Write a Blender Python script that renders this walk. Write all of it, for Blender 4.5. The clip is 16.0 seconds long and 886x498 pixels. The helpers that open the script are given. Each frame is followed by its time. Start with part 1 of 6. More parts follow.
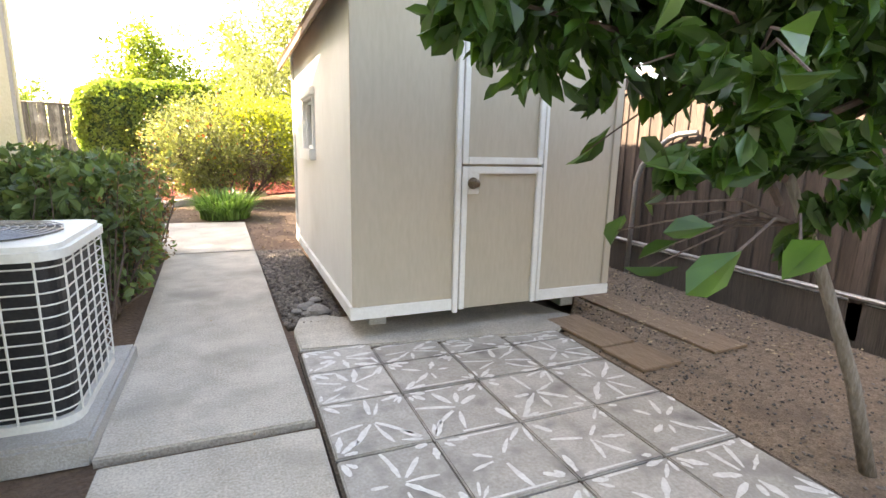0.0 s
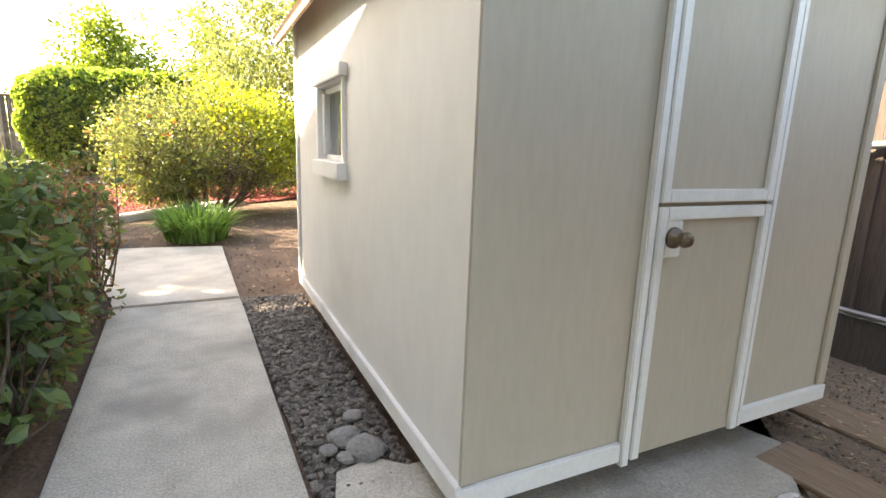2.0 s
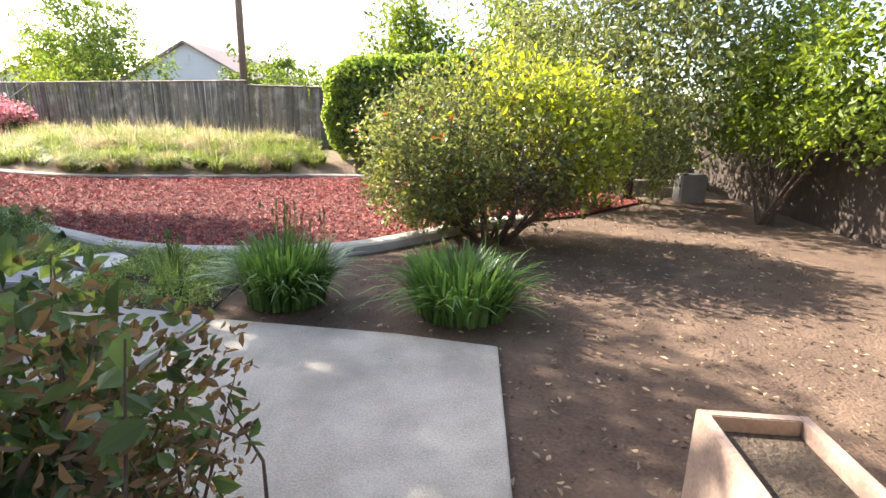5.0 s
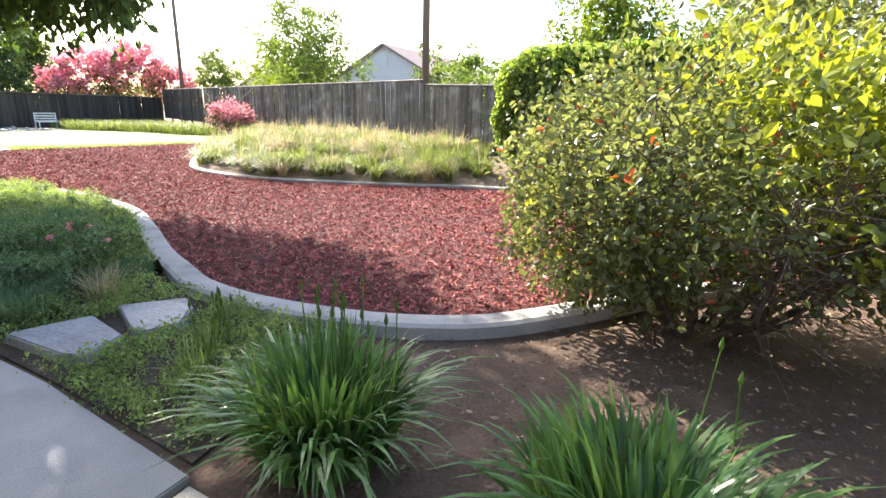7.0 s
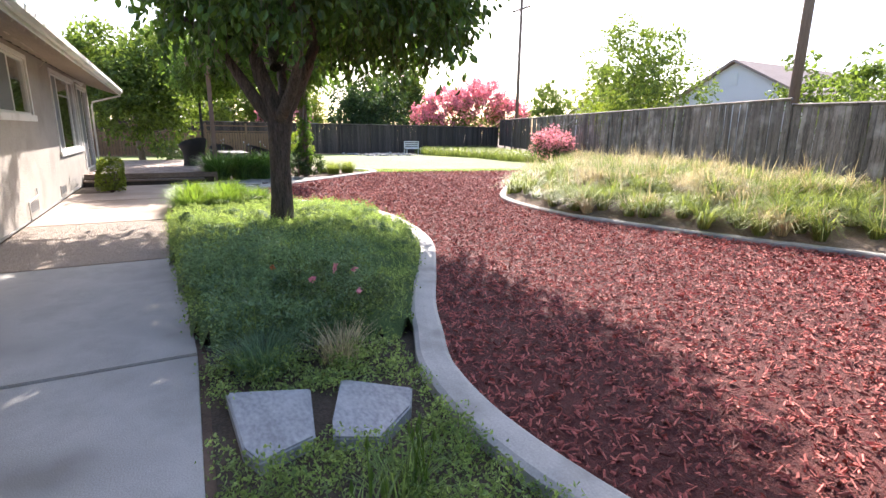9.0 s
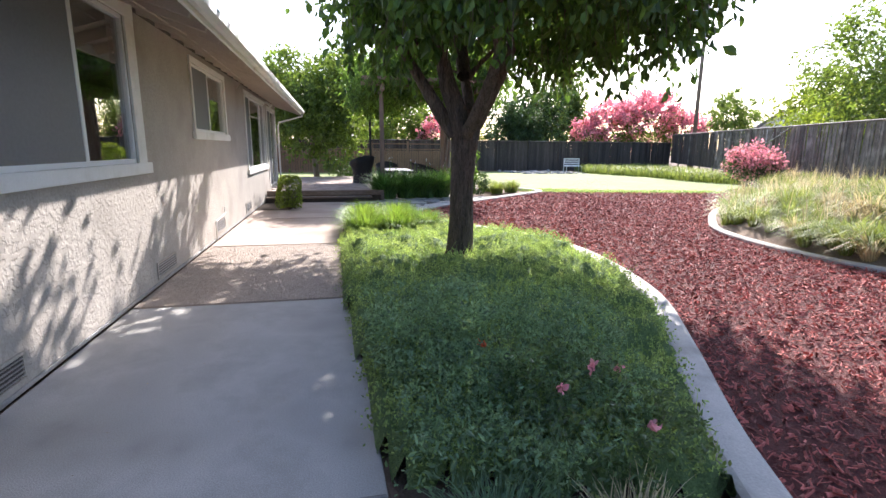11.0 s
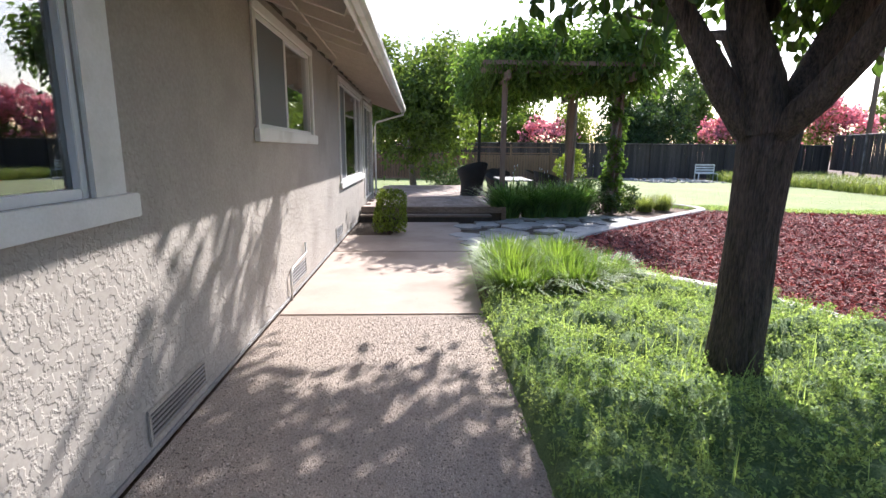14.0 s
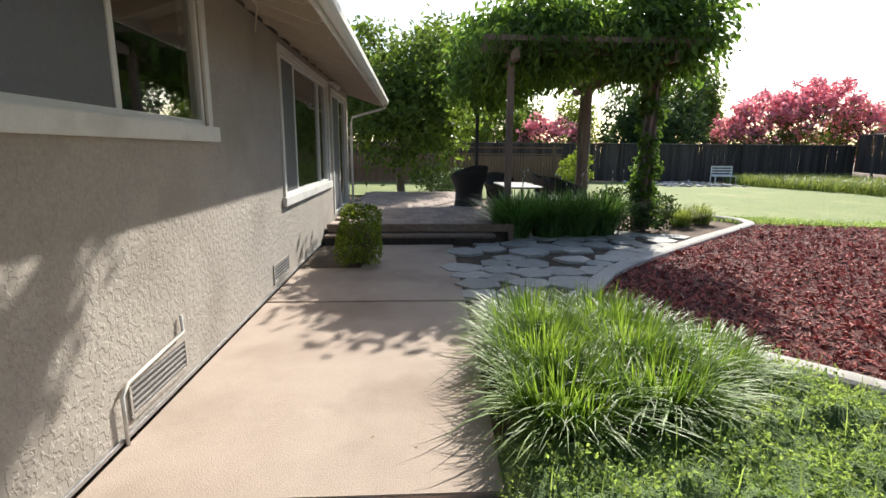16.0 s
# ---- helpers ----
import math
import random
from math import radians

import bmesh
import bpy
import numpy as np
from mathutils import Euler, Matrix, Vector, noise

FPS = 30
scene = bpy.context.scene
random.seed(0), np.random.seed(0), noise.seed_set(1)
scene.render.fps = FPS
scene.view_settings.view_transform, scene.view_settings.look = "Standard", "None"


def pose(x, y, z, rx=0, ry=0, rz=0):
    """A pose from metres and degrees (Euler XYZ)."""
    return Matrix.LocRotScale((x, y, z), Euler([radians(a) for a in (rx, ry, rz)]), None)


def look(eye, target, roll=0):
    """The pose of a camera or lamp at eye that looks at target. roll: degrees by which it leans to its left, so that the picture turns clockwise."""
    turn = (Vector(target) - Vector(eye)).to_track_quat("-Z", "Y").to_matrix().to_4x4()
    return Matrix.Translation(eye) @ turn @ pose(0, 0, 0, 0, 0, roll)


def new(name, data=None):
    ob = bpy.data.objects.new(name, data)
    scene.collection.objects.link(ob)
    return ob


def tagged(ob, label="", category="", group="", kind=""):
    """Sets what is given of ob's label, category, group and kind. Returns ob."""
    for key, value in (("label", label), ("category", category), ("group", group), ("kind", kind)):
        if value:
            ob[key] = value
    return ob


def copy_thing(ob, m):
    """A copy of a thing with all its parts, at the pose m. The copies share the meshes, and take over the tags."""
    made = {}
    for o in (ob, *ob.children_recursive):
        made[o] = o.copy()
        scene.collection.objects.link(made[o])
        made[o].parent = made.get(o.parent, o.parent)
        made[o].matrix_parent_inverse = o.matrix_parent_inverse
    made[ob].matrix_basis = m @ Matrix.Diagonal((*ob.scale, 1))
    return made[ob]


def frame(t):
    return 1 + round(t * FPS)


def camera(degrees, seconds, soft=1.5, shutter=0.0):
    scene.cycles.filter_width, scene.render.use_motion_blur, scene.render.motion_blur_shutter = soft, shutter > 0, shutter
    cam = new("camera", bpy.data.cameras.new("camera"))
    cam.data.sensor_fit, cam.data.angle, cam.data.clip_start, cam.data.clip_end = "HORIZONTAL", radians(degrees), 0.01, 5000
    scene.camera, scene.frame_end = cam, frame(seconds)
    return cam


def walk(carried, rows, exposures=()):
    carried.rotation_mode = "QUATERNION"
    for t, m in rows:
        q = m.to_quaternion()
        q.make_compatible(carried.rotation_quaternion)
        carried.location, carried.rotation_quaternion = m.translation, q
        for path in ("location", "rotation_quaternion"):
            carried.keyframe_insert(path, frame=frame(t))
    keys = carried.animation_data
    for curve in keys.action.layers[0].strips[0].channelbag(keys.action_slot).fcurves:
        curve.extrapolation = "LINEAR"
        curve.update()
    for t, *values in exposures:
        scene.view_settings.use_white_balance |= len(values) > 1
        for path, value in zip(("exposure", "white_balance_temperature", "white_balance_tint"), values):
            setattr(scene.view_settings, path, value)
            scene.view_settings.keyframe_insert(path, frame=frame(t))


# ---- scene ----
cam = camera(83.3, 16.0)
METRES, EYE, TILT, LEAN, TURN = 17.3, 1.19, 0.0, 0.0, -22.7
ROWS = [
    (0.0, 0.0, 0.0, 0.0, 0.27, -11.54, -1.35),
    (0.5, -0.0096, 0.0206, 0.0014, -2.48, -11.43, -1.44),
    (1.0, -0.02, 0.0424, 0.0023, -3.75, -11.43, -1.44),
    (1.5, -0.0304, 0.0678, 0.0016, -4.23, -11.52, -1.58),
    (2.0, -0.0401, 0.09, 0.0033, -2.55, -11.54, -1.96),
    (2.5, -0.052, 0.1161, 0.0062, 3.88, -11.98, -2.0),
    (3.0, -0.0629, 0.1458, 0.0089, 11.77, -12.81, -2.05),
    (3.5, -0.0741, 0.174, 0.0107, 18.31, -13.62, -1.63),
    (6.0, -0.1389, 0.3299, 0.0183, 35.47, -15.2, -1.48),
    (6.5, -0.1545, 0.3534, 0.0207, 41.97, -15.28, -1.37),
    (7.0, -0.1702, 0.3767, 0.0227, 49.02, -15.38, -1.31),
    (7.5, -0.1867, 0.3957, 0.0238, 57.04, -15.13, -1.2),
    (8.0, -0.2082, 0.4091, 0.0238, 65.8, -14.58, -1.11),
    (8.5, -0.2297, 0.4188, 0.024, 75.02, -13.78, -0.92),
    (9.0, -0.2513, 0.4259, 0.0256, 84.29, -13.13, -0.77),
    (9.5, -0.2691, 0.4231, 0.0256, 91.64, -12.53, -0.48),
    (12.0, -0.4042, 0.3368, 0.0259, 102.87, -11.26, -0.7),
    (12.5, -0.4336, 0.3167, 0.0278, 104.87, -11.21, -0.76),
    (13.0, -0.4632, 0.2957, 0.03, 107.53, -11.11, -0.65),
    (13.5, -0.4966, 0.2779, 0.0292, 109.26, -11.11, -0.56),
    (14.0, -0.5305, 0.2602, 0.0279, 110.15, -11.2, -0.46),
    (14.5, -0.5656, 0.2464, 0.0274, 110.55, -11.19, -0.2),
    (15.0, -0.6042, 0.233, 0.0288, 110.26, -11.17, -0.22),
    (15.5, -0.6413, 0.2201, 0.0285, 109.87, -11.16, -0.34),
    (16.0, -0.683, 0.2096, 0.0282, 109.48, -11.12, -0.41),
]
walk(cam, [(t, pose(0, 0, EYE, TILT, LEAN, TURN) @ pose(METRES * x, METRES * y, METRES * z, 90 + pitch, roll, yaw)) for t, x, y, z, yaw, pitch, roll in ROWS],
     [(0.0, 3.25, 8800, 16), (1.5, 3.05, 8700, 15), (2.5, 2.82, 8200, 12), (3.5, 2.5, 7600, 13), (5.8, 1.88, 6750, 13), (8.0, 1.9, 6600, 15),
      (9.5, 1.6, 6450, 18), (12.0, 1.5, 6000, 17), (13.5, 1.35, 5900, 17), (15.0, 1.0, 6400, 11), (16.0, 0.75, 6450, 9)])

# ---- world, sun ----
SUN_DIR = Vector((-1.22, 0.6, 1.0)).normalized()   # towards the sun
world = bpy.data.worlds.new("World")
scene.world = world
world.use_nodes = True
wn = world.node_tree.nodes
sky = wn.new("ShaderNodeTexSky")
sky.sky_type = 'NISHITA'
sky.sun_disc = False
sky.sun_elevation = math.asin(SUN_DIR.z)
sky.sun_rotation = math.atan2(SUN_DIR.x, SUN_DIR.y)
sky.dust_density = 1.5
world.node_tree.links.new(sky.outputs[0], wn["Background"].inputs[0])
wn["Background"].inputs[1].default_value = 0.13
sun_data = bpy.data.lights.new("sun", 'SUN')
sun_data.energy = 4.9
sun_data.angle = radians(0.55)
sun_data.color = (1.0, 0.94, 0.84)
sun = new("sun", sun_data)
sun.matrix_world = look((0, 0, 30), Vector((0, 0, 30)) - SUN_DIR)


# ---- materials ----
def mat(name, c1, c2, scale=6.0, fine=60.0, rough=0.8, bump=0.3, bscale=None, metal=0.0, stain=None, var=0.0, island=False, trans=None, spec=0.5, stretch=(1, 1, 1), dist=0.01, plateau=False, hard=0.14):
    """Two colours mixed by a large and a fine noise, with relief; var: spread of value from piece to piece."""
    m = bpy.data.materials.new(name)
    m.use_nodes = True
    nt = m.node_tree
    n, l = nt.nodes, nt.links
    b = n["Principled BSDF"]
    b.inputs["Roughness"].default_value = rough
    b.inputs["Metallic"].default_value = metal
    b.inputs["Specular IOR Level"].default_value = spec
    tc = n.new("ShaderNodeTexCoord")
    mp = n.new("ShaderNodeMapping")
    mp.inputs["Scale"].default_value = stretch
    geo = n.new("ShaderNodeNewGeometry")
    l.new(geo.outputs["Position"], mp.inputs[0])
    big = n.new("ShaderNodeTexNoise")
    big.inputs["Scale"].default_value = scale
    big.inputs["Detail"].default_value = 6
    big.inputs["Roughness"].default_value = 0.65
    small = n.new("ShaderNodeTexNoise")
    small.inputs["Scale"].default_value = fine
    small.inputs["Detail"].default_value = 3
    l.new(mp.outputs[0], big.inputs["Vector"])
    l.new(mp.outputs[0], small.inputs["Vector"])
    add = n.new("ShaderNodeMath")
    add.operation = 'MULTIPLY_ADD'
    add.inputs[1].default_value = 0.5
    l.new(small.outputs["Fac"], add.inputs[0])
    half = n.new("ShaderNodeMath")
    half.operation = 'MULTIPLY'
    half.inputs[1].default_value = 0.5
    l.new(big.outputs["Fac"], half.inputs[0])
    l.new(half.outputs[0], add.inputs[2])
    ramp = n.new("ShaderNodeValToRGB")
    ramp.color_ramp.elements[0].position = 0.5 - hard
    ramp.color_ramp.elements[1].position = 0.5 + hard
    ramp.color_ramp.elements[0].color = (*c1, 1)
    ramp.color_ramp.elements[1].color = (*c2, 1)
    l.new(add.outputs[0], ramp.inputs[0])
    col = ramp.outputs[0]
    if stain:
        sn = n.new("ShaderNodeTexNoise")
        sn.inputs["Scale"].default_value = stain[1]
        sn.inputs["Detail"].default_value = 5
        l.new(geo.outputs["Position"], sn.inputs["Vector"])
        sr = n.new("ShaderNodeMapRange")
        sr.inputs["From Min"].default_value = 0.52
        sr.inputs["From Max"].default_value = 0.72
        l.new(sn.outputs["Fac"], sr.inputs[0])
        mx = n.new("ShaderNodeMix")
        mx.data_type = 'RGBA'
        l.new(sr.outputs[0], mx.inputs[0])
        l.new(col, mx.inputs[6])
        mx.inputs[7].default_value = (*stain[0], 1)
        col = mx.outputs[2]
    if var:
        hs = n.new("ShaderNodeHueSaturation")
        mr = n.new("ShaderNodeMapRange")
        mr.inputs["To Min"].default_value = 1 - var
        mr.inputs["To Max"].default_value = 1 + var
        if island:
            l.new(geo.outputs["Random Per Island"], mr.inputs[0])
        else:
            oi = n.new("ShaderNodeObjectInfo")
            l.new(oi.outputs["Random"], mr.inputs[0])
        l.new(mr.outputs[0], hs.inputs["Value"])
        l.new(col, hs.inputs["Color"])
        col = hs.outputs[0]
    l.new(col, b.inputs["Base Color"])
    if bump:
        bn = n.new("ShaderNodeTexNoise")
        bn.inputs["Scale"].default_value = bscale or fine
        bn.inputs["Detail"].default_value = 4
        l.new(mp.outputs[0], bn.inputs["Vector"])
        bp = n.new("ShaderNodeBump")
        bp.inputs["Strength"].default_value = bump
        bp.inputs["Distance"].default_value = dist
        if plateau:
            pr = n.new("ShaderNodeMapRange")
            pr.inputs["From Min"].default_value = 0.46
            pr.inputs["From Max"].default_value = 0.56
            l.new(bn.outputs["Fac"], pr.inputs[0])
            l.new(pr.outputs[0], bp.inputs["Height"])
        else:
            l.new(bn.outputs["Fac"], bp.inputs["Height"])
        l.new(bp.outputs[0], b.inputs["Normal"])
    if trans:
        t = n.new("ShaderNodeBsdfTranslucent")
        mul = n.new("ShaderNodeMix")
        mul.data_type = 'RGBA'
        mul.blend_type = 'MULTIPLY'
        mul.inputs[0].default_value = 1
        l.new(col, mul.inputs[6])
        mul.inputs[7].default_value = (*trans[1], 1)
        l.new(mul.outputs[2], t.inputs[0])
        ms = n.new("ShaderNodeMixShader")
        ms.inputs[0].default_value = trans[0]
        l.new(b.outputs[0], ms.inputs[1])
        l.new(t.outputs[0], ms.inputs[2])
        l.new(ms.outputs[0], n["Material Output"].inputs[0])
    return m


def leaf_mat(name, c1, c2, trans=0.35, rough=0.5, glow=(2.4, 2.2, 1.0)):
    """Leaves: colour spread from leaf to leaf, with light passing through."""
    m = mat(name, c1, c2, scale=1.5, fine=9.0, rough=rough, bump=0, var=0.45, island=True, trans=(trans, glow), spec=0.4)
    return m


concrete = mat("concrete", (0.34, 0.325, 0.30), (0.47, 0.455, 0.43), 2.2, 130, 0.9, 0.4, stain=((0.25, 0.235, 0.215), 1.1), var=0.05, hard=0.09)
path_concrete = mat("path_concrete", (0.36, 0.325, 0.275), (0.61, 0.56, 0.485), 3.0, 95, 0.9, 0.8, bscale=70, stain=((0.31, 0.28, 0.24), 1.6), var=0.04, hard=0.12)
concrete_tan = mat("concrete_tan", (0.35, 0.275, 0.225), (0.46, 0.375, 0.315), 1.6, 110, 0.85, 0.3, stain=((0.28, 0.215, 0.17), 0.9), var=0.04)
concrete_kerb = mat("concrete_kerb", (0.38, 0.36, 0.33), (0.51, 0.485, 0.45), 4, 70, 0.9, 0.3, stain=((0.28, 0.26, 0.23), 2.5))
aggregate = mat("exposed_aggregate", (0.24, 0.185, 0.145), (0.50, 0.42, 0.35), 55, 190, 0.85, 0.9, bscale=120)
soil = mat("soil", (0.085, 0.053, 0.037), (0.16, 0.105, 0.073), 3, 45, 0.95, 0.8, bscale=40, stain=((0.21, 0.14, 0.095), 1.7), dist=0.02)
soil_dark = mat("bed_soil", (0.05, 0.038, 0.028), (0.13, 0.095, 0.068), 6, 60, 0.95, 0.9, dist=0.02)
gravel_brown = mat("brown_gravel", (0.14, 0.095, 0.065), (0.34, 0.25, 0.18), 25, 110, 0.95, 1.0, dist=0.015, stain=((0.16, 0.11, 0.08), 2.0))
mulch_base = mat("mulch_base", (0.06, 0.013, 0.011), (0.16, 0.034, 0.028), 18, 90, 0.9, 1.0, dist=0.03)
mulch_chip = mat("mulch_chip", (0.23, 0.045, 0.036), (0.54, 0.155, 0.122), 9, 80, 0.75, 0.4, var=0.7, island=True)
lawn_green = mat("lawn_turf", (0.13, 0.175, 0.045), (0.21, 0.25, 0.075), 1.2, 80, 0.9, 0.6, stain=((0.24, 0.265, 0.09), 0.5))
stucco = mat("stucco_taupe", (0.355, 0.32, 0.282), (0.44, 0.40, 0.355), 2.5, 40, 0.9, 0.45, bscale=25, stain=((0.325, 0.292, 0.255), 1.3), dist=0.009, plateau=True)
stucco_cream = mat("stucco_cream", (0.60, 0.52, 0.33), (0.68, 0.60, 0.41), 2.5, 40, 0.9, 0.6, bscale=22, dist=0.02)
white_paint = mat("white_paint", (0.74, 0.73, 0.70), (0.82, 0.81, 0.79), 5, 60, 0.5, 0.12, stain=((0.62, 0.60, 0.56), 3.0))
vinyl = mat("white_vinyl", (0.78, 0.78, 0.77), (0.82, 0.82, 0.81), 5, 60, 0.35, 0.03)
eave_paint = mat("eave_paint", (0.52, 0.45, 0.37), (0.60, 0.53, 0.45), 4, 60, 0.7, 0.15)
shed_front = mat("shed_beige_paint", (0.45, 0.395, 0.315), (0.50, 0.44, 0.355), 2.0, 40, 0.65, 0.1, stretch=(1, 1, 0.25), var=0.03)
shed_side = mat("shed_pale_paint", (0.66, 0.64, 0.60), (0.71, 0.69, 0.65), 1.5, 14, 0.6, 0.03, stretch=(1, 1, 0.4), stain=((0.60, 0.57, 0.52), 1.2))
shingle = mat("asphalt_shingle", (0.035, 0.03, 0.027), (0.12, 0.10, 0.085), 12, 120, 0.95, 0.8, var=0.35)
wood_grey = mat("weathered_wood", (0.055, 0.047, 0.041), (0.235, 0.205, 0.18), 5, 40, 0.9, 0.6, stretch=(3, 3, 0.22), var=0.4, stain=((0.34, 0.31, 0.285), 2.2))
wood_brown = mat("brown_fence_wood", (0.04, 0.029, 0.024), (0.09, 0.067, 0.056), 5, 40, 0.85, 0.5, stretch=(3, 3, 0.2), var=0.3)
wood_dark = mat("dark_fence_wood", (0.035, 0.029, 0.026), (0.085, 0.07, 0.06), 4, 40, 0.9, 0.5, stretch=(3, 3, 0.2), var=0.3)
wood_dark_island = mat("dark_board_wood", (0.04, 0.033, 0.03), (0.10, 0.083, 0.07), 4, 40, 0.9, 0.5, stretch=(3, 3, 0.2), var=0.35, island=True)
wood_redfence = mat("redwood_fence", (0.13, 0.075, 0.045), (0.24, 0.15, 0.095), 4, 40, 0.85, 0.4, stretch=(3, 3, 0.2), var=0.25, island=True)
plank_wood = mat("flat_plank", (0.19, 0.125, 0.08), (0.30, 0.21, 0.145), 5, 50, 0.9, 0.5, stretch=(3, 0.3, 1), var=0.12)
deck_wood = mat("deck_timber", (0.16, 0.115, 0.085), (0.28, 0.21, 0.165), 5, 40, 0.8, 0.4, stretch=(1, 0.3, 1), var=0.15)
paver = mat("stamped_paver", (0.34, 0.31, 0.275), (0.50, 0.465, 0.42), 8, 80, 0.85, 0.4, stain=((0.22, 0.20, 0.185), 5.0), var=0.12)
chalk = mat("white_inlay", (0.58, 0.56, 0.53), (0.78, 0.76, 0.73), 14, 60, 0.9, 0.3)
deck_paver = mat("deck_paver", (0.32, 0.25, 0.215), (0.46, 0.37, 0.32), 6, 70, 0.85, 0.3, var=0.18)
flagstone = mat("flagstone", (0.30, 0.285, 0.265), (0.46, 0.44, 0.41), 5, 50, 0.8, 0.5, var=0.2)
slate = mat("slate_stone", (0.22, 0.23, 0.245), (0.42, 0.435, 0.45), 4, 25, 0.5, 0.5, stretch=(1, 1.8, 1), stain=((0.45, 0.465, 0.475), 3), dist=0.008)
pebble = mat("pebble", (0.07, 0.058, 0.05), (0.20, 0.17, 0.148), 20, 90, 0.8, 0.3, var=0.5, island=True)
rock = mat("rock", (0.15, 0.14, 0.13), (0.29, 0.27, 0.25), 9, 60, 0.85, 0.7)
bark = mat("bark", (0.028, 0.02, 0.016), (0.16, 0.115, 0.09), 7, 40, 0.95, 1.0, stretch=(2.6, 2.6, 0.4), dist=0.07, bscale=16)
bark_grey = mat("grey_bark", (0.14, 0.115, 0.09), (0.27, 0.23, 0.19), 7, 40, 0.9, 0.8, stretch=(2, 2, 0.5), dist=0.02)
twig = mat("twig", (0.075, 0.05, 0.04), (0.16, 0.115, 0.09), 8, 40, 0.9, 0.3)
metal_dark = mat("dark_louver_metal", (0.018, 0.018, 0.02), (0.035, 0.035, 0.038), 8, 60, 0.5, 0.1, metal=0.4)
metal_cream = mat("cream_enamel", (0.62, 0.61, 0.57), (0.72, 0.71, 0.67), 4, 60, 0.4, 0.05, stain=((0.52, 0.50, 0.45), 4))
metal_grey = mat("galvanised_metal", (0.33, 0.33, 0.34), (0.46, 0.46, 0.47), 8, 60, 0.45, 0.1, metal=0.8)
bronze = mat("aged_bronze", (0.14, 0.10, 0.07), (0.24, 0.18, 0.13), 20, 80, 0.4, 0.2, metal=0.8)
black_metal = mat("black_metal", (0.012, 0.012, 0.013), (0.022, 0.022, 0.023), 8, 60, 0.45, 0.05)
screen_mesh = mat("insect_screen", (0.12, 0.125, 0.14), (0.16, 0.165, 0.185), 30, 400, 0.45, 0.05)
wicker = mat("grey_wicker", (0.04, 0.038, 0.037), (0.10, 0.095, 0.09), 90, 260, 0.8, 0.9)
table_top_mat = mat("table_slab", (0.10, 0.10, 0.105), (0.15, 0.15, 0.155), 6, 60, 0.4, 0.1)
# Dark base colour puts the dimness of the unlit rooms into their walls.
interior_mat = mat("dim_interior", (0.10, 0.09, 0.08), (0.14, 0.13, 0.12), 3, 40, 0.9, 0.05)
far_wall = mat("far_house_paint", (0.78, 0.78, 0.79), (0.82, 0.82, 0.83), 1, 20, 0.8, 0.05)
far_roof = mat("far_roof", (0.27, 0.20, 0.18), (0.37, 0.29, 0.26), 3, 30, 0.9, 0.4)
far_roof_grey = mat("far_roof_grey", (0.20, 0.21, 0.22), (0.28, 0.29, 0.30), 3, 30, 0.9, 0.4)
pole_wood = mat("pole_wood", (0.16, 0.11, 0.08), (0.26, 0.19, 0.145), 4, 30, 0.9, 0.4, stretch=(3, 3, 0.2))
cable_mat = mat("cable", (0.10, 0.10, 0.10), (0.16, 0.16, 0.16), 8, 60, 0.6, 0)
terracotta = mat("weathered_planter", (0.36, 0.25, 0.20), (0.50, 0.38, 0.31), 6, 60, 0.85, 0.3)

leaf_lemon = leaf_mat("lemon_leaf", (0.022, 0.055, 0.014), (0.055, 0.125, 0.025), 0.3, 0.35)
leaf_hedge = leaf_mat("hedge_leaf", (0.055, 0.10, 0.045), (0.14, 0.20, 0.085), 0.3, 0.32)
leaf_hedge_brown = leaf_mat("dry_hedge_leaf", (0.13, 0.075, 0.045), (0.23, 0.15, 0.085), 0.3, 0.6)
leaf_bush = leaf_mat("bush_leaf", (0.085, 0.115, 0.055), (0.19, 0.215, 0.11), 0.4, 0.38)
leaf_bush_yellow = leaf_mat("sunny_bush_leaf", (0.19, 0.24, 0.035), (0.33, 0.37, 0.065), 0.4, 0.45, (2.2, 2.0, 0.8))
leaf_red = leaf_mat("red_leaf", (0.22, 0.05, 0.025), (0.33, 0.10, 0.045), 0.4, 0.5)
leaf_ivy = leaf_mat("ivy_leaf", (0.12, 0.19, 0.05), (0.22, 0.31, 0.09), 0.45, 0.4)
leaf_mulberry = leaf_mat("mulberry_leaf", (0.03, 0.065, 0.017), (0.07, 0.13, 0.03), 0.38, 0.45)
leaf_tree = leaf_mat("tree_leaf", (0.06, 0.10, 0.025), (0.12, 0.18, 0.05), 0.45, 0.5)
leaf_tree_light = leaf_mat("light_tree_leaf", (0.10, 0.15, 0.025), (0.18, 0.24, 0.05), 0.42, 0.5)
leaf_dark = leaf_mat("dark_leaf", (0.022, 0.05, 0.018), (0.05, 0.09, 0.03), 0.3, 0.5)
leaf_vine = leaf_mat("vine_leaf", (0.045, 0.095, 0.024), (0.10, 0.175, 0.045), 0.5, 0.5)
leaf_strap = leaf_mat("strap_leaf", (0.06, 0.14, 0.045), (0.15, 0.26, 0.09), 0.35, 0.3)
leaf_liriope = leaf_mat("lily_turf_blade", (0.075, 0.15, 0.03), (0.19, 0.29, 0.07), 0.35, 0.5)
leaf_cover = leaf_mat("groundcover_leaf", (0.125, 0.205, 0.09), (0.26, 0.345, 0.165), 0.45, 0.5)
leaf_cover_blue = leaf_mat("blue_groundcover_leaf", (0.10, 0.18, 0.12), (0.19, 0.29, 0.19), 0.35, 0.5)
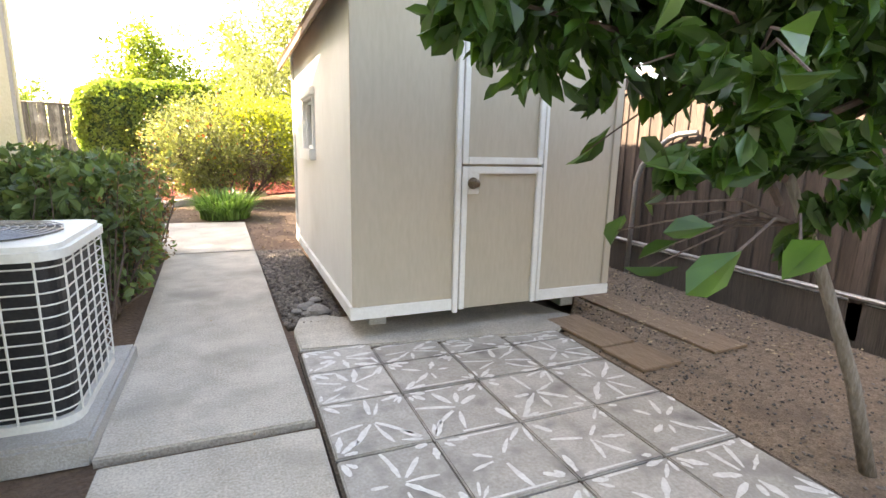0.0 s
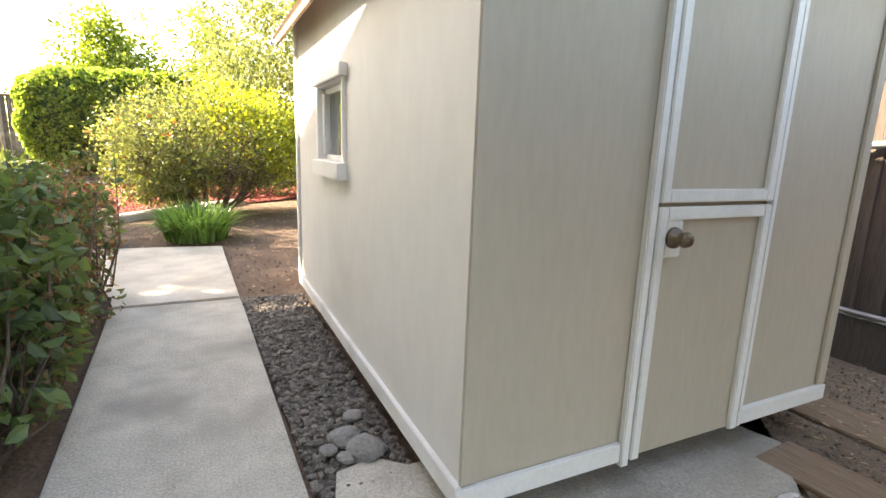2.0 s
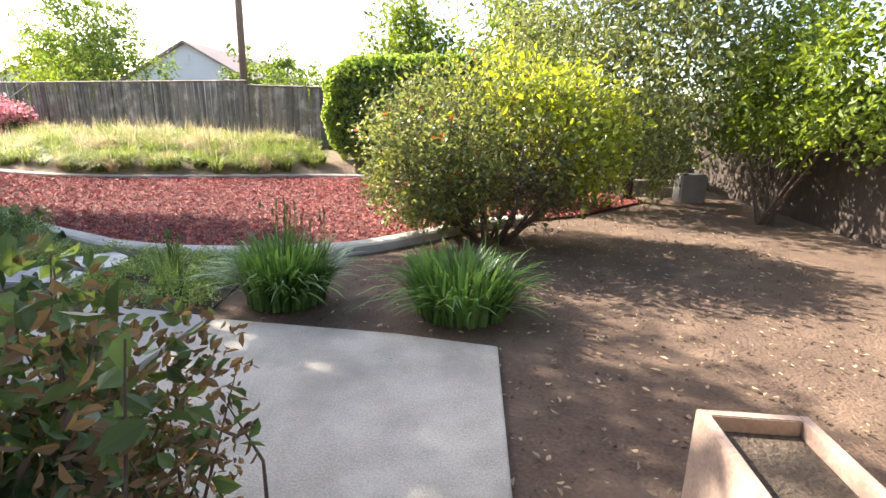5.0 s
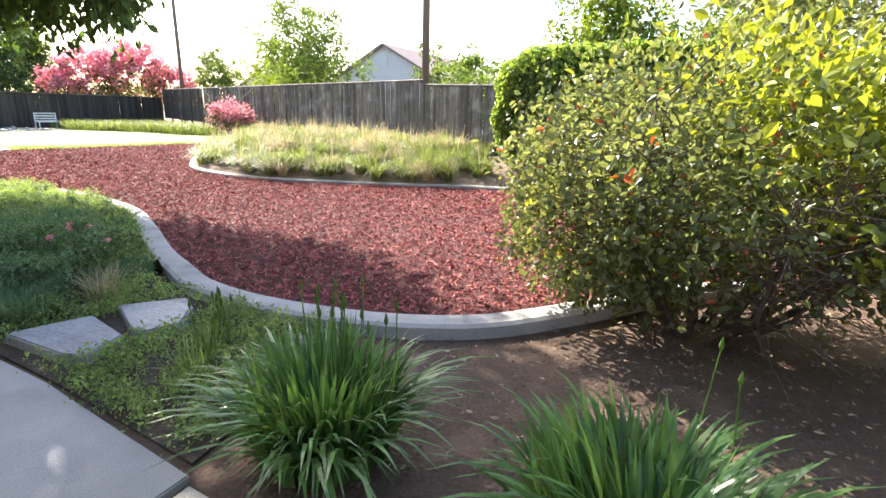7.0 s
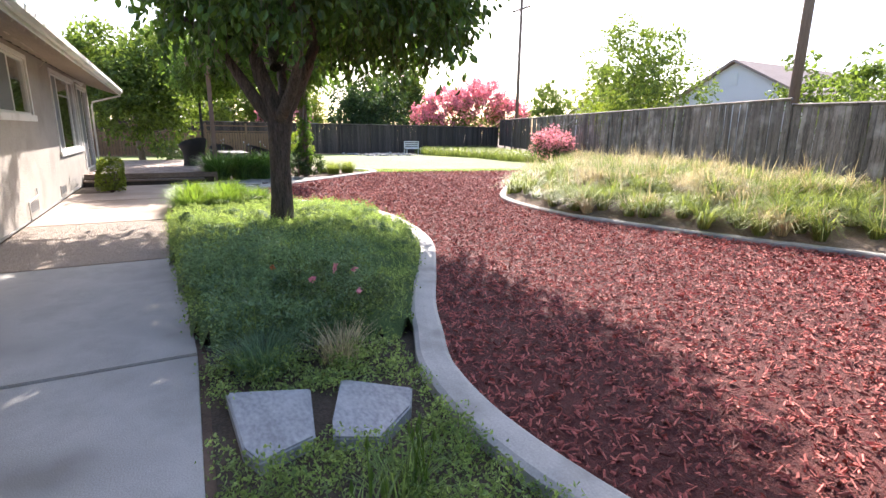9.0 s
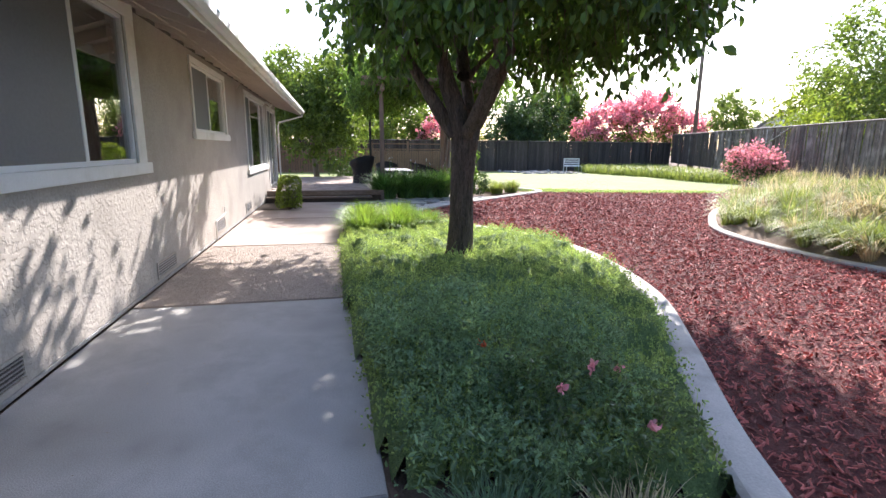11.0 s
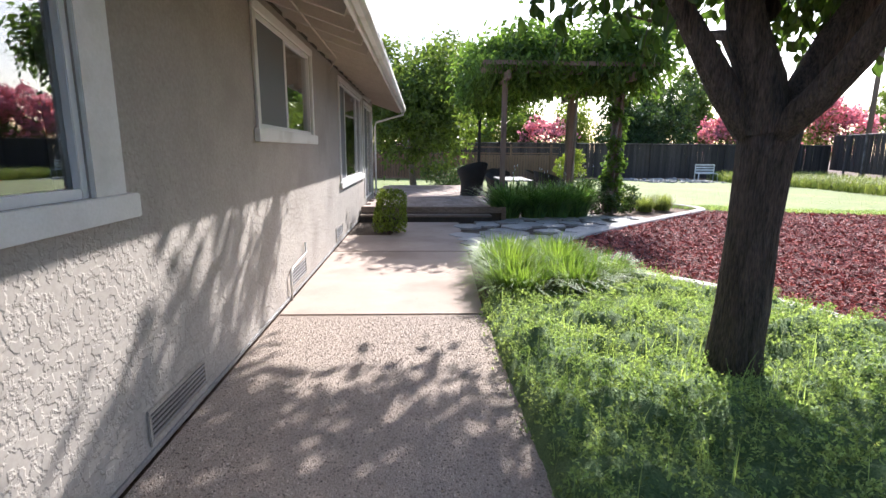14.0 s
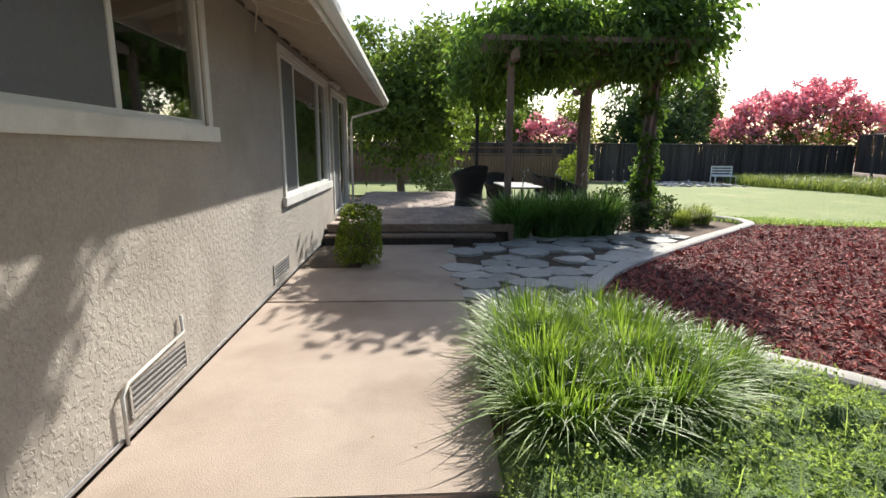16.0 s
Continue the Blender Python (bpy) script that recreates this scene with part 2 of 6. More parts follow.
leaf_fescue = leaf_mat("fescue_blade", (0.11, 0.165, 0.04), (0.28, 0.33, 0.11), 0.35, 0.55, (1.8, 1.7, 1.0))
straw_blade = leaf_mat("straw_blade", (0.40, 0.34, 0.19), (0.58, 0.51, 0.32), 0.3, 0.6, (1.3, 1.2, 1.0))
dry_leaf = leaf_mat("fallen_leaf", (0.28, 0.20, 0.12), (0.46, 0.36, 0.24), 0.15, 0.8, (1.2, 1.1, 1.0))
petal_pink = leaf_mat("oleander_petal", (0.66, 0.24, 0.30), (0.80, 0.40, 0.44), 0.4, 0.6, (1.3, 1.1, 1.1))
petal_rose = leaf_mat("rose_petal", (0.62, 0.22, 0.28), (0.75, 0.38, 0.40), 0.4, 0.6, (1.2, 1.1, 1.1))
petal_white = leaf_mat("white_petal", (0.62, 0.62, 0.66), (0.75, 0.75, 0.78), 0.4, 0.6, (1.1, 1.1, 1.1))
petal_orange = leaf_mat("poppy_petal", (0.75, 0.14, 0.06), (0.8, 0.22, 0.10), 0.4, 0.6, (1.2, 1.0, 1.0))

glass = bpy.data.materials.new("window_glass")
glass.use_nodes = True
gb = glass.node_tree.nodes["Principled BSDF"]
gb.inputs["Base Color"].default_value = (0.86, 0.9, 0.89, 1)
gb.inputs["Roughness"].default_value = 0.01
gb.inputs["Transmission Weight"].default_value = 1.0
gb.inputs["IOR"].default_value = 2.1


# ---- mesh helpers ----
def adopt(ob, parent):
    """Makes ob a part of its parent, with its coordinates kept in the world."""
    if parent is not None:
        ob.parent = parent
        if parent.type == 'EMPTY':
            ob.matrix_parent_inverse = Matrix.Translation(-parent.location)


def part(name, bm, material, parent=None, label="", smooth=False):
    """Links a bmesh as one mesh object, under its parent if one is given."""
    me = bpy.data.meshes.new(name)
    bm.to_mesh(me)
    bm.free()
    me.materials.append(material)
    if smooth:
        me.polygons.foreach_set("use_smooth", [True] * len(me.polygons))
    ob = new(name, me)
    adopt(ob, parent)
    if label:
        ob["label"] = label
    return ob


def raw(name, verts, faces, material, parent=None, label="", smooth=False):
    """A mesh object from arrays of corners and faces."""
    me = bpy.data.meshes.new(name)
    verts = np.asarray(verts, dtype=float)
    me.from_pydata(verts.tolist(), [], faces.tolist() if hasattr(faces, "tolist") else faces)
    me.materials.append(material)
    if smooth:
        me.polygons.foreach_set("use_smooth", [True] * len(me.polygons))
    me.update()
    ob = new(name, me)
    adopt(ob, parent)
    if label:
        ob["label"] = label
    return ob


def piece(name, me, m, parent):
    """One more object on a shared mesh."""
    ob = new(name, me)
    adopt(ob, parent)
    ob.matrix_basis = m
    return ob


def empty(name, at, label, category, group="", kind=""):
    ob = new(name)
    ob.location = at
    ob.empty_display_size = 0.1
    return tagged(ob, label, category, group, kind)


def box(bm, lo, hi, bevel=0.0, m=None):
    a, b = Vector(lo), Vector(hi)
    r = bmesh.ops.create_cube(bm, size=1.0, matrix=Matrix.Translation((a + b) / 2) @ Matrix.Diagonal((*(b - a), 1)))
    vs = r["verts"]
    if m is not None:
        bmesh.ops.transform(bm, matrix=m, verts=vs)
    if bevel:
        es = list({e for v in vs for e in v.link_edges})
        bmesh.ops.bevel(bm, geom=es, offset=bevel, segments=2, affect='EDGES', clamp_overlap=True)
    return bm


def boxpart(name, lo, hi, material, parent=None, label="", bevel=0.004):
    return part(name, box(bmesh.new(), lo, hi, bevel), material, parent, label)


def pierced(name, axis, a0, a1, z0, z1, d0, d1, holes, material, parent, label=""):
    """One upright wall with rectangular holes (from, to, bottom, top); axis: the way along which it runs."""
    us = sorted({a0, a1, *[h[0] for h in holes], *[h[1] for h in holes]})
    zs = sorted({z0, z1, *[h[2] for h in holes], *[h[3] for h in holes]})
    solid = {}
    for i in range(len(us) - 1):
        for j in range(len(zs) - 1):
            u, z = (us[i] + us[i + 1]) / 2, (zs[j] + zs[j + 1]) / 2
            solid[i, j] = not any(h[0] < u < h[1] and h[2] < z < h[3] for h in holes)
    bm = bmesh.new()
    seen = {}

    def at(i, j, d):
        if (i, j, d) not in seen:
            seen[i, j, d] = bm.verts.new((us[i], d, zs[j]) if axis == "x" else (d, us[i], zs[j]))
        return seen[i, j, d]

    for (i, j), s in solid.items():
        if not s:
            continue
        for d in (d0, d1):
            bm.faces.new((at(i, j, d), at(i + 1, j, d), at(i + 1, j + 1, d), at(i, j + 1, d)))
        for n, p, q in (((i - 1, j), (i, j), (i, j + 1)), ((i + 1, j), (i + 1, j), (i + 1, j + 1)), ((i, j - 1), (i, j), (i + 1, j)), ((i, j + 1), (i, j + 1), (i + 1, j + 1))):
            if not solid.get(n, False):
                bm.faces.new((at(*p, d0), at(*q, d0), at(*q, d1), at(*p, d1)))
    bmesh.ops.recalc_face_normals(bm, faces=bm.faces)
    return part(name, bm, material, parent, label)


def tube(bm, pts, radii, n=8, cap=True, lump=0.0):
    """A tapered tube along a line of points."""
    pts = [Vector(p) for p in pts]
    rings = []
    up = Vector((0.13, 0.31, 0.94))
    for i, p in enumerate(pts):
        d = (pts[min(i + 1, len(pts) - 1)] - pts[max(i - 1, 0)]).normalized()
        s = d.cross(up)
        if s.length < 0.05:
            s = d.cross(Vector((1, 0, 0)))
        s.normalize()
        u = s.cross(d)
        ring = []
        for k in range(n):
            a = 2 * math.pi * k / n
            r = radii[i] * (1 + lump * noise.noise(Vector((p.x * 2 + math.cos(a), p.y * 2 + math.sin(a), p.z * 1.5))))
            ring.append(bm.verts.new(p + s * (r * math.cos(a)) + u * (r * math.sin(a))))
        rings.append(ring)
    for r0, r1 in zip(rings, rings[1:]):
        for k in range(n):
            bm.faces.new((r0[k], r0[(k + 1) % n], r1[(k + 1) % n], r1[k]))
    if cap:
        bm.faces.new(rings[0][::-1])
        bm.faces.new(rings[-1])
    return bm


def curve_pts(pts, steps=8):
    """A smooth line through the points (Catmull-Rom)."""
    p = [np.array(q, float) for q in pts]
    p = [2 * p[0] - p[1]] + p + [2 * p[-1] - p[-2]]
    out = []
    for i in range(1, len(p) - 2):
        for s in range(steps):
            t = s / steps
            out.append(0.5 * (2 * p[i] + (p[i + 1] - p[i - 1]) * t + (2 * p[i - 1] - 5 * p[i] + 4 * p[i + 1] - p[i + 2]) * t * t + (3 * p[i] - p[i - 1] - 3 * p[i + 1] + p[i + 2]) * t ** 3))
    out.append(p[-2])
    return np.array(out)


def slab(name, poly, z0, z1, material, parent=None, label="", bevel=0.0):
    """A flat plate of polygon outline."""
    bm = bmesh.new()
    area = sum(p[0] * q[1] - q[0] * p[1] for p, q in zip(poly, list(poly[1:]) + [poly[0]]))
    if area < 0:
        poly = list(poly)[::-1]
    lowv = [bm.verts.new((p[0], p[1], z0)) for p in poly]
    topv = [bm.verts.new((p[0], p[1], z1)) for p in poly]
    top = bm.faces.new(topv)
    bm.faces.new(lowv[::-1])
    for i in range(len(poly)):
        j = (i + 1) % len(poly)
        bm.faces.new((lowv[i], lowv[j], topv[j], topv[i]))
    if bevel:
        bmesh.ops.bevel(bm, geom=list(top.edges), offset=bevel, segments=2, affect='EDGES', clamp_overlap=True)
    if len(poly) > 5:
        bmesh.ops.triangulate(bm, faces=[f for f in bm.faces if len(f.verts) > 5])
    return part(name, bm, material, parent, label)


rng = np.random.default_rng(7)


def unit(v):
    return v / np.maximum(np.linalg.norm(v, axis=1, keepdims=True), 1e-9)


def leaf_mesh(centres, size, aspect=0.5, spread=0.3, normals=None, droop=0.0, fold=0.25):
    """Folded, pointed leaves, each of six corners and four faces, at the centres."""
    n = len(centres)
    d = unit(rng.normal(size=(n, 3)))
    if normals is not None:
        d = unit(d * 0.75 + normals * 0.6)
    d[:, 2] -= droop
    d = unit(d)
    s = unit(np.cross(d, rng.normal(size=(n, 3))))
    u = np.cross(s, d)
    ln = size * (1 + spread * rng.uniform(-1, 1, n))[:, None]
    w = ln * aspect
    v = np.empty((n, 6, 3))
    c = np.asarray(centres)
    v[:, 0] = c - d * ln * 0.5
    v[:, 1] = c - d * ln * 0.12 + s * w * 0.46 + u * w * fold
    v[:, 2] = c + d * ln * 0.2 + s * w * 0.38 + u * w * fold
    v[:, 3] = c + d * ln * 0.5
    v[:, 4] = c + d * ln * 0.2 - s * w * 0.38 + u * w * fold
    v[:, 5] = c - d * ln * 0.12 - s * w * 0.46 + u * w * fold
    base = (np.arange(n) * 6)[:, None]
    f = np.concatenate([base + np.array([[0, 1, 2, 3]]), base + np.array([[0, 3, 4, 5]])])
    return v.reshape(-1, 3), f


def blade_mesh(bases, heights, lean, width, segs=4, curl=1.0, dirs=None):
    """Tapered, arching blades."""
    n = len(bases)
    a = rng.uniform(0, 2 * np.pi, n)
    out = np.stack([np.cos(a), np.sin(a), np.zeros(n)], 1) if dirs is None else dirs
    side = np.stack([-out[:, 1], out[:, 0], np.zeros(n)], 1)
    h = np.asarray(heights)[:, None]
    le = np.asarray(lean)[:, None]
    v = np.empty((n, segs + 1, 2, 3))
    for i in range(segs + 1):
        t = i / segs
        rise = h * (t - curl * 0.35 * t ** 3 * np.minimum(le, 1.5))
        p = bases + out * (h * le * t ** 1.8) + np.concatenate([np.zeros((n, 2)), rise], 1)
        w = width * (1 - t ** 3.2) * 0.5 + 0.0004
        v[:, i, 0] = p - side * w
        v[:, i, 1] = p + side * w
    base = (np.arange(n) * (segs + 1) * 2)[:, None]
    f = np.concatenate([base + np.array([[2 * i, 2 * i + 1, 2 * i + 3, 2 * i + 2]]) for i in range(segs)])
    return v.reshape(-1, 3), f


def cloud(lobes, count, shell=0.35, clump=0.16):
    """Places of leaves in uneven clumps near the outside of several lobes (centre, radii); also the outward ways."""
    lobes = [(np.array(c, float), np.array(r, float)) for c, r in lobes]
    vol = np.array([np.prod(r) ** (2 / 3) for _, r in lobes])
    pts, nor = [], []
    for (c, r), share in zip(lobes, vol / vol.sum()):
        k = max(6, int(count * share / 26))
        d = unit(rng.normal(size=(k, 3)))
        rad = 1 - shell * rng.random(k) ** 1.4
        wob = 1 + 0.13 * np.array([noise.noise(Vector(x * 2.3 + c)) for x in d])
        cc = c + d * r * (rad * wob)[:, None]
        m = int(count * share / k)
        p = np.repeat(cc, m, 0) + rng.normal(size=(k * m, 3)) * clump * np.minimum(1, r.mean())
        pts.append(p)
        nor.append(np.repeat(d, m, 0))
    return np.concatenate(pts), np.concatenate(nor)


def foliage(parent, lobes, count, size, material, aspect=0.5, shell=0.35, clump=0.16, name="crown", droop=0.1, label="", floor=0.02):
    p, nr = cloud(lobes, count, shell, clump)
    keep = p[:, 2] > floor
    p, nr = p[keep], nr[keep]
    v, f = leaf_mesh(p, size, aspect, 0.35, nr, droop)
    return raw(name, v, f, material, parent, label)


def inside(poly, pts):
    """Which points lie in the polygon."""
    x, y = pts[:, 0], pts[:, 1]
    res = np.zeros(len(pts), bool)
    q = np.asarray(poly, float)
    for a, b in zip(q, np.roll(q, -1, 0)):
        cross = ((a[1] > y) != (b[1] > y)) & (x < (b[0] - a[0]) * (y - a[1]) / (b[1] - a[1] + 1e-12) + a[0])
        res ^= cross
    return res


def scatter(poly, count):
    q = np.asarray(poly, float)[:, :2]
    p = rng.uniform(q.min(0), q.max(0), (count, 2))
    return p[inside(q, p)]


# ---- ground ----
def ground_sheet():
    """One sheet of earth to the horizon, finer and uneven near the walk."""
    xs = np.unique(np.concatenate([np.linspace(-600, -60, 12), np.linspace(-60, 20, 81), np.linspace(20, 600, 12)]))
    ys = np.unique(np.concatenate([np.linspace(-600, -20, 12), np.linspace(-20, 50, 71), np.linspace(50, 600, 12)]))
    gx, gy = np.meshgrid(xs, ys)
    v = np.stack([gx.ravel(), gy.ravel(), np.full(gx.size, -0.045)], 1)
    for p in v:
        if abs(p[0] + 15) < 40 and abs(p[1] - 10) < 35:
            p[2] += 0.012 * noise.noise(Vector((p[0] * 0.6, p[1] * 0.6, 0)))
    w = len(xs)
    f = [(j * w + i, j * w + i + 1, (j + 1) * w + i + 1, (j + 1) * w + i) for j in range(len(ys) - 1) for i in range(w - 1)]
    return tagged(raw("ground", v, f, soil, smooth=True), "bare brown garden soil with fallen leaves", "ground", kind="structure")


ground_sheet()


def strip_kerb(name, line, width, z0, z1, label):
    """A cast kerb with a rounded top along a line."""
    line = np.asarray(line)
    d = np.gradient(line, axis=0)
    d = unit(np.c_[d, np.zeros(len(d))])[:, :2]
    nr = np.stack([-d[:, 1], d[:, 0]], 1)
    prof = [(-0.5, z0), (-0.5, z1 - 0.025), (-0.36, z1 - 0.004), (0, z1), (0.36, z1 - 0.004), (0.5, z1 - 0.025), (0.5, z0)]
    v, f = [], []
    for p, q in zip(line, nr):
        wob = 0.004 * noise.noise(Vector((p[0] * 3, p[1] * 3, 0)))
        v += [(p[0] + q[0] * a * width, p[1] + q[1] * a * width, z + wob) for a, z in prof]
    k = len(prof)
    for i in range(len(line) - 1):
        f += [(i * k + j, i * k + j + 1, (i + 1) * k + j + 1, (i + 1) * k + j) for j in range(k - 1)]
    f += [tuple(range(k))[::-1], tuple(range((len(line) - 1) * k, len(line) * k))]
    return tagged(raw(name, v, f, concrete_kerb, smooth=False), label, "kerb", kind="structure")


INNER = curve_pts([(0.6, 12.6), (-0.25, 11.9), (-0.82, 11.17), (-1.41, 10.5), (-2.1, 10.12), (-3.1, 9.93), (-3.95, 9.98), (-4.6, 10.22), (-5.3, 10.52), (-6.4, 11.1), (-7.7, 11.72), (-9.0, 12.02), (-10.4, 12.1), (-11.6, 11.8), (-12.6, 11.25), (-13.5, 10.35), (-13.9, 9.5), (-14.0, 8.75)], 6)
FLAG = curve_pts([(-14.5, 8.9), (-14.75, 9.5), (-15.2, 9.99), (-16.17, 10.65), (-17.07, 11.56), (-18.6, 13.3), (-20.28, 15.28), (-20.9, 15.9), (-21.6, 16.0), (-22.3, 15.6)], 6)
OUTER = curve_pts([(2.5, 17.0), (-1.0, 17.3), (-3.8, 17.2), (-5.6, 16.55), (-7.3, 15.95), (-8.8, 15.55), (-10.4, 15.6), (-11.8, 16.05), (-13.2, 17.1), (-14.3, 18.1), (-15.3, 19.3), (-16.4, 21.0), (-17.9, 23.0)], 6)
strip_kerb("kerb_1", INNER, 0.24, -0.1, 0.075, "pale curved concrete kerb beside red mulch")
strip_kerb("kerb_2", FLAG, 0.24, -0.1, 0.075, "pale concrete kerb between flagstones and mulch")
strip_kerb("kerb_3", OUTER, 0.17, -0.1, 0.07, "pale concrete kerb along the grassy mound")

MULCH = [tuple(p) for p in INNER[::2]] + [(-14.4, 8.7)] + [tuple(p) for p in FLAG[::2][:21]] + [(-20.4, 18.5), (-19.6, 22.6), (-18.4, 23.4)] + [tuple(p) for p in OUTER[::-2]] + [(3.0, 15.0), (1.5, 13.2)]


def mulch_bed():
    slab("mulch_bed", MULCH, -0.08, -0.005, mulch_base)
    tagged(bpy.data.objects["mulch_bed"], "bed of red-dyed wood chip mulch", "mulch bed", kind="structure")
    near = scatter(MULCH, 230000)
    d = np.hypot(near[:, 0] + 3.5, near[:, 1] - 11)
    near = near[rng.random(len(near)) < np.clip(1.25 - d / 17, 0.28, 1)]
    n = len(near)
    far = np.hypot(near[:, 0] + 3, near[:, 1] - 9.5)
    ln = rng.uniform(0.010, 0.036, n) * (1 + np.clip(far - 4, 0, 16) * 0.05)
    w = rng.uniform(0.004, 0.010, n) * (1 + np.clip(far - 4, 0, 16) * 0.08)
    a = rng.uniform(0, np.pi, n)
    tilt = rng.normal(0, 0.42, n)
    c = np.c_[near, rng.uniform(0.0, 0.022, n)]
    d = np.stack([np.cos(a) * np.cos(tilt), np.sin(a) * np.cos(tilt), np.sin(tilt)], 1) * ln[:, None]
    s = np.stack([-np.sin(a), np.cos(a), rng.normal(0, 0.7, n)], 1) * w[:, None]
    v = np.empty((n, 6, 3))
    up = np.array([0, 0, 1]) * w[:, None] * 0.8
    v[:, 0], v[:, 1], v[:, 2] = c - d - s, c - d + s, c - d * 0.9 + up
    v[:, 3], v[:, 4], v[:, 5] = c + d - s * 0.7, c + d + s * 0.7, c + d * 0.85 + up
    b = (np.arange(n) * 6)[:, None]
    f = np.concatenate([b + np.array([[0, 3, 5, 2]]), b + np.array([[2, 5, 4, 1]])])
    tagged(raw("mulch_chips", v.reshape(-1, 3), f, mulch_chip), "loose red wood chips covering the bed", "mulch", kind="stuff")


mulch_bed()
LAWN = [(-20.4, 18.4), (-19.7, 22.4), (-22, 26.3), (-28, 29), (-36.5, 31), (-37.5, 20), (-37.5, 4), (-29, 4.2), (-27.4, 10), (-26.8, 14.5), (-22.6, 15.8)]
tagged(slab("lawn", LAWN, -0.06, 0.02, lawn_green), "smooth mown pale green putting lawn", "lawn", kind="structure")
FRINGE = [tuple(p) for p in curve_pts([(-21.2, 16.0), (-20.2, 18.6), (-19.5, 22.6)], 8)]


def turf_tufts():
    """Short blades over the front of the lawn and its darker rough edge."""
    p = scatter(LAWN, 26000)
    keep = rng.random(len(p)) < np.clip((p[:, 0] + 38) / 14, 0.2, 1)
    p = p[keep]
    v, f = blade_mesh(np.c_[p, np.full(len(p), 0.015)], rng.uniform(0.02, 0.045, len(p)), rng.uniform(0.1, 0.7, len(p)), 0.012, 1)
    tagged(raw("lawn_blades", v, f, leaf_cover), "short green blades of the lawn", "grass", kind="stuff")
    e = np.concatenate([np.array(FRINGE)[rng.integers(0, len(FRINGE), 5000)] + rng.normal(0, 0.28, (5000, 2)) - [0.5, 0]])
    v, f = blade_mesh(np.c_[e, np.full(len(e), 0.0)], rng.uniform(0.05, 0.12, len(e)), rng.uniform(0.2, 0.8, len(e)), 0.014, 2)
    tagged(raw("rough_grass_edge", v, f, leaf_cover), "longer green grass along the lawn's edge", "grass", kind="stuff")


turf_tufts()

# concrete paths and patio
SLABS = [
    ("path_slab", path_concrete, [(-0.52, -3.0), (0.27, -3.0), (0.275, 1.99), (-0.53, 1.99)]),
    ("path_slab", path_concrete, [(-0.56, 2.06), (0.27, 2.06), (0.17, 5.88), (-0.72, 5.88)]),
    ("path_slab", path_concrete, [(-1.98, 6.24), (-0.75, 6.24), (-0.73, 5.93), (0.165, 5.93), (0.10, 8.12), (-0.6, 8.22), (-1.96, 8.30)]),
    ("patio_slab", concrete, [(-5.05, 6.24), (-2.03, 6.24), (-2.01, 8.34), (-3.4, 8.47), (-5.04, 8.52)]),
    ("patio_slab", concrete, [(-8.37, 6.24), (-5.09, 6.24), (-5.08, 8.52), (-6.3, 8.5), (-8.37, 8.39)]),
    ("aggregate_slab", aggregate, [(-11.66, 6.24), (-8.41, 6.24), (-8.41, 8.39), (-11.66, 8.36)]),
    ("patio_slab", concrete_tan, [(-14.95, 6.24), (-11.70, 6.24), (-11.70, 8.36), (-14.95, 8.48)]),
    ("patio_slab", concrete_tan, [(-18.45, 7.2), (-16.62, 7.12), (-16.6, 6.24), (-14.99, 6.24), (-14.99, 8.48), (-18.45, 8.6)]),
]
for nm, m, poly in SLABS:
    tagged(slab(nm, poly, -0.1, 0.0, m, bevel=0.008), {"aggregate_slab": "exposed-aggregate patio slab of small pebbles", "path_slab": "worn grey concrete walkway slab"}.get(nm, "smooth concrete patio slab beside the house"), "pavement", "concrete slabs", kind="structure")


def aggregate_stones():
    p = rng.uniform((-11.64, 6.26), (-8.43, 8.36), (17000, 2))
    n = len(p)
    r = rng.uniform(0.005, 0.011, n)
    k = np.array([[1, 0, 0], [0.3, 0.95, 0], [-0.8, 0.6, 0], [-0.8, -0.6, 0], [0.3, -0.95, 0], [0, 0, 0.7]])
    a = rng.uniform(0, 6.28, n)
    rot = np.stack([np.cos(a), -np.sin(a), np.sin(a), np.cos(a)], 1).reshape(n, 2, 2)
    v = np.empty((n, 6, 3))
    v[:, :, :2] = np.einsum('nij,kj->nki', rot, k[:, :2]) * r[:, None, None] + p[:, None]
    v[:, :, 2] = k[None, :, 2] * r[:, None] - 0.001
    b = (np.arange(n) * 6)[:, None]
    f = np.concatenate([b + np.array([[i, (i + 1) % 5, 5]]) for i in range(5)])
    tagged(raw("aggregate_pebbles", v.reshape(-1, 3), f, pebble_light), "small tan pebbles set in concrete", "pebbles", kind="stuff")


pebble_light = mat("light_pebble", (0.23, 0.175, 0.135), (0.52, 0.43, 0.36), 30, 120, 0.7, 0.2, var=0.4, island=True)
aggregate_stones()

# strip of dark gravel beside the shed
GSTRIP = [(0.27, 3.3), (0.66, 3.3), (0.66, 5.9), (0.17, 5.9)]
tagged(slab("gravel_strip", GSTRIP, -0.1, -0.02, soil_dark), "dark soil strip under loose gravel", "gravel", kind="structure")


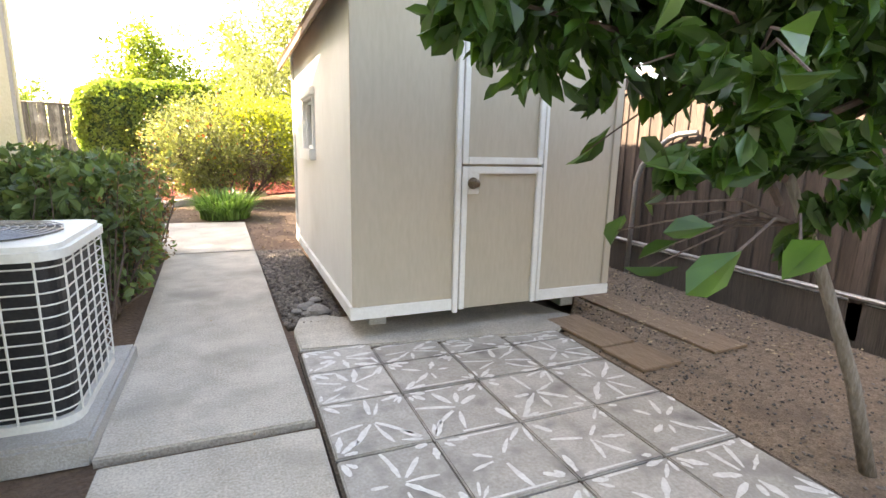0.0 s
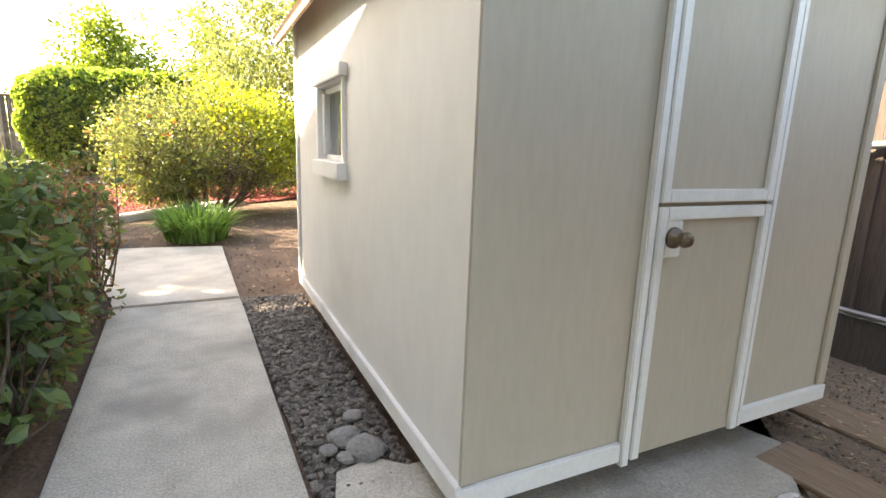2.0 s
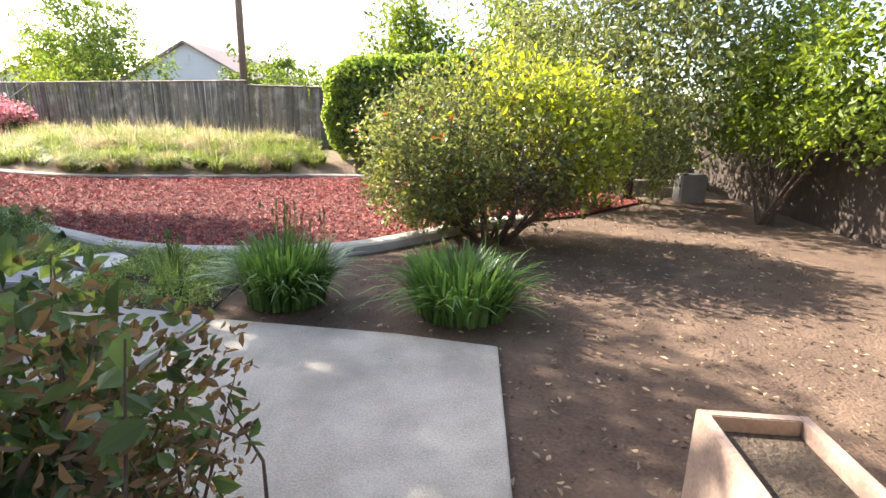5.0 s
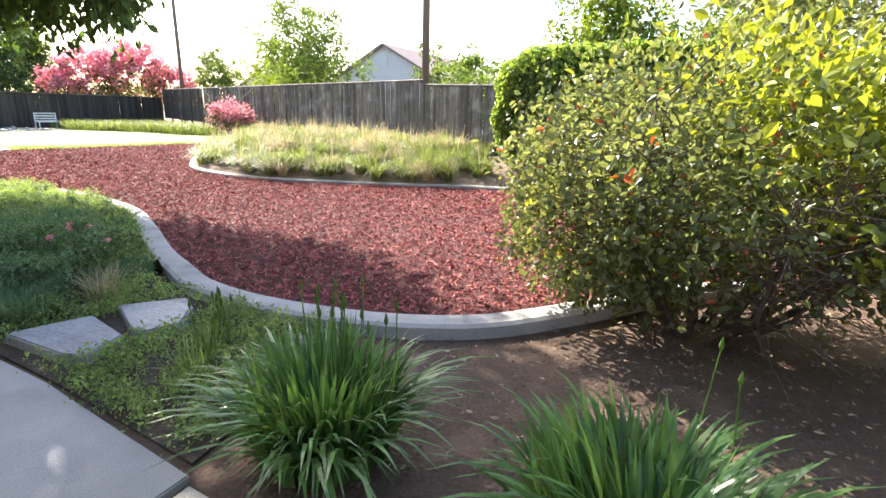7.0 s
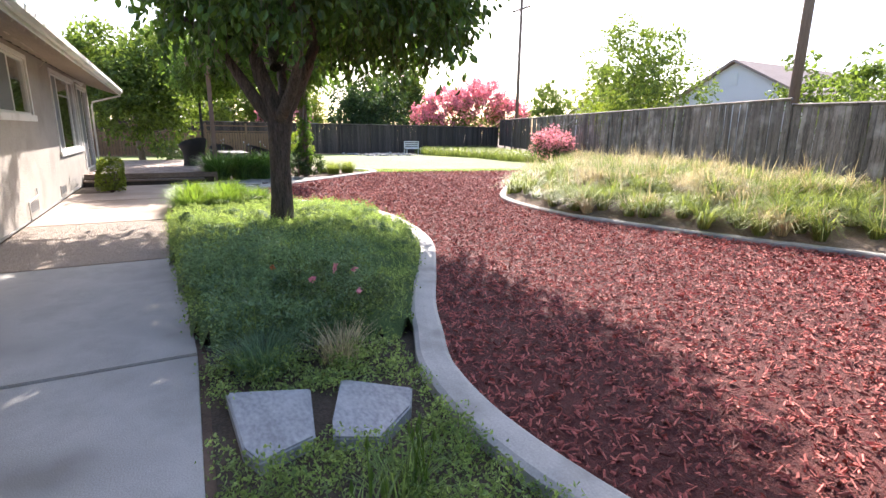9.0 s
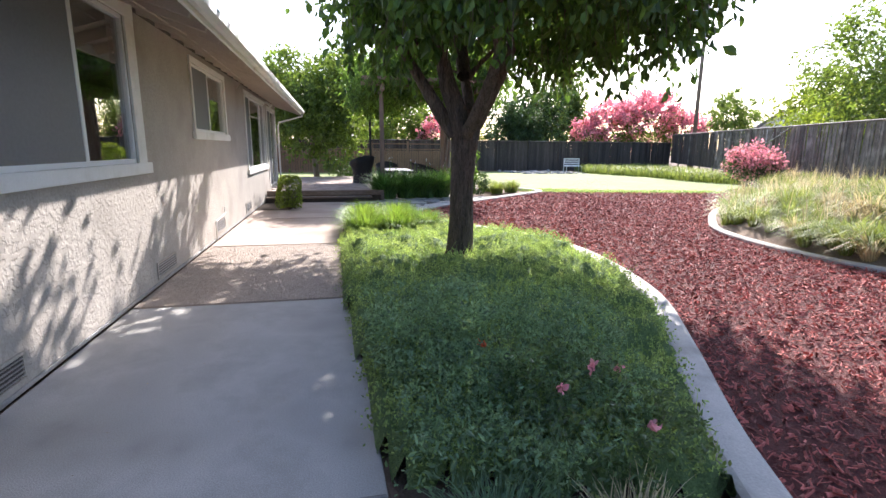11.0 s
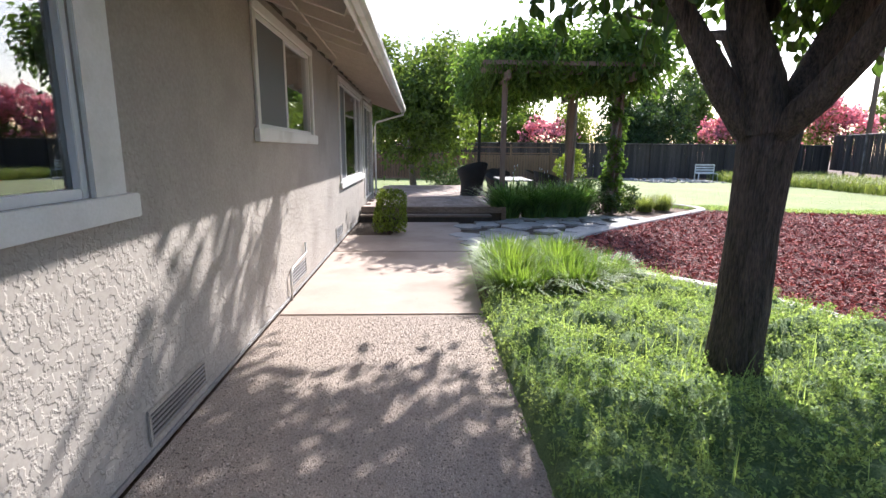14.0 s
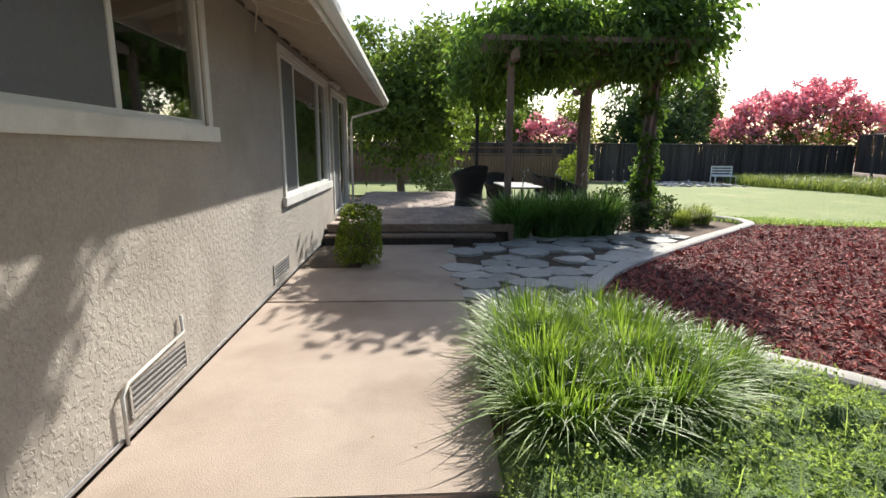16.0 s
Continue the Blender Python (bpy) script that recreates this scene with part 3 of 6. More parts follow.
def stones(name, poly, count, rmin, rmax, material, label, z=0.0):
    p = scatter(poly, count)
    n = len(p)
    ico = bmesh.new()
    bmesh.ops.create_icosphere(ico, subdivisions=1, radius=1)
    base = np.array([v.co[:] for v in ico.verts])
    fc = np.array([[v.index for v in f.verts] for f in ico.faces])
    ico.free()
    r = rng.uniform(rmin, rmax, (n, 1, 1)) * rng.uniform(0.55, 1.15, (n, 1, 3))
    jit = 1 + rng.normal(0, 0.14, (n, len(base), 1))
    v = base[None] * jit * r
    a = rng.uniform(0, 6.28, n)
    x = v[:, :, 0] * np.cos(a)[:, None] - v[:, :, 1] * np.sin(a)[:, None]
    y = v[:, :, 0] * np.sin(a)[:, None] + v[:, :, 1] * np.cos(a)[:, None]
    v = np.stack([x + p[:, :1], y + p[:, 1:2], v[:, :, 2] * 0.7 + z + r[:, :, 2] * 0.3], 2)
    f = (np.arange(n) * len(base))[:, None, None] + fc[None]
    return tagged(raw(name, v.reshape(-1, 3), f.reshape(-1, 3), material), label, "stones", kind="stuff")


stones("gravel_stones", GSTRIP, 4200, 0.008, 0.024, pebble, "loose dark grey and brown gravel", -0.018)
YARD = [(1.98, -3), (3.62, -3), (3.62, 6), (2.6, 6), (2.6, 3.3), (2.25, 2.9), (1.98, 2.6)]
tagged(slab("side_gravel", YARD, -0.1, -0.015, gravel_brown), "brown fine gravel and dirt beside the fence", "gravel", kind="structure")
stones("side_gravel_stones", YARD, 6500, 0.004, 0.011, pebble, "fine scattered brown gravel", -0.012)


def litter(name, poly, count, size, material, label, z=-0.02):
    p = scatter(poly, count)
    n = len(p)
    v, f = leaf_mesh(np.c_[p, np.full(n, z + 0.012)], size, 0.5, 0.5)
    v[:, 2] = (v[:, 2] - z - 0.012) * 0.25 + z + 0.012
    tagged(raw(name, v, f, material), label, "fallen leaves", kind="stuff")


SOILBED = [(0.12, 6.0), (3.4, 6.0), (3.6, 14), (0.5, 14), (-0.2, 11.8), (-1.6, 10.2), (-2.2, 9.9), (-1.8, 8.4), (0.1, 8.3)]
litter("fallen_leaves", SOILBED, 2600, 0.045, dry_leaf, "small dry tan leaves scattered on soil", -0.03)
stones("soil_crumbs", SOILBED, 3500, 0.004, 0.013, soil, "small crumbs of dry brown soil", -0.035)
litter("path_debris", [(-0.5, 0.5), (0.2, 0.5), (0.1, 8.0), (-2, 8.2), (-18, 8.3), (-18, 7.3), (-2, 6.4), (-0.7, 5.8)], 420, 0.022, dry_leaf, "tiny dry leaf scraps on the concrete", -0.008)
litter("straw_litter", [(2.3, 2.2), (3.6, 1.5), (3.6, 4.2), (2.6, 4.2)], 900, 0.035, dry_leaf, "dry straw-coloured leaf litter by the fence", -0.005)

# landing strip and stamped pavers before the shed
tagged(slab("shed_landing", [(0.3, 2.86), (1.95, 2.62), (2.24, 2.86), (2.1, 3.32), (0.62, 3.34), (0.52, 3.46), (0.36, 3.42), (0.3, 3.2)], -0.1, 0.005, path_concrete, bevel=0.01), "smooth grey concrete pad under the shed's front", "pavement", kind="structure")


def stamped_pavers():
    bed = slab("paver_bed", [(0.285, 0.2), (1.97, 0.2), (1.97, 2.62), (0.285, 2.85)], -0.1, -0.012, soil_dark)
    tagged(bed, "square stamped concrete pavers with white floral marks", "pavement", kind="structure")
    rows = [(2.5, 2.83), (2.15, 2.5), (1.72, 2.15), (1.3, 1.72), (0.88, 1.3), (0.46, 0.88)]
    cols = [0.295, 0.70, 1.115, 1.53, 1.945]
    for r, (y0, y1) in enumerate(rows):
        for x0, x1 in zip(cols, cols[1:]):
            top = y1 if r else y1 - 0.13 * (x1 + x0 - 0.6) / 2
            g = 0.004
            lift = random.uniform(-0.003, 0.003)
            t = box(bmesh.new(), (x0 + g, y0 + g, -0.06), (x1 - g, top - g, 0.004 + lift), 0.006)
            p = part("paver", t, paver, bed)
            cx, cy, w, h = (x0 + x1) / 2, (y0 + top) / 2, (x1 - x0) / 2, (top - y0) / 2
            b = bmesh.new()
            turn0 = random.uniform(-0.35, 0.35)
            strokes = []
            for k in range(8):
                a = turn0 + k * math.pi / 4 + random.gauss(0, 0.09)
                if random.random() > 0.32:
                    strokes.append((cx, cy, a, random.uniform(0.05, 0.3), random.uniform(0.5, 1.0)))
            for sx, sy in ((-1, -1), (1, -1), (-1, 1), (1, 1)):
                for q in range(3):
                    if random.random() > 0.35:
                        a = math.atan2(-sy, -sx) + (q - 1) * 0.6 + random.gauss(0, 0.12)
                        strokes.append((cx + sx * w * 0.93, cy + sy * h * 0.93, a, random.uniform(0.05, 0.2), random.uniform(0.35, 0.7)))
            for ox, oy, a, r0, r1 in strokes:
                bend = random.uniform(-0.2, 0.2)
                qs = (r0, r0 * 0.7 + r1 * 0.3, (r0 + r1) / 2, r0 * 0.25 + r1 * 0.75, r1)
                wid = random.uniform(0.008, 0.017)
                vs = []
                for q, g0 in zip(qs, (0.45, 0.9, 1.1, 0.9, 0.4)):
                    aa = a + bend * (q - r0)
                    px = min(max(ox + w * math.cos(aa) * q, cx - w * 0.95), cx + w * 0.95)
                    py = min(max(oy + h * math.sin(aa) * q, cy - h * 0.95), cy + h * 0.95)
                    ww = wid * g0 * random.uniform(0.6, 1.25)
                    vs.append((bm_v(b, px - math.sin(aa) * ww, py + math.cos(aa) * ww, 0.0058 + lift), bm_v(b, px + math.sin(aa) * ww, py - math.cos(aa) * ww, 0.0058 + lift)))
                for (a0, a1), (b0, b1) in zip(vs, vs[1:]):
                    b.faces.new((a0, a1, b1, b0))
            if random.random() < 0.8:
                for sx, sy, ex, ey in ((-1, -1, 1, -1), (-1, 1, 1, 1)):
                    if random.random() < 0.6:
                        q0, q1 = random.uniform(-0.9, -0.3), random.uniform(0.2, 0.9)
                        yy = cy + sy * (h - 0.022)
                        b.faces.new((bm_v(b, cx + w * q0, yy - 0.006, 0.0062 + lift), bm_v(b, cx + w * q1, yy - 0.004, 0.0062 + lift), bm_v(b, cx + w * q1, yy + 0.004, 0.0062 + lift), bm_v(b, cx + w * q0, yy + 0.007, 0.0062 + lift)))
            if len(b.faces):
                part("inlay", b, chalk, p, "worn white floral inlay")
            else:
                b.free()


def bm_v(b, x, y, z):
    return b.verts.new((x, y, z))


stamped_pavers()
for i, (x0, y0, x1, y1, turn) in enumerate(((2.02, 2.30, 2.30, 2.85, 4), (2.03, 1.95, 2.33, 2.28, 2), (2.62, 2.0, 2.93, 3.25, 3))):
    b = box(bmesh.new(), (-(x1 - x0) / 2, -(y1 - y0) / 2, -0.012), ((x1 - x0) / 2, (y1 - y0) / 2, 0.006), 0.004)
    o = part("board", b, plank_wood)
    o.matrix_basis = pose((x0 + x1) / 2, (y0 + y1) / 2, 0.0, 0, 0, turn)
    tagged(o, "flat weathered brown plank lying on gravel", "plank", "planks on the ground")


# ---- right-hand fence ----
def board_mesh(name, w, d, h, material):
    bm = box(bmesh.new(), (-w / 2, -d / 2, 0), (w / 2, d / 2, h), 0.004)
    me = bpy.data.meshes.new(name)
    bm.to_mesh(me)
    bm.free()
    me.materials.append(material)
    return me


def side_fence():
    f = empty("side_fence", (3.72, 3, 0), "tall brown stained board fence with base board", "fence")
    bd = board_mesh("fence_board", 0.022, 0.145, 1.48, wood_brown)
    bat = board_mesh("fence_batten", 0.02, 0.05, 1.48, wood_brown)
    y = -3.0
    while y < 7.2:
        piece("board", bd, pose(3.74, y, 0.27 + random.uniform(-0.01, 0.01), 0, random.uniform(-0.3, 0.3), 0), f)
        if y < 9:
            piece("batten", bat, pose(3.721, y + 0.075, 0.27), f)
        y += 0.15
    boxpart("base_board", (3.70, -3, -0.05), (3.75, 7.3, 0.26), wood_dark, f, "dark retaining board at the base", 0.006)
    boxpart("top_rail", (3.69, -3, 1.76), (3.79, 7.3, 1.80), wood_brown, f)
    boxpart("lattice_rail", (3.72, -3, 1.93), (3.76, 7.3, 1.97), wood_grey, f, "pale sunlit top rail")
    yy = -3.0
    while yy < 7.3:
        boxpart("post", (3.70, yy, 0), (3.79, yy + 0.09, 1.97), wood_brown, f)
        yy += 2.4
    b = tube(bmesh.new(), [(3.685, -3, 0.30), (3.685, 7.3, 0.30)], [0.017, 0.017], 8)
    tagged(part("conduit_pipe", b, metal_grey, None), "thin grey pipe along the fence's base", "pipe")
    b = tube(bmesh.new(), [(3.66, 3.2, 1.365), (3.66, 3.4, 1.35), (3.66, 3.5, 1.31), (3.66, 3.64, 1.22), (3.66, 3.8, 1.05), (3.66, 3.85, 0.9), (3.66, 3.86, -0.02)], [0.024] * 7, 10)
    tagged(part("drain_pipe", b, metal_grey, None, smooth=True), "bent metal pipe standing against the fence", "pipe")


side_fence()


# ---- shed ----
def shed():
    s = empty("garden_shed", (1.58, 4.4, 0), "beige and pale painted wooden garden shed with stable door", "shed")
    X0, X1, Y0, Y1, Z0, ZE, ZR = 0.63, 2.57, 2.92, 5.74, 0.14, 2.12, 2.95
    xm = (X0 + X1) / 2

    def gable(y, t, material, label=""):
        bm = bmesh.new()
        for yy in (y, y + t):
            bm.faces.new([bm.verts.new(p) for p in ((X0 + 0.03, yy, Z0), (X1, yy, Z0), (X1, yy, ZE), (xm, yy, ZR), (X0 + 0.03, yy, ZE))])
        fs = list(bm.faces)
        for i in range(5):
            a, b = fs[0].verts[i], fs[0].verts[(i + 1) % 5]
            c, d = fs[1].verts[(i + 1) % 5], fs[1].verts[i]
            bm.faces.new((a, b, c, d))
        bmesh.ops.recalc_face_normals(bm, faces=bm.faces)
        return part("end_wall", bm, material, s, label)

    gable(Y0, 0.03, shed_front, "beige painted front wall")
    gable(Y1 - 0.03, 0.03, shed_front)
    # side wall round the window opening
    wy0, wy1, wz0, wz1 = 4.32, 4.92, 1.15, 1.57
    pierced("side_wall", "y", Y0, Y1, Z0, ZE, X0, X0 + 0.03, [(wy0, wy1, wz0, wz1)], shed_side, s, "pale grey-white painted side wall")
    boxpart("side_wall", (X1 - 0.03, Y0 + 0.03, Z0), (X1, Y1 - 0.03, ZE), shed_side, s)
    boxpart("floor_deck", (X0 + 0.03, Y0 + 0.03, Z0), (X1 - 0.03, Y1 - 0.03, Z0 + 0.06), wood_brown, s)
    # trims
    boxpart("bottom_trim", (X0 - 0.022, Y0 - 0.02, Z0 - 0.005), (X0 - 0.001, Y1, Z0 + 0.075), white_paint, s)
    boxpart("bottom_trim", (X0 - 0.022, Y0 - 0.024, Z0 - 0.01), (1.285, Y0 - 0.001, Z0 + 0.065), white_paint, s)
    boxpart("bottom_trim", (1.945, Y0 - 0.024, Z0 - 0.01), (X1 + 0.01, Y0 - 0.001, Z0 + 0.065), white_paint, s)
    boxpart("corner_trim", (X0 - 0.006, Y0 - 0.014, Z0 + 0.07), (X0 + 0.05, Y0 - 0.001, ZE), shed_front, s)
    boxpart("corner_trim", (X1 - 0.05, Y0 - 0.016, Z0 + 0.068), (X1 + 0.012, Y0 - 0.001, ZE), shed_front, s)
    boxpart("corner_trim", (X0 - 0.02, Y1 - 0.045, Z0 + 0.08), (X0 - 0.001, Y1 + 0.02, ZE), white_paint, s)
    # window
    w = boxpart("window", (X0 - 0.018, wy0 - 0.05, wz1), (X0 - 0.001, wy1 + 0.03, wz1 + 0.012), white_paint, s)
    boxpart("head_trim", (X0 - 0.045, wy0 - 0.06, wz1 + 0.012), (X0 - 0.001, wy1 + 0.06, wz1 + 0.075), white_paint, w)
    boxpart("sill", (X0 - 0.055, wy0 - 0.05, wz0 - 0.09), (X0 - 0.001, wy1 + 0.03, wz0 - 0.002), white_paint, w, "thick white window sill")
    boxpart("jamb", (X0 - 0.02, wy0 - 0.03, wz0), (X0 + 0.07, wy0 + 0.006, wz1), white_paint, w)
    boxpart("jamb", (X0 - 0.02, wy1 - 0.008, wz0), (X0 + 0.07, wy1 + 0.05, wz1), white_paint, w)
    boxpart("frame_bar", (X0 + 0.03, wy0, wz0), (X0 + 0.07, wy1, wz0 + 0.03), white_paint, w)
    boxpart("frame_bar", (X0 + 0.03, wy0, wz1 - 0.03), (X0 + 0.07, wy1, wz1), white_paint, w)
    boxpart("frame_bar", (X0 + 0.01, wy1 - 0.06, wz0 + 0.03), (X0 + 0.07, wy1, wz1 - 0.03), white_paint, w)
    boxpart("pane", (X0 + 0.048, wy0, wz0 + 0.03), (X0 + 0.053, wy1 - 0.06, wz1 - 0.03), glass, w, "glass pane reflecting the garden", 0)
    # stable door: two leaves with white frames
    for z0, z1, knob in ((0.13, 1.075, True), (1.09, 2.06, False)):
        d = boxpart("door", (1.33, Y0 - 0.012, z0), (1.925, Y0 - 0.002, z1), shed_front, s, "beige stable door leaf with white battens")
        boxpart("stile", (1.33, Y0 - 0.034, z0), (1.37, Y0 - 0.012, z1), white_paint, d)
        boxpart("stile", (1.885, Y0 - 0.034, z0), (1.925, Y0 - 0.012, z1), white_paint, d)
        zz = z1 - 0.045 if knob else z0
        boxpart("rail", (1.37, Y0 - 0.033, zz), (1.885, Y0 - 0.012, zz + 0.045), white_paint, d)
        if knob:
            boxpart("knob_block", (1.37, Y0 - 0.032, 0.90), (1.45, Y0 - 0.0125, z1 - 0.046), white_paint, d)
            b = tube(bmesh.new(), [(1.405, Y0 - 0.033, 0.97), (1.405, Y0 - 0.045, 0.97), (1.405, Y0 - 0.05, 0.97), (1.405, Y0 - 0.085, 0.97), (1.405, Y0 - 0.10, 0.97)], [0.038, 0.036, 0.016, 0.028, 0.02], 16)
            part("knob", b, bronze, d, "round aged bronze knob", True)
    boxpart("door_trim", (1.288, Y0 - 0.03, Z0 - 0.03), (1.324, Y0 - 0.001, 2.1), white_paint, s)
    boxpart("door_trim", (1.931, Y0 - 0.03, Z0 - 0.01), (1.96, Y0 - 0.001, 2.1), white_paint, s)
    boxpart("door_trim", (1.288, Y0 - 0.03, 2.1), (1.96, Y0 - 0.001, 2.14), white_paint, s)
    # roof with rows of shingles
    slope = math.atan2(ZR - ZE, xm - X0)
    run = math.hypot(ZR - ZE, xm - X0) + 0.2
    for side in (-1, 1):
        b = bmesh.new()
        box(b, (-run + 0.02, Y0 - 0.18, 0.0), (0, Y1 + 0.18, 0.02))
        m = Matrix.Translation((xm, 0, ZR)) @ (pose(0, 0, 0, 0, -math.degrees(slope), 0) if side < 0 else Matrix.Scale(-1, 4, (1, 0, 0)) @ pose(0, 0, 0, 0, -math.degrees(slope), 0))
        bmesh.ops.transform(b, matrix=m, verts=b.verts)
        bmesh.ops.recalc_face_normals(b, faces=b.faces)
        r = part("roof", b, wood_redfence, s)
        b = bmesh.new()
        for k in range(9):
            yy = Y0 - 0.2
            while yy < Y1 + 0.18:
                wd = random.uniform(0.14, 0.24)
                x1 = -k * 0.14
                box(b, (x1 - 0.17, yy, 0.022 + 0.004 * (yy * 7 % 1)), (x1, min(yy + wd, Y1 + 0.2) - 0.006, 0.036 + 0.006 * random.random()))
                yy += wd
        bmesh.ops.transform(b, matrix=m, verts=b.verts)
        bmesh.ops.recalc_face_normals(b, faces=b.faces)
        part("shingles", b, shingle, s, "rough dark shingles")["kind"] = "stuff"
        xe = xm + side * (run - 0.02) * math.cos(slope)
        ze = ZR - (run - 0.02) * math.sin(slope)
        lo, hi = sorted((xe, xe - side * 0.02))
        boxpart("fascia", (lo, Y0 - 0.18, ze - 0.05), (hi, Y1 + 0.18, ze + 0.012), plank_wood, s)
    for yy in (Y0 + 0.2, Y1 - 0.4):
        for xx in (X0 + 0.15, X1 - 0.25):
            boxpart("pier", (xx, yy, -0.03), (xx + 0.12, yy + 0.2, Z0), concrete, s)


shed()
boxpart_planter = empty("planter_box", (0.9, 6.5, 0), "weathered terracotta planter behind the shed", "planter")
for lo, hi in (((0.80, 6.30, -0.03), (0.84, 6.80, 0.42)), ((1.16, 6.30, -0.03), (1.20, 6.80, 0.42)), ((0.84, 6.30, -0.03), (1.16, 6.34, 0.42)), ((0.84, 6.76, -0.03), (1.16, 6.80, 0.42))):
    boxpart("side_panel", lo, hi, terracotta, boxpart_planter)
boxpart("soil_fill", (0.84, 6.34, 0.0), (1.16, 6.76, 0.36), soil_dark, boxpart_planter, "dark potting soil")
for (x, y, r) in ((0.44, 3.62, 0.075), (0.5, 3.5, 0.085), (0.52, 3.78, 0.05), (0.42, 3.48, 0.045), (0.36, 3.56, 0.04)):
    b = bmesh.new()
    bmesh.ops.create_icosphere(b, subdivisions=2, radius=r)
    for v in b.verts:
        v.co *= 1 + 0.35 * noise.noise(v.co * 14 + Vector((x, y, 0)) * 9)
        v.co.z *= 0.45
    o = part("stone", b, rock, smooth=False)
    o.location = (x, y, r * 0.2)
    tagged(o, "broken grey stone lying on the gravel", "stone", "stones beside the shed")


# ---- air conditioner ----
def air_conditioner():
    x0, x1, y0, y1, zt = -1.36, -0.62, 2.20, 2.94, 0.80
    tagged(boxpart("equipment_pad", (-1.5, 2.08, -0.05), (-0.56, 3.08, 0.075), concrete, None, "", 0.015), "concrete pad under the air conditioner", "pad")
    ac = empty("air_conditioner", ((x0 + x1) / 2, (y0 + y1) / 2, 0.075), "dark air conditioning unit with cream wire guard and top", "air conditioner")
    r = 0.1

    def ring(inset, z):
        pts = []
        for cx, cy, a0 in ((x1 - r, y1 - r, 0), (x0 + r, y1 - r, 90), (x0 + r, y0 + r, 180), (x1 - r, y0 + r, 270)):
            for k in range(5):
                a = radians(a0 + k * 22.5)
                pts.append((cx + (r - inset) * math.cos(a), cy + (r - inset) * math.sin(a), z))
        return pts

    def prism(inset, z0, z1, bevel=0.0):
        bm = bmesh.new()
        lo = [bm.verts.new(p) for p in ring(inset, z0)]
        hi = [bm.verts.new(p) for p in ring(inset, z1)]
        n = len(lo)
        top = bm.faces.new(hi)
        bm.faces.new(lo[::-1])
        for i in range(n):
            bm.faces.new((lo[i], lo[(i + 1) % n], hi[(i + 1) % n], hi[i]))
        if bevel:
            bmesh.ops.bevel(bm, geom=list(top.edges), offset=bevel, segments=2, affect='EDGES')
        return bm

    part("coil", prism(0.03, 0.10, zt - 0.05), metal_dark, ac, "dark finned coil")
    part("base_pan", prism(0.0, 0.075, 0.11), metal_cream, ac)
    part("top_cover", prism(-0.012, zt - 0.055, zt, 0.02), metal_cream, ac, "cream enamel top cover")
    for k in range(13):
        z = 0.14 + k * 0.048
        pts = ring(0.008, z)
        part("guard_wire", tube(bmesh.new(), pts + pts[:1], [0.0035] * (len(pts) + 1), 5, False), metal_cream, ac)
    for yy in np.linspace(y0 + 0.08, y1 - 0.08, 6):
        for xx in (x1 - 0.006, x0 + 0.006):
            part("guard_wire", tube(bmesh.new(), [(xx, yy, 0.11), (xx, yy, zt - 0.05)], [0.0045] * 2, 5), metal_cream, ac)
    for xx in np.linspace(x0 + 0.08, x1 - 0.08, 6):
        for yy in (y1 - 0.006, y0 + 0.006):
            part("guard_wire", tube(bmesh.new(), [(xx, yy, 0.11), (xx, yy, zt - 0.05)], [0.0045] * 2, 5), metal_cream, ac)
    cx, cy = (x0 + x1) / 2, (y0 + y1) / 2
    b = bmesh.new()
    bmesh.ops.create_circle(b, cap_ends=True, segments=40, radius=0.285, matrix=Matrix.Translation((cx, cy, zt + 0.003)))
    part("fan_opening", b, metal_dark, ac)
    for k in range(9):
        rr = 0.05 + k * 0.03
        pts = [(cx + rr * math.cos(a), cy + rr * math.sin(a), zt + 0.02 - 0.008 * k / 8) for a in np.linspace(0, 2 * math.pi, 37)]
        part("fan_guard_ring", tube(bmesh.new(), pts, [0.003] * 37, 5, False), metal_grey, ac)
    for k in range(6):
        a = k * math.pi / 6
        part("fan_guard_spoke", tube(bmesh.new(), [(cx - 0.3 * math.cos(a), cy - 0.3 * math.sin(a), zt + 0.008), (cx, cy, zt + 0.018), (cx + 0.3 * math.cos(a), cy + 0.3 * math.sin(a), zt + 0.008)], [0.0035] * 3, 5), metal_grey, ac)


air_conditioner()


# ---- house ----
HY = 6.22


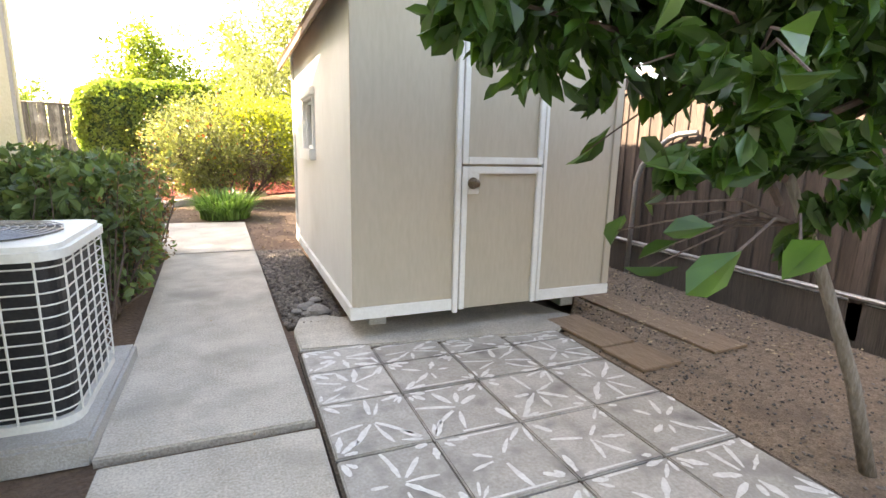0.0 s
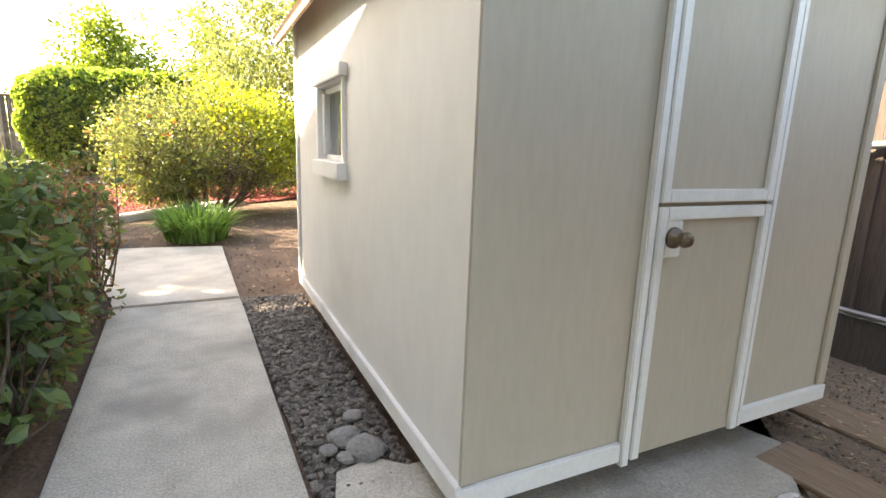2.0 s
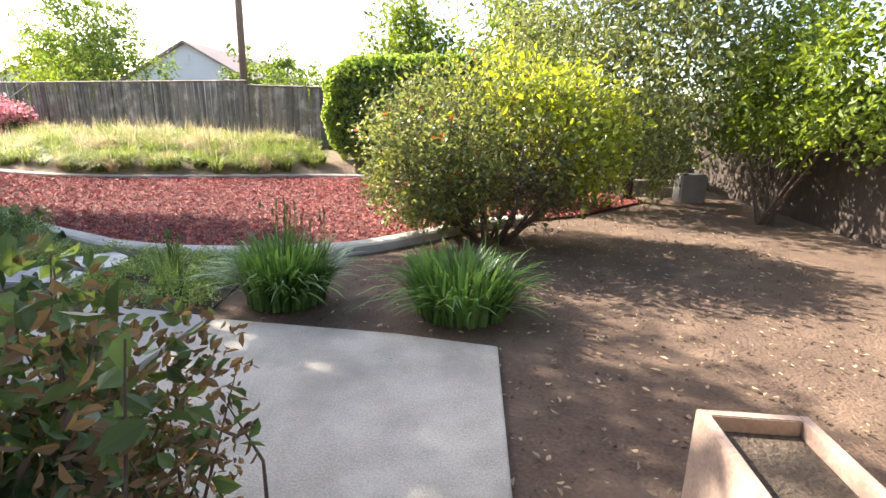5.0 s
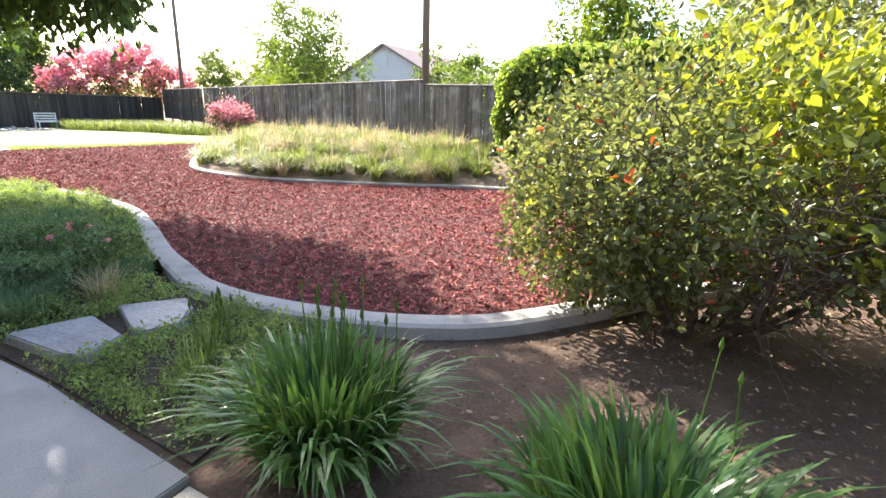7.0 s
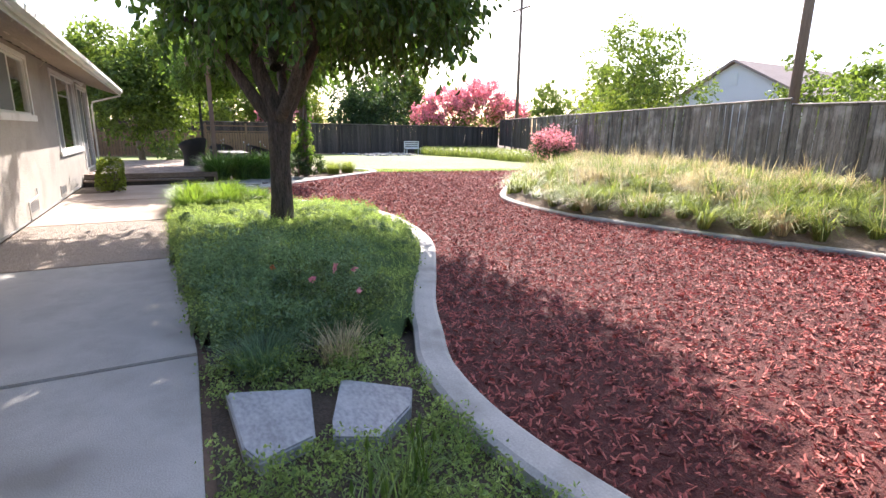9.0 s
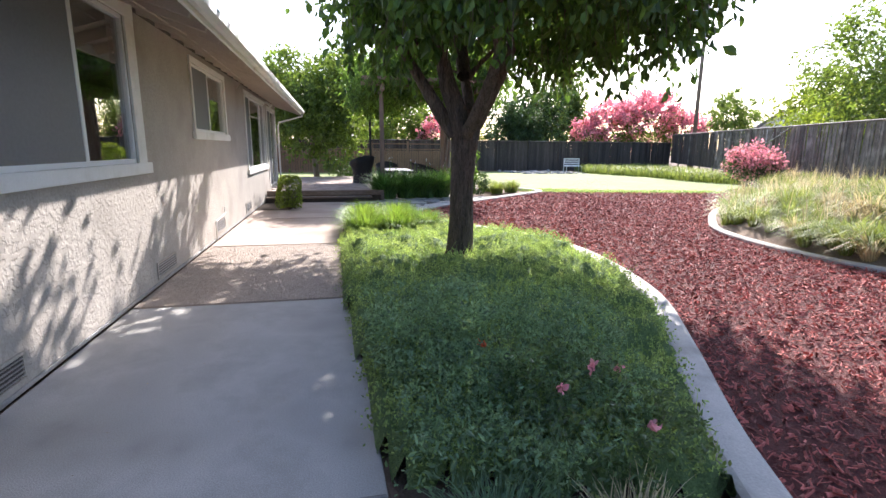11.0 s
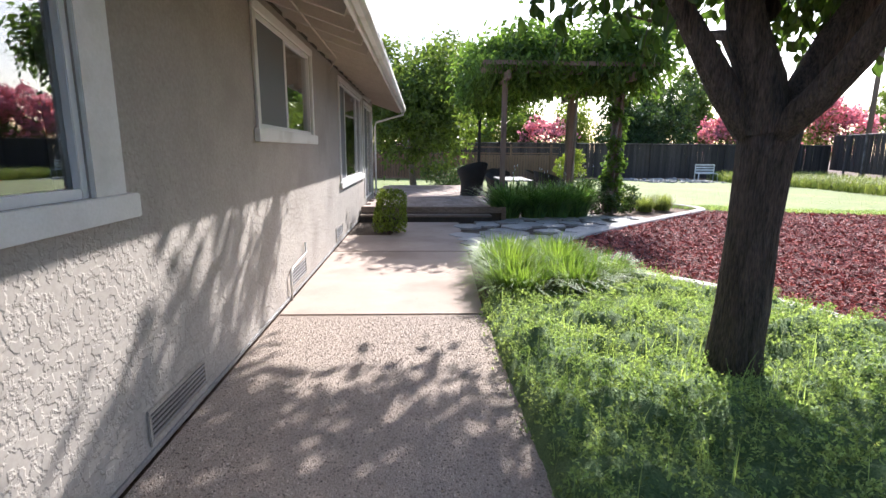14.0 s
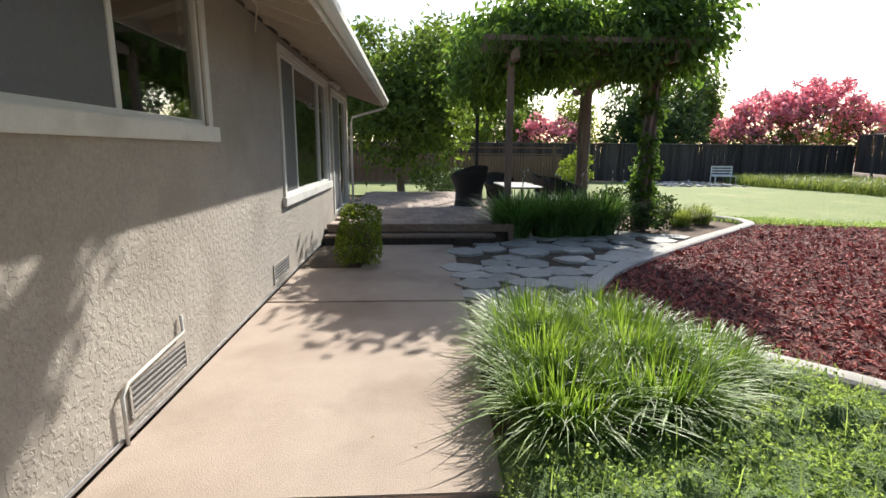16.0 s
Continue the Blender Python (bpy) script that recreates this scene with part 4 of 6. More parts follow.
def house():
    h = empty("house", (-12, 4, 0), "single-storey taupe stucco house with white trim", "house")
    XL, XR = -22.6, -1.9
    ZW = 3.06
    openings = [(-9.03, -6.3, 1.45, 2.95), (-13.76, -11.5, 1.86, 2.88), (-19.55, -16.15, 1.08, 2.88), (-22.2, -20.1, 0.36, 2.82)]
    pierced("wall", "x", XL, XR, 0.0, ZW, HY - 0.16, HY, openings, stucco, h, "rough taupe stucco wall")
    boxpart("wall", (XR - 0.16, -6, 0), (XR, HY - 0.16, ZW), stucco_cream, h, "cream stucco end wall")
    boxpart("corner_wall", (XR - 0.05, HY - 0.06, 0), (XR + 0.012, HY + 0.012, ZW), stucco_cream, h)
    boxpart("wall", (XR, -6, 0), (-0.72, 1.66, ZW), stucco_cream, h, "cream stucco projecting wall")
    boxpart("wall", (XL, -6, 0), (XL + 0.16, HY - 0.16, ZW), stucco, h)
    boxpart("wall", (XL, -6.16, 0), (-0.72, -6, ZW), stucco, h)
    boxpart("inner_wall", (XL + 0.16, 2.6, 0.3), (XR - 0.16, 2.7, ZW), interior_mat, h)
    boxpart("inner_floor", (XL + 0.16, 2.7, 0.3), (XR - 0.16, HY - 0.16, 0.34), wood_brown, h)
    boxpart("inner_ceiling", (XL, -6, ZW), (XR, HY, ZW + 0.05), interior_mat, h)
    boxpart("weep_screed", (XL, HY + 0.001, 0.015), (XR, HY + 0.018, 0.045), metal_grey, h, "thin metal strip at the wall's foot", 0.003)
    # roof: sloping decks, rafters and fascia
    EY, EZ = 7.1, 2.86
    ridge_y, ridge_z = 0.0, EZ + (EY - 0.0) * 0.33
    b = bmesh.new()
    for y0, z0, y1, z1 in ((EY, EZ + 0.06, ridge_y, ridge_z), (-7.1, EZ + 0.06, ridge_y, ridge_z)):
        lo = [bm_v(b, x, y, z) for x, y, z in ((XL - 0.45, y0, z0), (XR + 0.35, y0, z0), (XR + 0.35, y1, z1), (XL - 0.45, y1, z1))]
        hi = [bm_v(b, v.co.x, v.co.y, v.co.z + 0.05) for v in lo]
        b.faces.new(lo)
        b.faces.new(hi[::-1])
        for i in range(4):
            b.faces.new((lo[i], lo[(i + 1) % 4], hi[(i + 1) % 4], hi[i]))
    bmesh.ops.recalc_face_normals(b, faces=b.faces)
    part("roof", b, eave_paint, h, "painted board eave under a shingle roof")
    boxpart("fascia", (XL - 0.45, EY, EZ - 0.06), (XR + 0.35, EY + 0.03, EZ + 0.12), white_paint, h, "white fascia board")
    g = bmesh.new()
    prof = [(EY + 0.032, EZ + 0.11), (EY + 0.036, EZ - 0.01), (EY + 0.10, EZ - 0.02), (EY + 0.135, EZ + 0.03), (EY + 0.135, EZ + 0.11), (EY + 0.125, EZ + 0.11), (EY + 0.12, EZ + 0.04), (EY + 0.05, EZ + 0.0), (EY + 0.042, EZ + 0.11)]
    l0 = [bm_v(g, XL - 0.47, y, z) for y, z in prof]
    l1 = [bm_v(g, XR + 0.37, y, z) for y, z in prof]
    for i in range(len(prof)):
        g.faces.new((l0[i], l0[(i + 1) % len(prof)], l1[(i + 1) % len(prof)], l1[i]))
    g.faces.new(l0[::-1])
    g.faces.new(l1)
    bmesh.ops.recalc_face_normals(g, faces=g.faces)
    part("gutter", g, white_paint, h, "white metal gutter")
    k = 0
    x = XL - 0.3
    while x < XR + 0.3:
        b = box(bmesh.new(), (-0.022, -0.2, -0.13), (0.022, 0.98, 0.0))
        r = part("rafter", b, eave_paint, h)
        r.matrix_basis = pose(x, HY - 0.06, EZ + 0.052 + (EY - HY + 0.06) * 0.33, math.degrees(-math.atan(0.33)), 0, 0)
        x += 0.61
    b = tube(bmesh.new(), [(XL - 0.3, EY + 0.08, EZ), (XL - 0.3, EY + 0.06, EZ - 0.1), (XL - 0.2, HY + 0.1, EZ - 0.35), (XL - 0.2, HY + 0.06, EZ - 0.5), (XL - 0.2, HY + 0.06, 0.3)], [0.03] * 5, 8)
    part("downspout", b, white_paint, h, "white downspout")
    b = tube(bmesh.new(), [(-4.0, HY + 0.012, 2.99), (-10.0, HY + 0.35, 2.98), (-14.5, HY + 0.25, 2.98), (-15.2, HY + 0.012, 2.9)], [0.009] * 4, 6)
    part("cable", b, eave_paint, h)

    def window(x0, x1, z0, z1, bars, screens, sill=True, trim=0.09):
        w = boxpart("window", (x0 - trim, HY + 0.001, z1), (x1 + trim, HY + 0.028, z1 + trim), white_paint, h, "white framed sliding window")
        boxpart("trim", (x0 - trim, HY + 0.001, z0), (x0, HY + 0.024, z1), white_paint, w)
        boxpart("trim", (x1, HY + 0.001, z0), (x1 + trim, HY + 0.024, z1), white_paint, w)
        if sill:
            boxpart("sill", (x0 - trim - 0.07, HY + 0.001, z0 - 0.12), (x1 + trim + 0.07, HY + 0.05, z0), white_paint, w, "white window sill board", 0.006)
        fr = 0.045
        boxpart("frame", (x0, HY - 0.07, z0), (x0 + fr, HY - 0.005, z1), vinyl, w)
        boxpart("frame", (x1 - fr, HY - 0.07, z0), (x1, HY - 0.005, z1), vinyl, w)
        boxpart("frame", (x0 + fr, HY - 0.07, z0), (x1 - fr, HY - 0.004, z0 + fr), vinyl, w)
        boxpart("frame", (x0 + fr, HY - 0.07, z1 - fr), (x1 - fr, HY - 0.004, z1), vinyl, w)
        edges = [x0 + fr] + list(bars) + [x1 - fr]
        for bx in bars:
            boxpart("mullion", (bx - 0.03, HY - 0.068, z0 + fr), (bx + 0.03, HY - 0.012, z1 - fr), vinyl, w)
        for i, (a, c) in enumerate(zip(edges, edges[1:])):
            a2, c2 = a + (0.03 if i else 0), c - (0.03 if i < len(edges) - 2 else 0)
            if i in screens:
                boxpart("screen", (a2, HY - 0.025, z0 + fr), (c2, HY - 0.02, z1 - fr), screen_mesh, w, "dark insect screen", 0)
            else:
                boxpart("pane", (a2, HY - 0.048, z0 + fr), (c2, HY - 0.042, z1 - fr), glass, w, "glass pane reflecting the garden", 0)
        return w

    window(-9.03, -6.3, 1.45, 2.95, [-7.95], [1], trim=0.24)
    window(-13.76, -11.5, 1.86, 2.88, [-12.58], [1])
    window(-19.55, -16.15, 1.08, 2.88, [-18.75, -16.95], [2])
    window(-22.2, -20.1, 0.36, 2.82, [-21.15], [1], sill=False)
    for xa, xb, za, zb in ((-9.95, -9.28, 0.10, 0.25), (-13.02, -12.33, 0.12, 0.31), (-16.08, -15.4, 0.12, 0.30), (-6.6, -5.95, 0.10, 0.25)):
        v = boxpart("vent", (xa, HY + 0.001, za), (xb, HY + 0.006, zb), black_metal, h, "dark louvred crawl-space vent")
        boxpart("frame", (xa - 0.03, HY + 0.001, za - 0.03), (xb + 0.03, HY + 0.014, za), stucco, v)
        boxpart("frame", (xa - 0.03, HY + 0.001, zb), (xb + 0.03, HY + 0.014, zb + 0.03), stucco, v)
        boxpart("frame", (xa - 0.03, HY + 0.001, za), (xa, HY + 0.013, zb), stucco, v)
        boxpart("frame", (xb, HY + 0.001, za), (xb + 0.03, HY + 0.013, zb), stucco, v)
        for k in range(5):
            z = za + (zb - za) * (k + 0.5) / 5
            boxpart("slat", (xa, HY + 0.006, z - 0.006), (xb, HY + 0.013, z + 0.004), metal_grey, v, "", 0)
    b = tube(bmesh.new(), [(-12.98, HY + 0.02, 0.52), (-12.98, HY + 0.03, 0.4), (-12.6, HY + 0.03, 0.37), (-12.27, HY + 0.03, 0.35), (-12.2, HY + 0.03, 0.3), (-12.2, HY + 0.03, 0.0)], [0.012] * 6, 8)
    part("conduit", b, metal_cream, h, "thin painted conduit bent round the vent", True)
    for xx in (-19.85, -20.0):
        b = tube(bmesh.new(), [(xx, HY + 0.001, 2.98), (xx, HY + 0.06, 2.98), (xx, HY + 0.10, 2.95), (xx, HY + 0.19, 2.88)], [0.03, 0.03, 0.035, 0.055], 10)
        part("floodlight", b, white_paint, h, "small twin floodlight", True)


house()


# ---- deck, steps, flagstones ----
def deck():
    d = empty("deck", (-22, 8, 0), "low raised patio of tan pavers with timber edging", "deck")
    boxpart("core", (-27.0, 6.26, -0.05), (-18.95, 9.7, 0.25), soil_dark, d, "", 0)
    boxpart("front_beam", (-18.97, 6.26, 0.17), (-18.86, 9.7, 0.315), deck_wood, d, "brown timber edge")
    boxpart("step_tread", (-18.86, 6.26, 0.11), (-18.5, 9.4, 0.155), deck_wood, d, "brown timber step")
    boxpart("step_riser", (-18.86, 6.26, -0.05), (-18.54, 9.4, 0.11), wood_dark, d)
    boxpart("side_beam", (-27, 9.7, 0.0), (-18.86, 9.8, 0.315), deck_wood, d)
    me = board_mesh("deck_paver", 0.38, 0.28, 0.055, deck_paver)
    row = 0
    x = -19.18
    while x > -26.9:
        y = 6.42 + (0.14 if row % 2 else 0)
        while y < 9.6:
            piece("paver", me, pose(x, y, 0.25 + random.uniform(0, 0.003)), d)
            y += 0.287
        x -= 0.387
        row += 1


def flagstones():
    area = [(-14.6, 8.55), (-18.5, 8.65), (-18.5, 9.5), (-19.5, 10.2), (-19.7, 13.6), (-18.7, 13.1), (-17.2, 11.45), (-16.25, 10.5), (-15.3, 9.85), (-14.85, 9.4)]
    base = slab("flagstone_bed", area, -0.09, -0.03, soil_dark)
    tagged(base, "irregular pale flagstones with gaps between them", "pavement", kind="structure")
    pts = scatter(area, 400)
    chosen = []
    for p in pts:
        if all(np.hypot(*(p - q)) > 0.40 for q in chosen):
            chosen.append(p)
    for p in chosen:
        k = random.randint(5, 7)
        near = min([np.hypot(*(p - q)) for q in chosen if q is not p] + [0.6])
        r = near * 0.66
        a0 = random.random() * 6
        poly = [(p[0] + r * random.uniform(0.8, 1.2) * math.cos(a0 + i * 2 * math.pi / k), p[1] + r * random.uniform(0.8, 1.2) * math.sin(a0 + i * 2 * math.pi / k)) for i in range(k)]
        slab("flagstone", poly, -0.04, 0.005 + random.uniform(0, 0.015), flagstone, base, bevel=0.008)


deck()
flagstones()
for poly in ([(-4.27, 8.64), (-4.08, 9.12), (-3.56, 9.02), (-3.46, 8.72), (-3.62, 8.66)], [(-4.12, 9.33), (-3.80, 9.70), (-3.6, 9.60), (-3.38, 9.32), (-3.50, 9.10), (-3.66, 9.14)]):
    o = slab("stepping_stone", poly, -0.04, 0.05, slate, bevel=0.012)
    tagged(o, "flat blue-grey slate stepping stone among plants", "stone", "stepping stones")


# ---- planting beds ----
BED = [(-2.1, 8.42), (-3.4, 8.52), (-5.05, 8.58), (-6.3, 8.55), (-8.4, 8.44), (-11.6, 8.4), (-14.0, 8.55)] + [tuple(p) for p in INNER[::-3][:26]] + [(-2.3, 9.95)]
tagged(slab("bed_soil", BED, -0.09, -0.028, soil_dark), "dark planting bed soil", "soil", kind="structure")


def cover(name, poly, count, hfun, size, material, label, aspect=0.5, avoid=()):
    """Small leaves on a low uneven canopy."""
    p = scatter(poly, count)
    for ax, ay, ar in avoid:
        p = p[np.hypot(p[:, 0] - ax, p[:, 1] - ay) > ar]
    tufts = p[: max(30, len(p) // 22)]
    pick = rng.integers(0, len(tufts), len(p))
    lift = rng.uniform(-0.05, 0.05, len(tufts))
    th = np.maximum(np.array([hfun(x, y) for x, y in tufts]) + lift, 0.03)
    off = rng.normal(0, 0.045, (len(p), 2))
    p = tufts[pick] + off
    z = th[pick] * (1 - 0.8 * rng.random(len(p)) ** 2.0) - (off ** 2).sum(1) * 9
    v, f = leaf_mesh(np.c_[p, np.maximum(z, 0.01)], size, aspect, 0.4, np.tile([0, 0, 0.6], (len(p), 1)))
    return tagged(raw(name, v, f, material), label, "groundcover", kind="stuff")


def lumpy(base, amp, s):
    """Uneven height with rounded clumps, thin round the tree's foot."""
    wide = bumpy(base, amp, s)

    def h(x, y):
        lump = abs(noise.noise(Vector((x * 3.1, y * 3.1, 7.0)))) + 0.5 * abs(noise.noise(Vector((x * 7.0, y * 7.0, 2.0))))
        foot = min(1.0, max(0.05, (math.hypot(x + 10.3, y - 10.16) - 0.22) / 0.45))
        return (wide(x, y) + 0.24 * lump - 0.05) * foot
    return h


def bumpy(base, amp, s=1.6):
    return lambda x, y: base + amp * (noise.noise(Vector((x * s, y * s, 1.0))) + 0.5 * noise.noise(Vector((x * s * 2.7, y * s * 2.7, 4.0))))


COVER_A = [(-5.2, 8.56), (-6.3, 8.5), (-8.4, 8.38), (-12.0, 8.34), (-12.5, 9.4), (-12.9, 10.6), (-11.6, 11.65), (-10.4, 11.95), (-9.0, 11.88), (-7.7, 11.6), (-6.4, 11.0), (-5.4, 10.4), (-4.7, 10.1)]
cover("groundcover", COVER_A, 122000, lumpy(0.15, 0.12, 1.9), 0.027, leaf_cover, "dense soft green groundcover in the bed", 0.55)
cover("blue_groundcover", [(-4.9, 8.6), (-7.2, 8.5), (-7.6, 9.6), (-6.6, 10.4), (-5.2, 10.0), (-4.6, 9.4)], 15000, bumpy(0.36, 0.14, 2.2), 0.04, leaf_cover_blue, "bluish feathery groundcover mound", 0.4)
cover("creeping_cover", [(-2.15, 8.45), (-4.9, 8.6), (-4.7, 9.9), (-3.6, 9.8), (-2.4, 9.95)], 24000, bumpy(0.09, 0.07, 3), 0.026, leaf_cover, "low creeping green groundcover by the stones", 0.5, ((-3.85, 8.87, 0.36), (-3.75, 9.4, 0.33), (-2.9, 9.0, 0.3)))


def cover_base(name, poly, hfun, material, label):
    """The close lower growth under the leaves."""
    q = np.array(poly)
    gx, gy = np.meshgrid(np.arange(q[:, 0].min(), q[:, 0].max(), 0.07), np.arange(q[:, 1].min(), q[:, 1].max(), 0.07))
    pts = np.stack([gx.ravel(), gy.ravel()], 1)
    ok = inside(q, pts)
    z = np.array([max(0.01, hfun(x, y) * 0.72 + 0.03 * noise.noise(Vector((x * 14, y * 14, 0)))) if k else -0.03 for (x, y), k in zip(pts, ok)])
    w = gx.shape[1]
    f = [(j * w + i, j * w + i + 1, (j + 1) * w + i + 1, (j + 1) * w + i) for j in range(gx.shape[0] - 1) for i in range(w - 1) if ok[j * w + i] or ok[(j + 1) * w + i + 1]]
    tagged(raw(name, np.c_[pts, z], f, material, smooth=True), label, "groundcover", kind="stuff")


moss = mat("low_growth", (0.08, 0.135, 0.045), (0.19, 0.28, 0.10), 9, 90, 0.9, 1.0, dist=0.03)
cover_base("groundcover_understorey", COVER_A, lumpy(0.15, 0.12, 1.9), moss, "close green growth under the groundcover leaves")


def cover_sprigs(name, poly, count, material, label, hfun):
    """Feathery upright sprigs with paired leaflets that break the canopy's outline."""
    p = scatter(poly, count)
    n, k = len(p), 16
    low = np.array([max(0.03, hfun(x, y) * 0.75) for x, y in p])
    tall = rng.uniform(0.05, 0.13, n)
    a = rng.uniform(0, 6.28, n)
    lean = rng.uniform(0, 0.5, n) * tall
    t = np.linspace(0, 1, k)
    c = np.empty((n, k, 3))
    c[:, :, 0] = p[:, :1] + (lean * np.cos(a))[:, None] * t ** 1.5
    c[:, :, 1] = p[:, 1:2] + (lean * np.sin(a))[:, None] * t ** 1.5
    c[:, :, 2] = low[:, None] + tall[:, None] * t
    c[:, :, :2] += rng.normal(0, 1, (n, k, 2)) * (0.026 * (1.1 - t))[None, :, None]
    v, f = leaf_mesh(c.reshape(-1, 3), 0.024, 0.42, 0.4, np.tile([0, 0, 0.5], (n * k, 1)))
    tagged(raw(name, v, f, material), label, "groundcover", kind="stuff")


cover_sprigs("groundcover_sprigs", COVER_A, 3300, leaf_cover, "feathery green sprigs standing out of the groundcover", lumpy(0.15, 0.12, 1.9))
cover_sprigs("herb_sprigs", [(-4.9, 8.6), (-7.4, 8.5), (-7.8, 9.6), (-6.8, 10.6), (-5.2, 10.1), (-4.6, 9.4)], 900, leaf_cover_blue, "bluish feathery sprigs over the herb mound", bumpy(0.42, 0.14, 2.2))
cover_sprigs("creeping_sprigs", [(-2.3, 8.6), (-3.3, 8.65), (-3.2, 9.7), (-2.5, 9.85)], 260, leaf_cover, "pale green sprigs by the stepping stones", bumpy(0.08, 0.05, 3))


def cover_blades():
    p = scatter(COVER_A, 1200)
    v, f = blade_mesh(np.c_[p, np.full(len(p), 0.05)], rng.uniform(0.15, 0.36, len(p)), rng.uniform(0.05, 0.6, len(p)), 0.006, 3)
    tagged(raw("groundcover_stems", v, f, leaf_cover), "upright green stems in the groundcover", "groundcover", kind="stuff")


cover_blades()


def grass_clump(name, at, radius, count, height, width, material, label, lean=0.75, category="plant", group="", stalks=0, stalk_mat=None, curl=1.0):
    c = empty(name, (at[0], at[1], 0), label, category, group)
    r = radius * np.sqrt(rng.random(count)) * 0.55
    a = rng.uniform(0, 2 * np.pi, count)
    base = np.stack([at[0] + r * np.cos(a), at[1] + r * np.sin(a), np.full(count, -0.02)], 1)
    d = np.stack([np.cos(a + rng.normal(0, 0.5, count)), np.sin(a + rng.normal(0, 0.5, count)), np.zeros(count)], 1)
    v, f = blade_mesh(base, height * rng.uniform(0.6, 1.15, count), lean * (0.15 + rng.random(count) * (0.5 + r / radius)), width, 6, curl, d)
    raw("foliage", v, f, material, c)
    for k in range(stalks):
        x, y = at[0] + random.gauss(0, radius * 0.3), at[1] + 0.08 + abs(random.gauss(0, radius * 0.3))
        hh = height * random.uniform(1.0, 1.3)
        lx, ly = random.gauss(0, 0.05), random.gauss(0, 0.05)
        part("stalk", tube(bmesh.new(), [(x, y, 0), (x + lx * 0.4, y + ly * 0.4, hh * 0.6), (x + lx, y + ly, hh)], [0.005, 0.004, 0.003], 5), leaf_liriope, c)
        b = tube(bmesh.new(), [(x + lx, y + ly, hh), (x + lx, y + ly, hh + 0.02), (x + lx, y + ly, hh + 0.06)], [0.004, 0.011, 0.002], 6)
        part("bud", b, stalk_mat or straw_blade, c)
    return c


grass_clump("agapanthus", (-1.62, 8.8), 0.56, 900, 0.58, 0.024, leaf_strap, "dark green strap-leaved agapanthus clump with bud stalks", 0.78, "plant", "agapanthus clumps", 16, leaf_liriope, 1.8)
grass_clump("agapanthus", (-0.18, 8.78), 0.68, 680, 0.54, 0.026, leaf_strap, "green strap-leaved agapanthus clump with some yellowing leaves", 0.85, "plant", "agapanthus clumps", 2, leaf_liriope, 1.7)
for x, y, r, hh in ((-12.25, 8.82, 0.55, 0.5), (-12.9, 8.85, 0.58, 0.55), (-13.55, 8.9, 0.55, 0.52), (-12.4, 9.45, 0.55, 0.5), (-13.05, 9.5, 0.6, 0.56), (-13.6, 9.5, 0.5, 0.5), (-12.8, 10.0, 0.5, 0.45)):
    grass_clump("lily_turf", (x, y), r, 1350, hh * 1.12, 0.011, leaf_liriope, "bright green fine-bladed lily turf clump by the patio", 0.85, "plant", "lily turf clumps", curl=1.7)
grass_clump("blue_grass", (-4.62, 8.92), 0.35, 700, 0.26, 0.006, leaf_cover_blue, "low blue-green ornamental grass tuft", 0.9, "plant")
grass_clump("dry_grass", (-4.5, 9.45), 0.25, 260, 0.3, 0.005, straw_blade, "small straw-coloured grass tuft", 0.8, "plant")
for x, y in ((-2.75, 8.95), (-2.95, 9.25)):
    grass_clump("allium_tuft", (x, y), 0.2, 90, 0.28, 0.008, leaf_cover, "thin green tuft with small bud stalks", 0.8, "plant", "bud tufts", 6, leaf_liriope)


def flower_bush(name, at, r, h, label, petals, count, leafm=None):
    b = empty(name, (at[0], at[1], 0), label, "plant")
    foliage(b, [((at[0], at[1], h * 0.5), (r, r, h * 0.5))], 2600, 0.035, leafm or leaf_hedge, 0.5, 0.6, 0.07, "foliage")
    for k in range(count):
        a, q = random.uniform(0, 6.28), random.uniform(0.2, 1.0)
        c = (at[0] + r * q * math.cos(a), at[1] + r * q * math.sin(a), h * (1.08 - 0.35 * q))
        v, f = leaf_mesh(np.array([c]) + rng.normal(0, 0.012, (12, 3)), 0.036, 0.8, 0.3)
        raw("flower", v, f, petals, b)
    return b


flower_bush("flower_bush", (-5.1, 9.65), 0.5, 0.5, "low leafy bush with pink and red flowers", petal_rose, 4)
flower_bush("tall_herb", (-6.35, 8.95), 0.48, 0.72, "tall bluish feathery herb in the bed", petal_white, 0, leaf_cover_blue)
flower_bush("poppy_bush", (-5.6, 9.5), 0.5, 0.48, "low green bush with an orange poppy", petal_orange, 1)

# ---- hedges and bushes ----


def block_points(lo, hi, count, wobble=0.12, top=0.35, depth=0.16):
    """Leaf places over the faces of a clipped, rounded block."""
    lo, hi = np.array(lo), np.array(hi)
    c, h = (lo + hi) / 2, (hi - lo) / 2
    d = rng.normal(size=(count, 3))
    p = d / (np.abs(d) ** 5).sum(1, keepdims=True) ** 0.2
    wob = np.array([noise.noise(Vector(x * 2.2)) for x in p * h])
    p = c + p * h * (1 + wobble * wob[:, None] / np.maximum(h, 0.4)) * (1 - depth * rng.random((count, 1)) ** 1.5)
    return p, unit(d)


def twigs(parent, base, tips, r0=0.012, name="twig_growth"):
    b = bmesh.new()
    for t in tips:
        s = Vector(base) + Vector((random.gauss(0, 0.08), random.gauss(0, 0.08), 0))
        t = Vector(t)
        m = s.lerp(t, 0.5) + Vector((random.gauss(0, 0.06), random.gauss(0, 0.06), random.gauss(0, 0.05)))
        tube(b, [s, m, t], [r0, r0 * 0.7, r0 * 0.25], 5, False)
    return part(name, b, twig, parent)


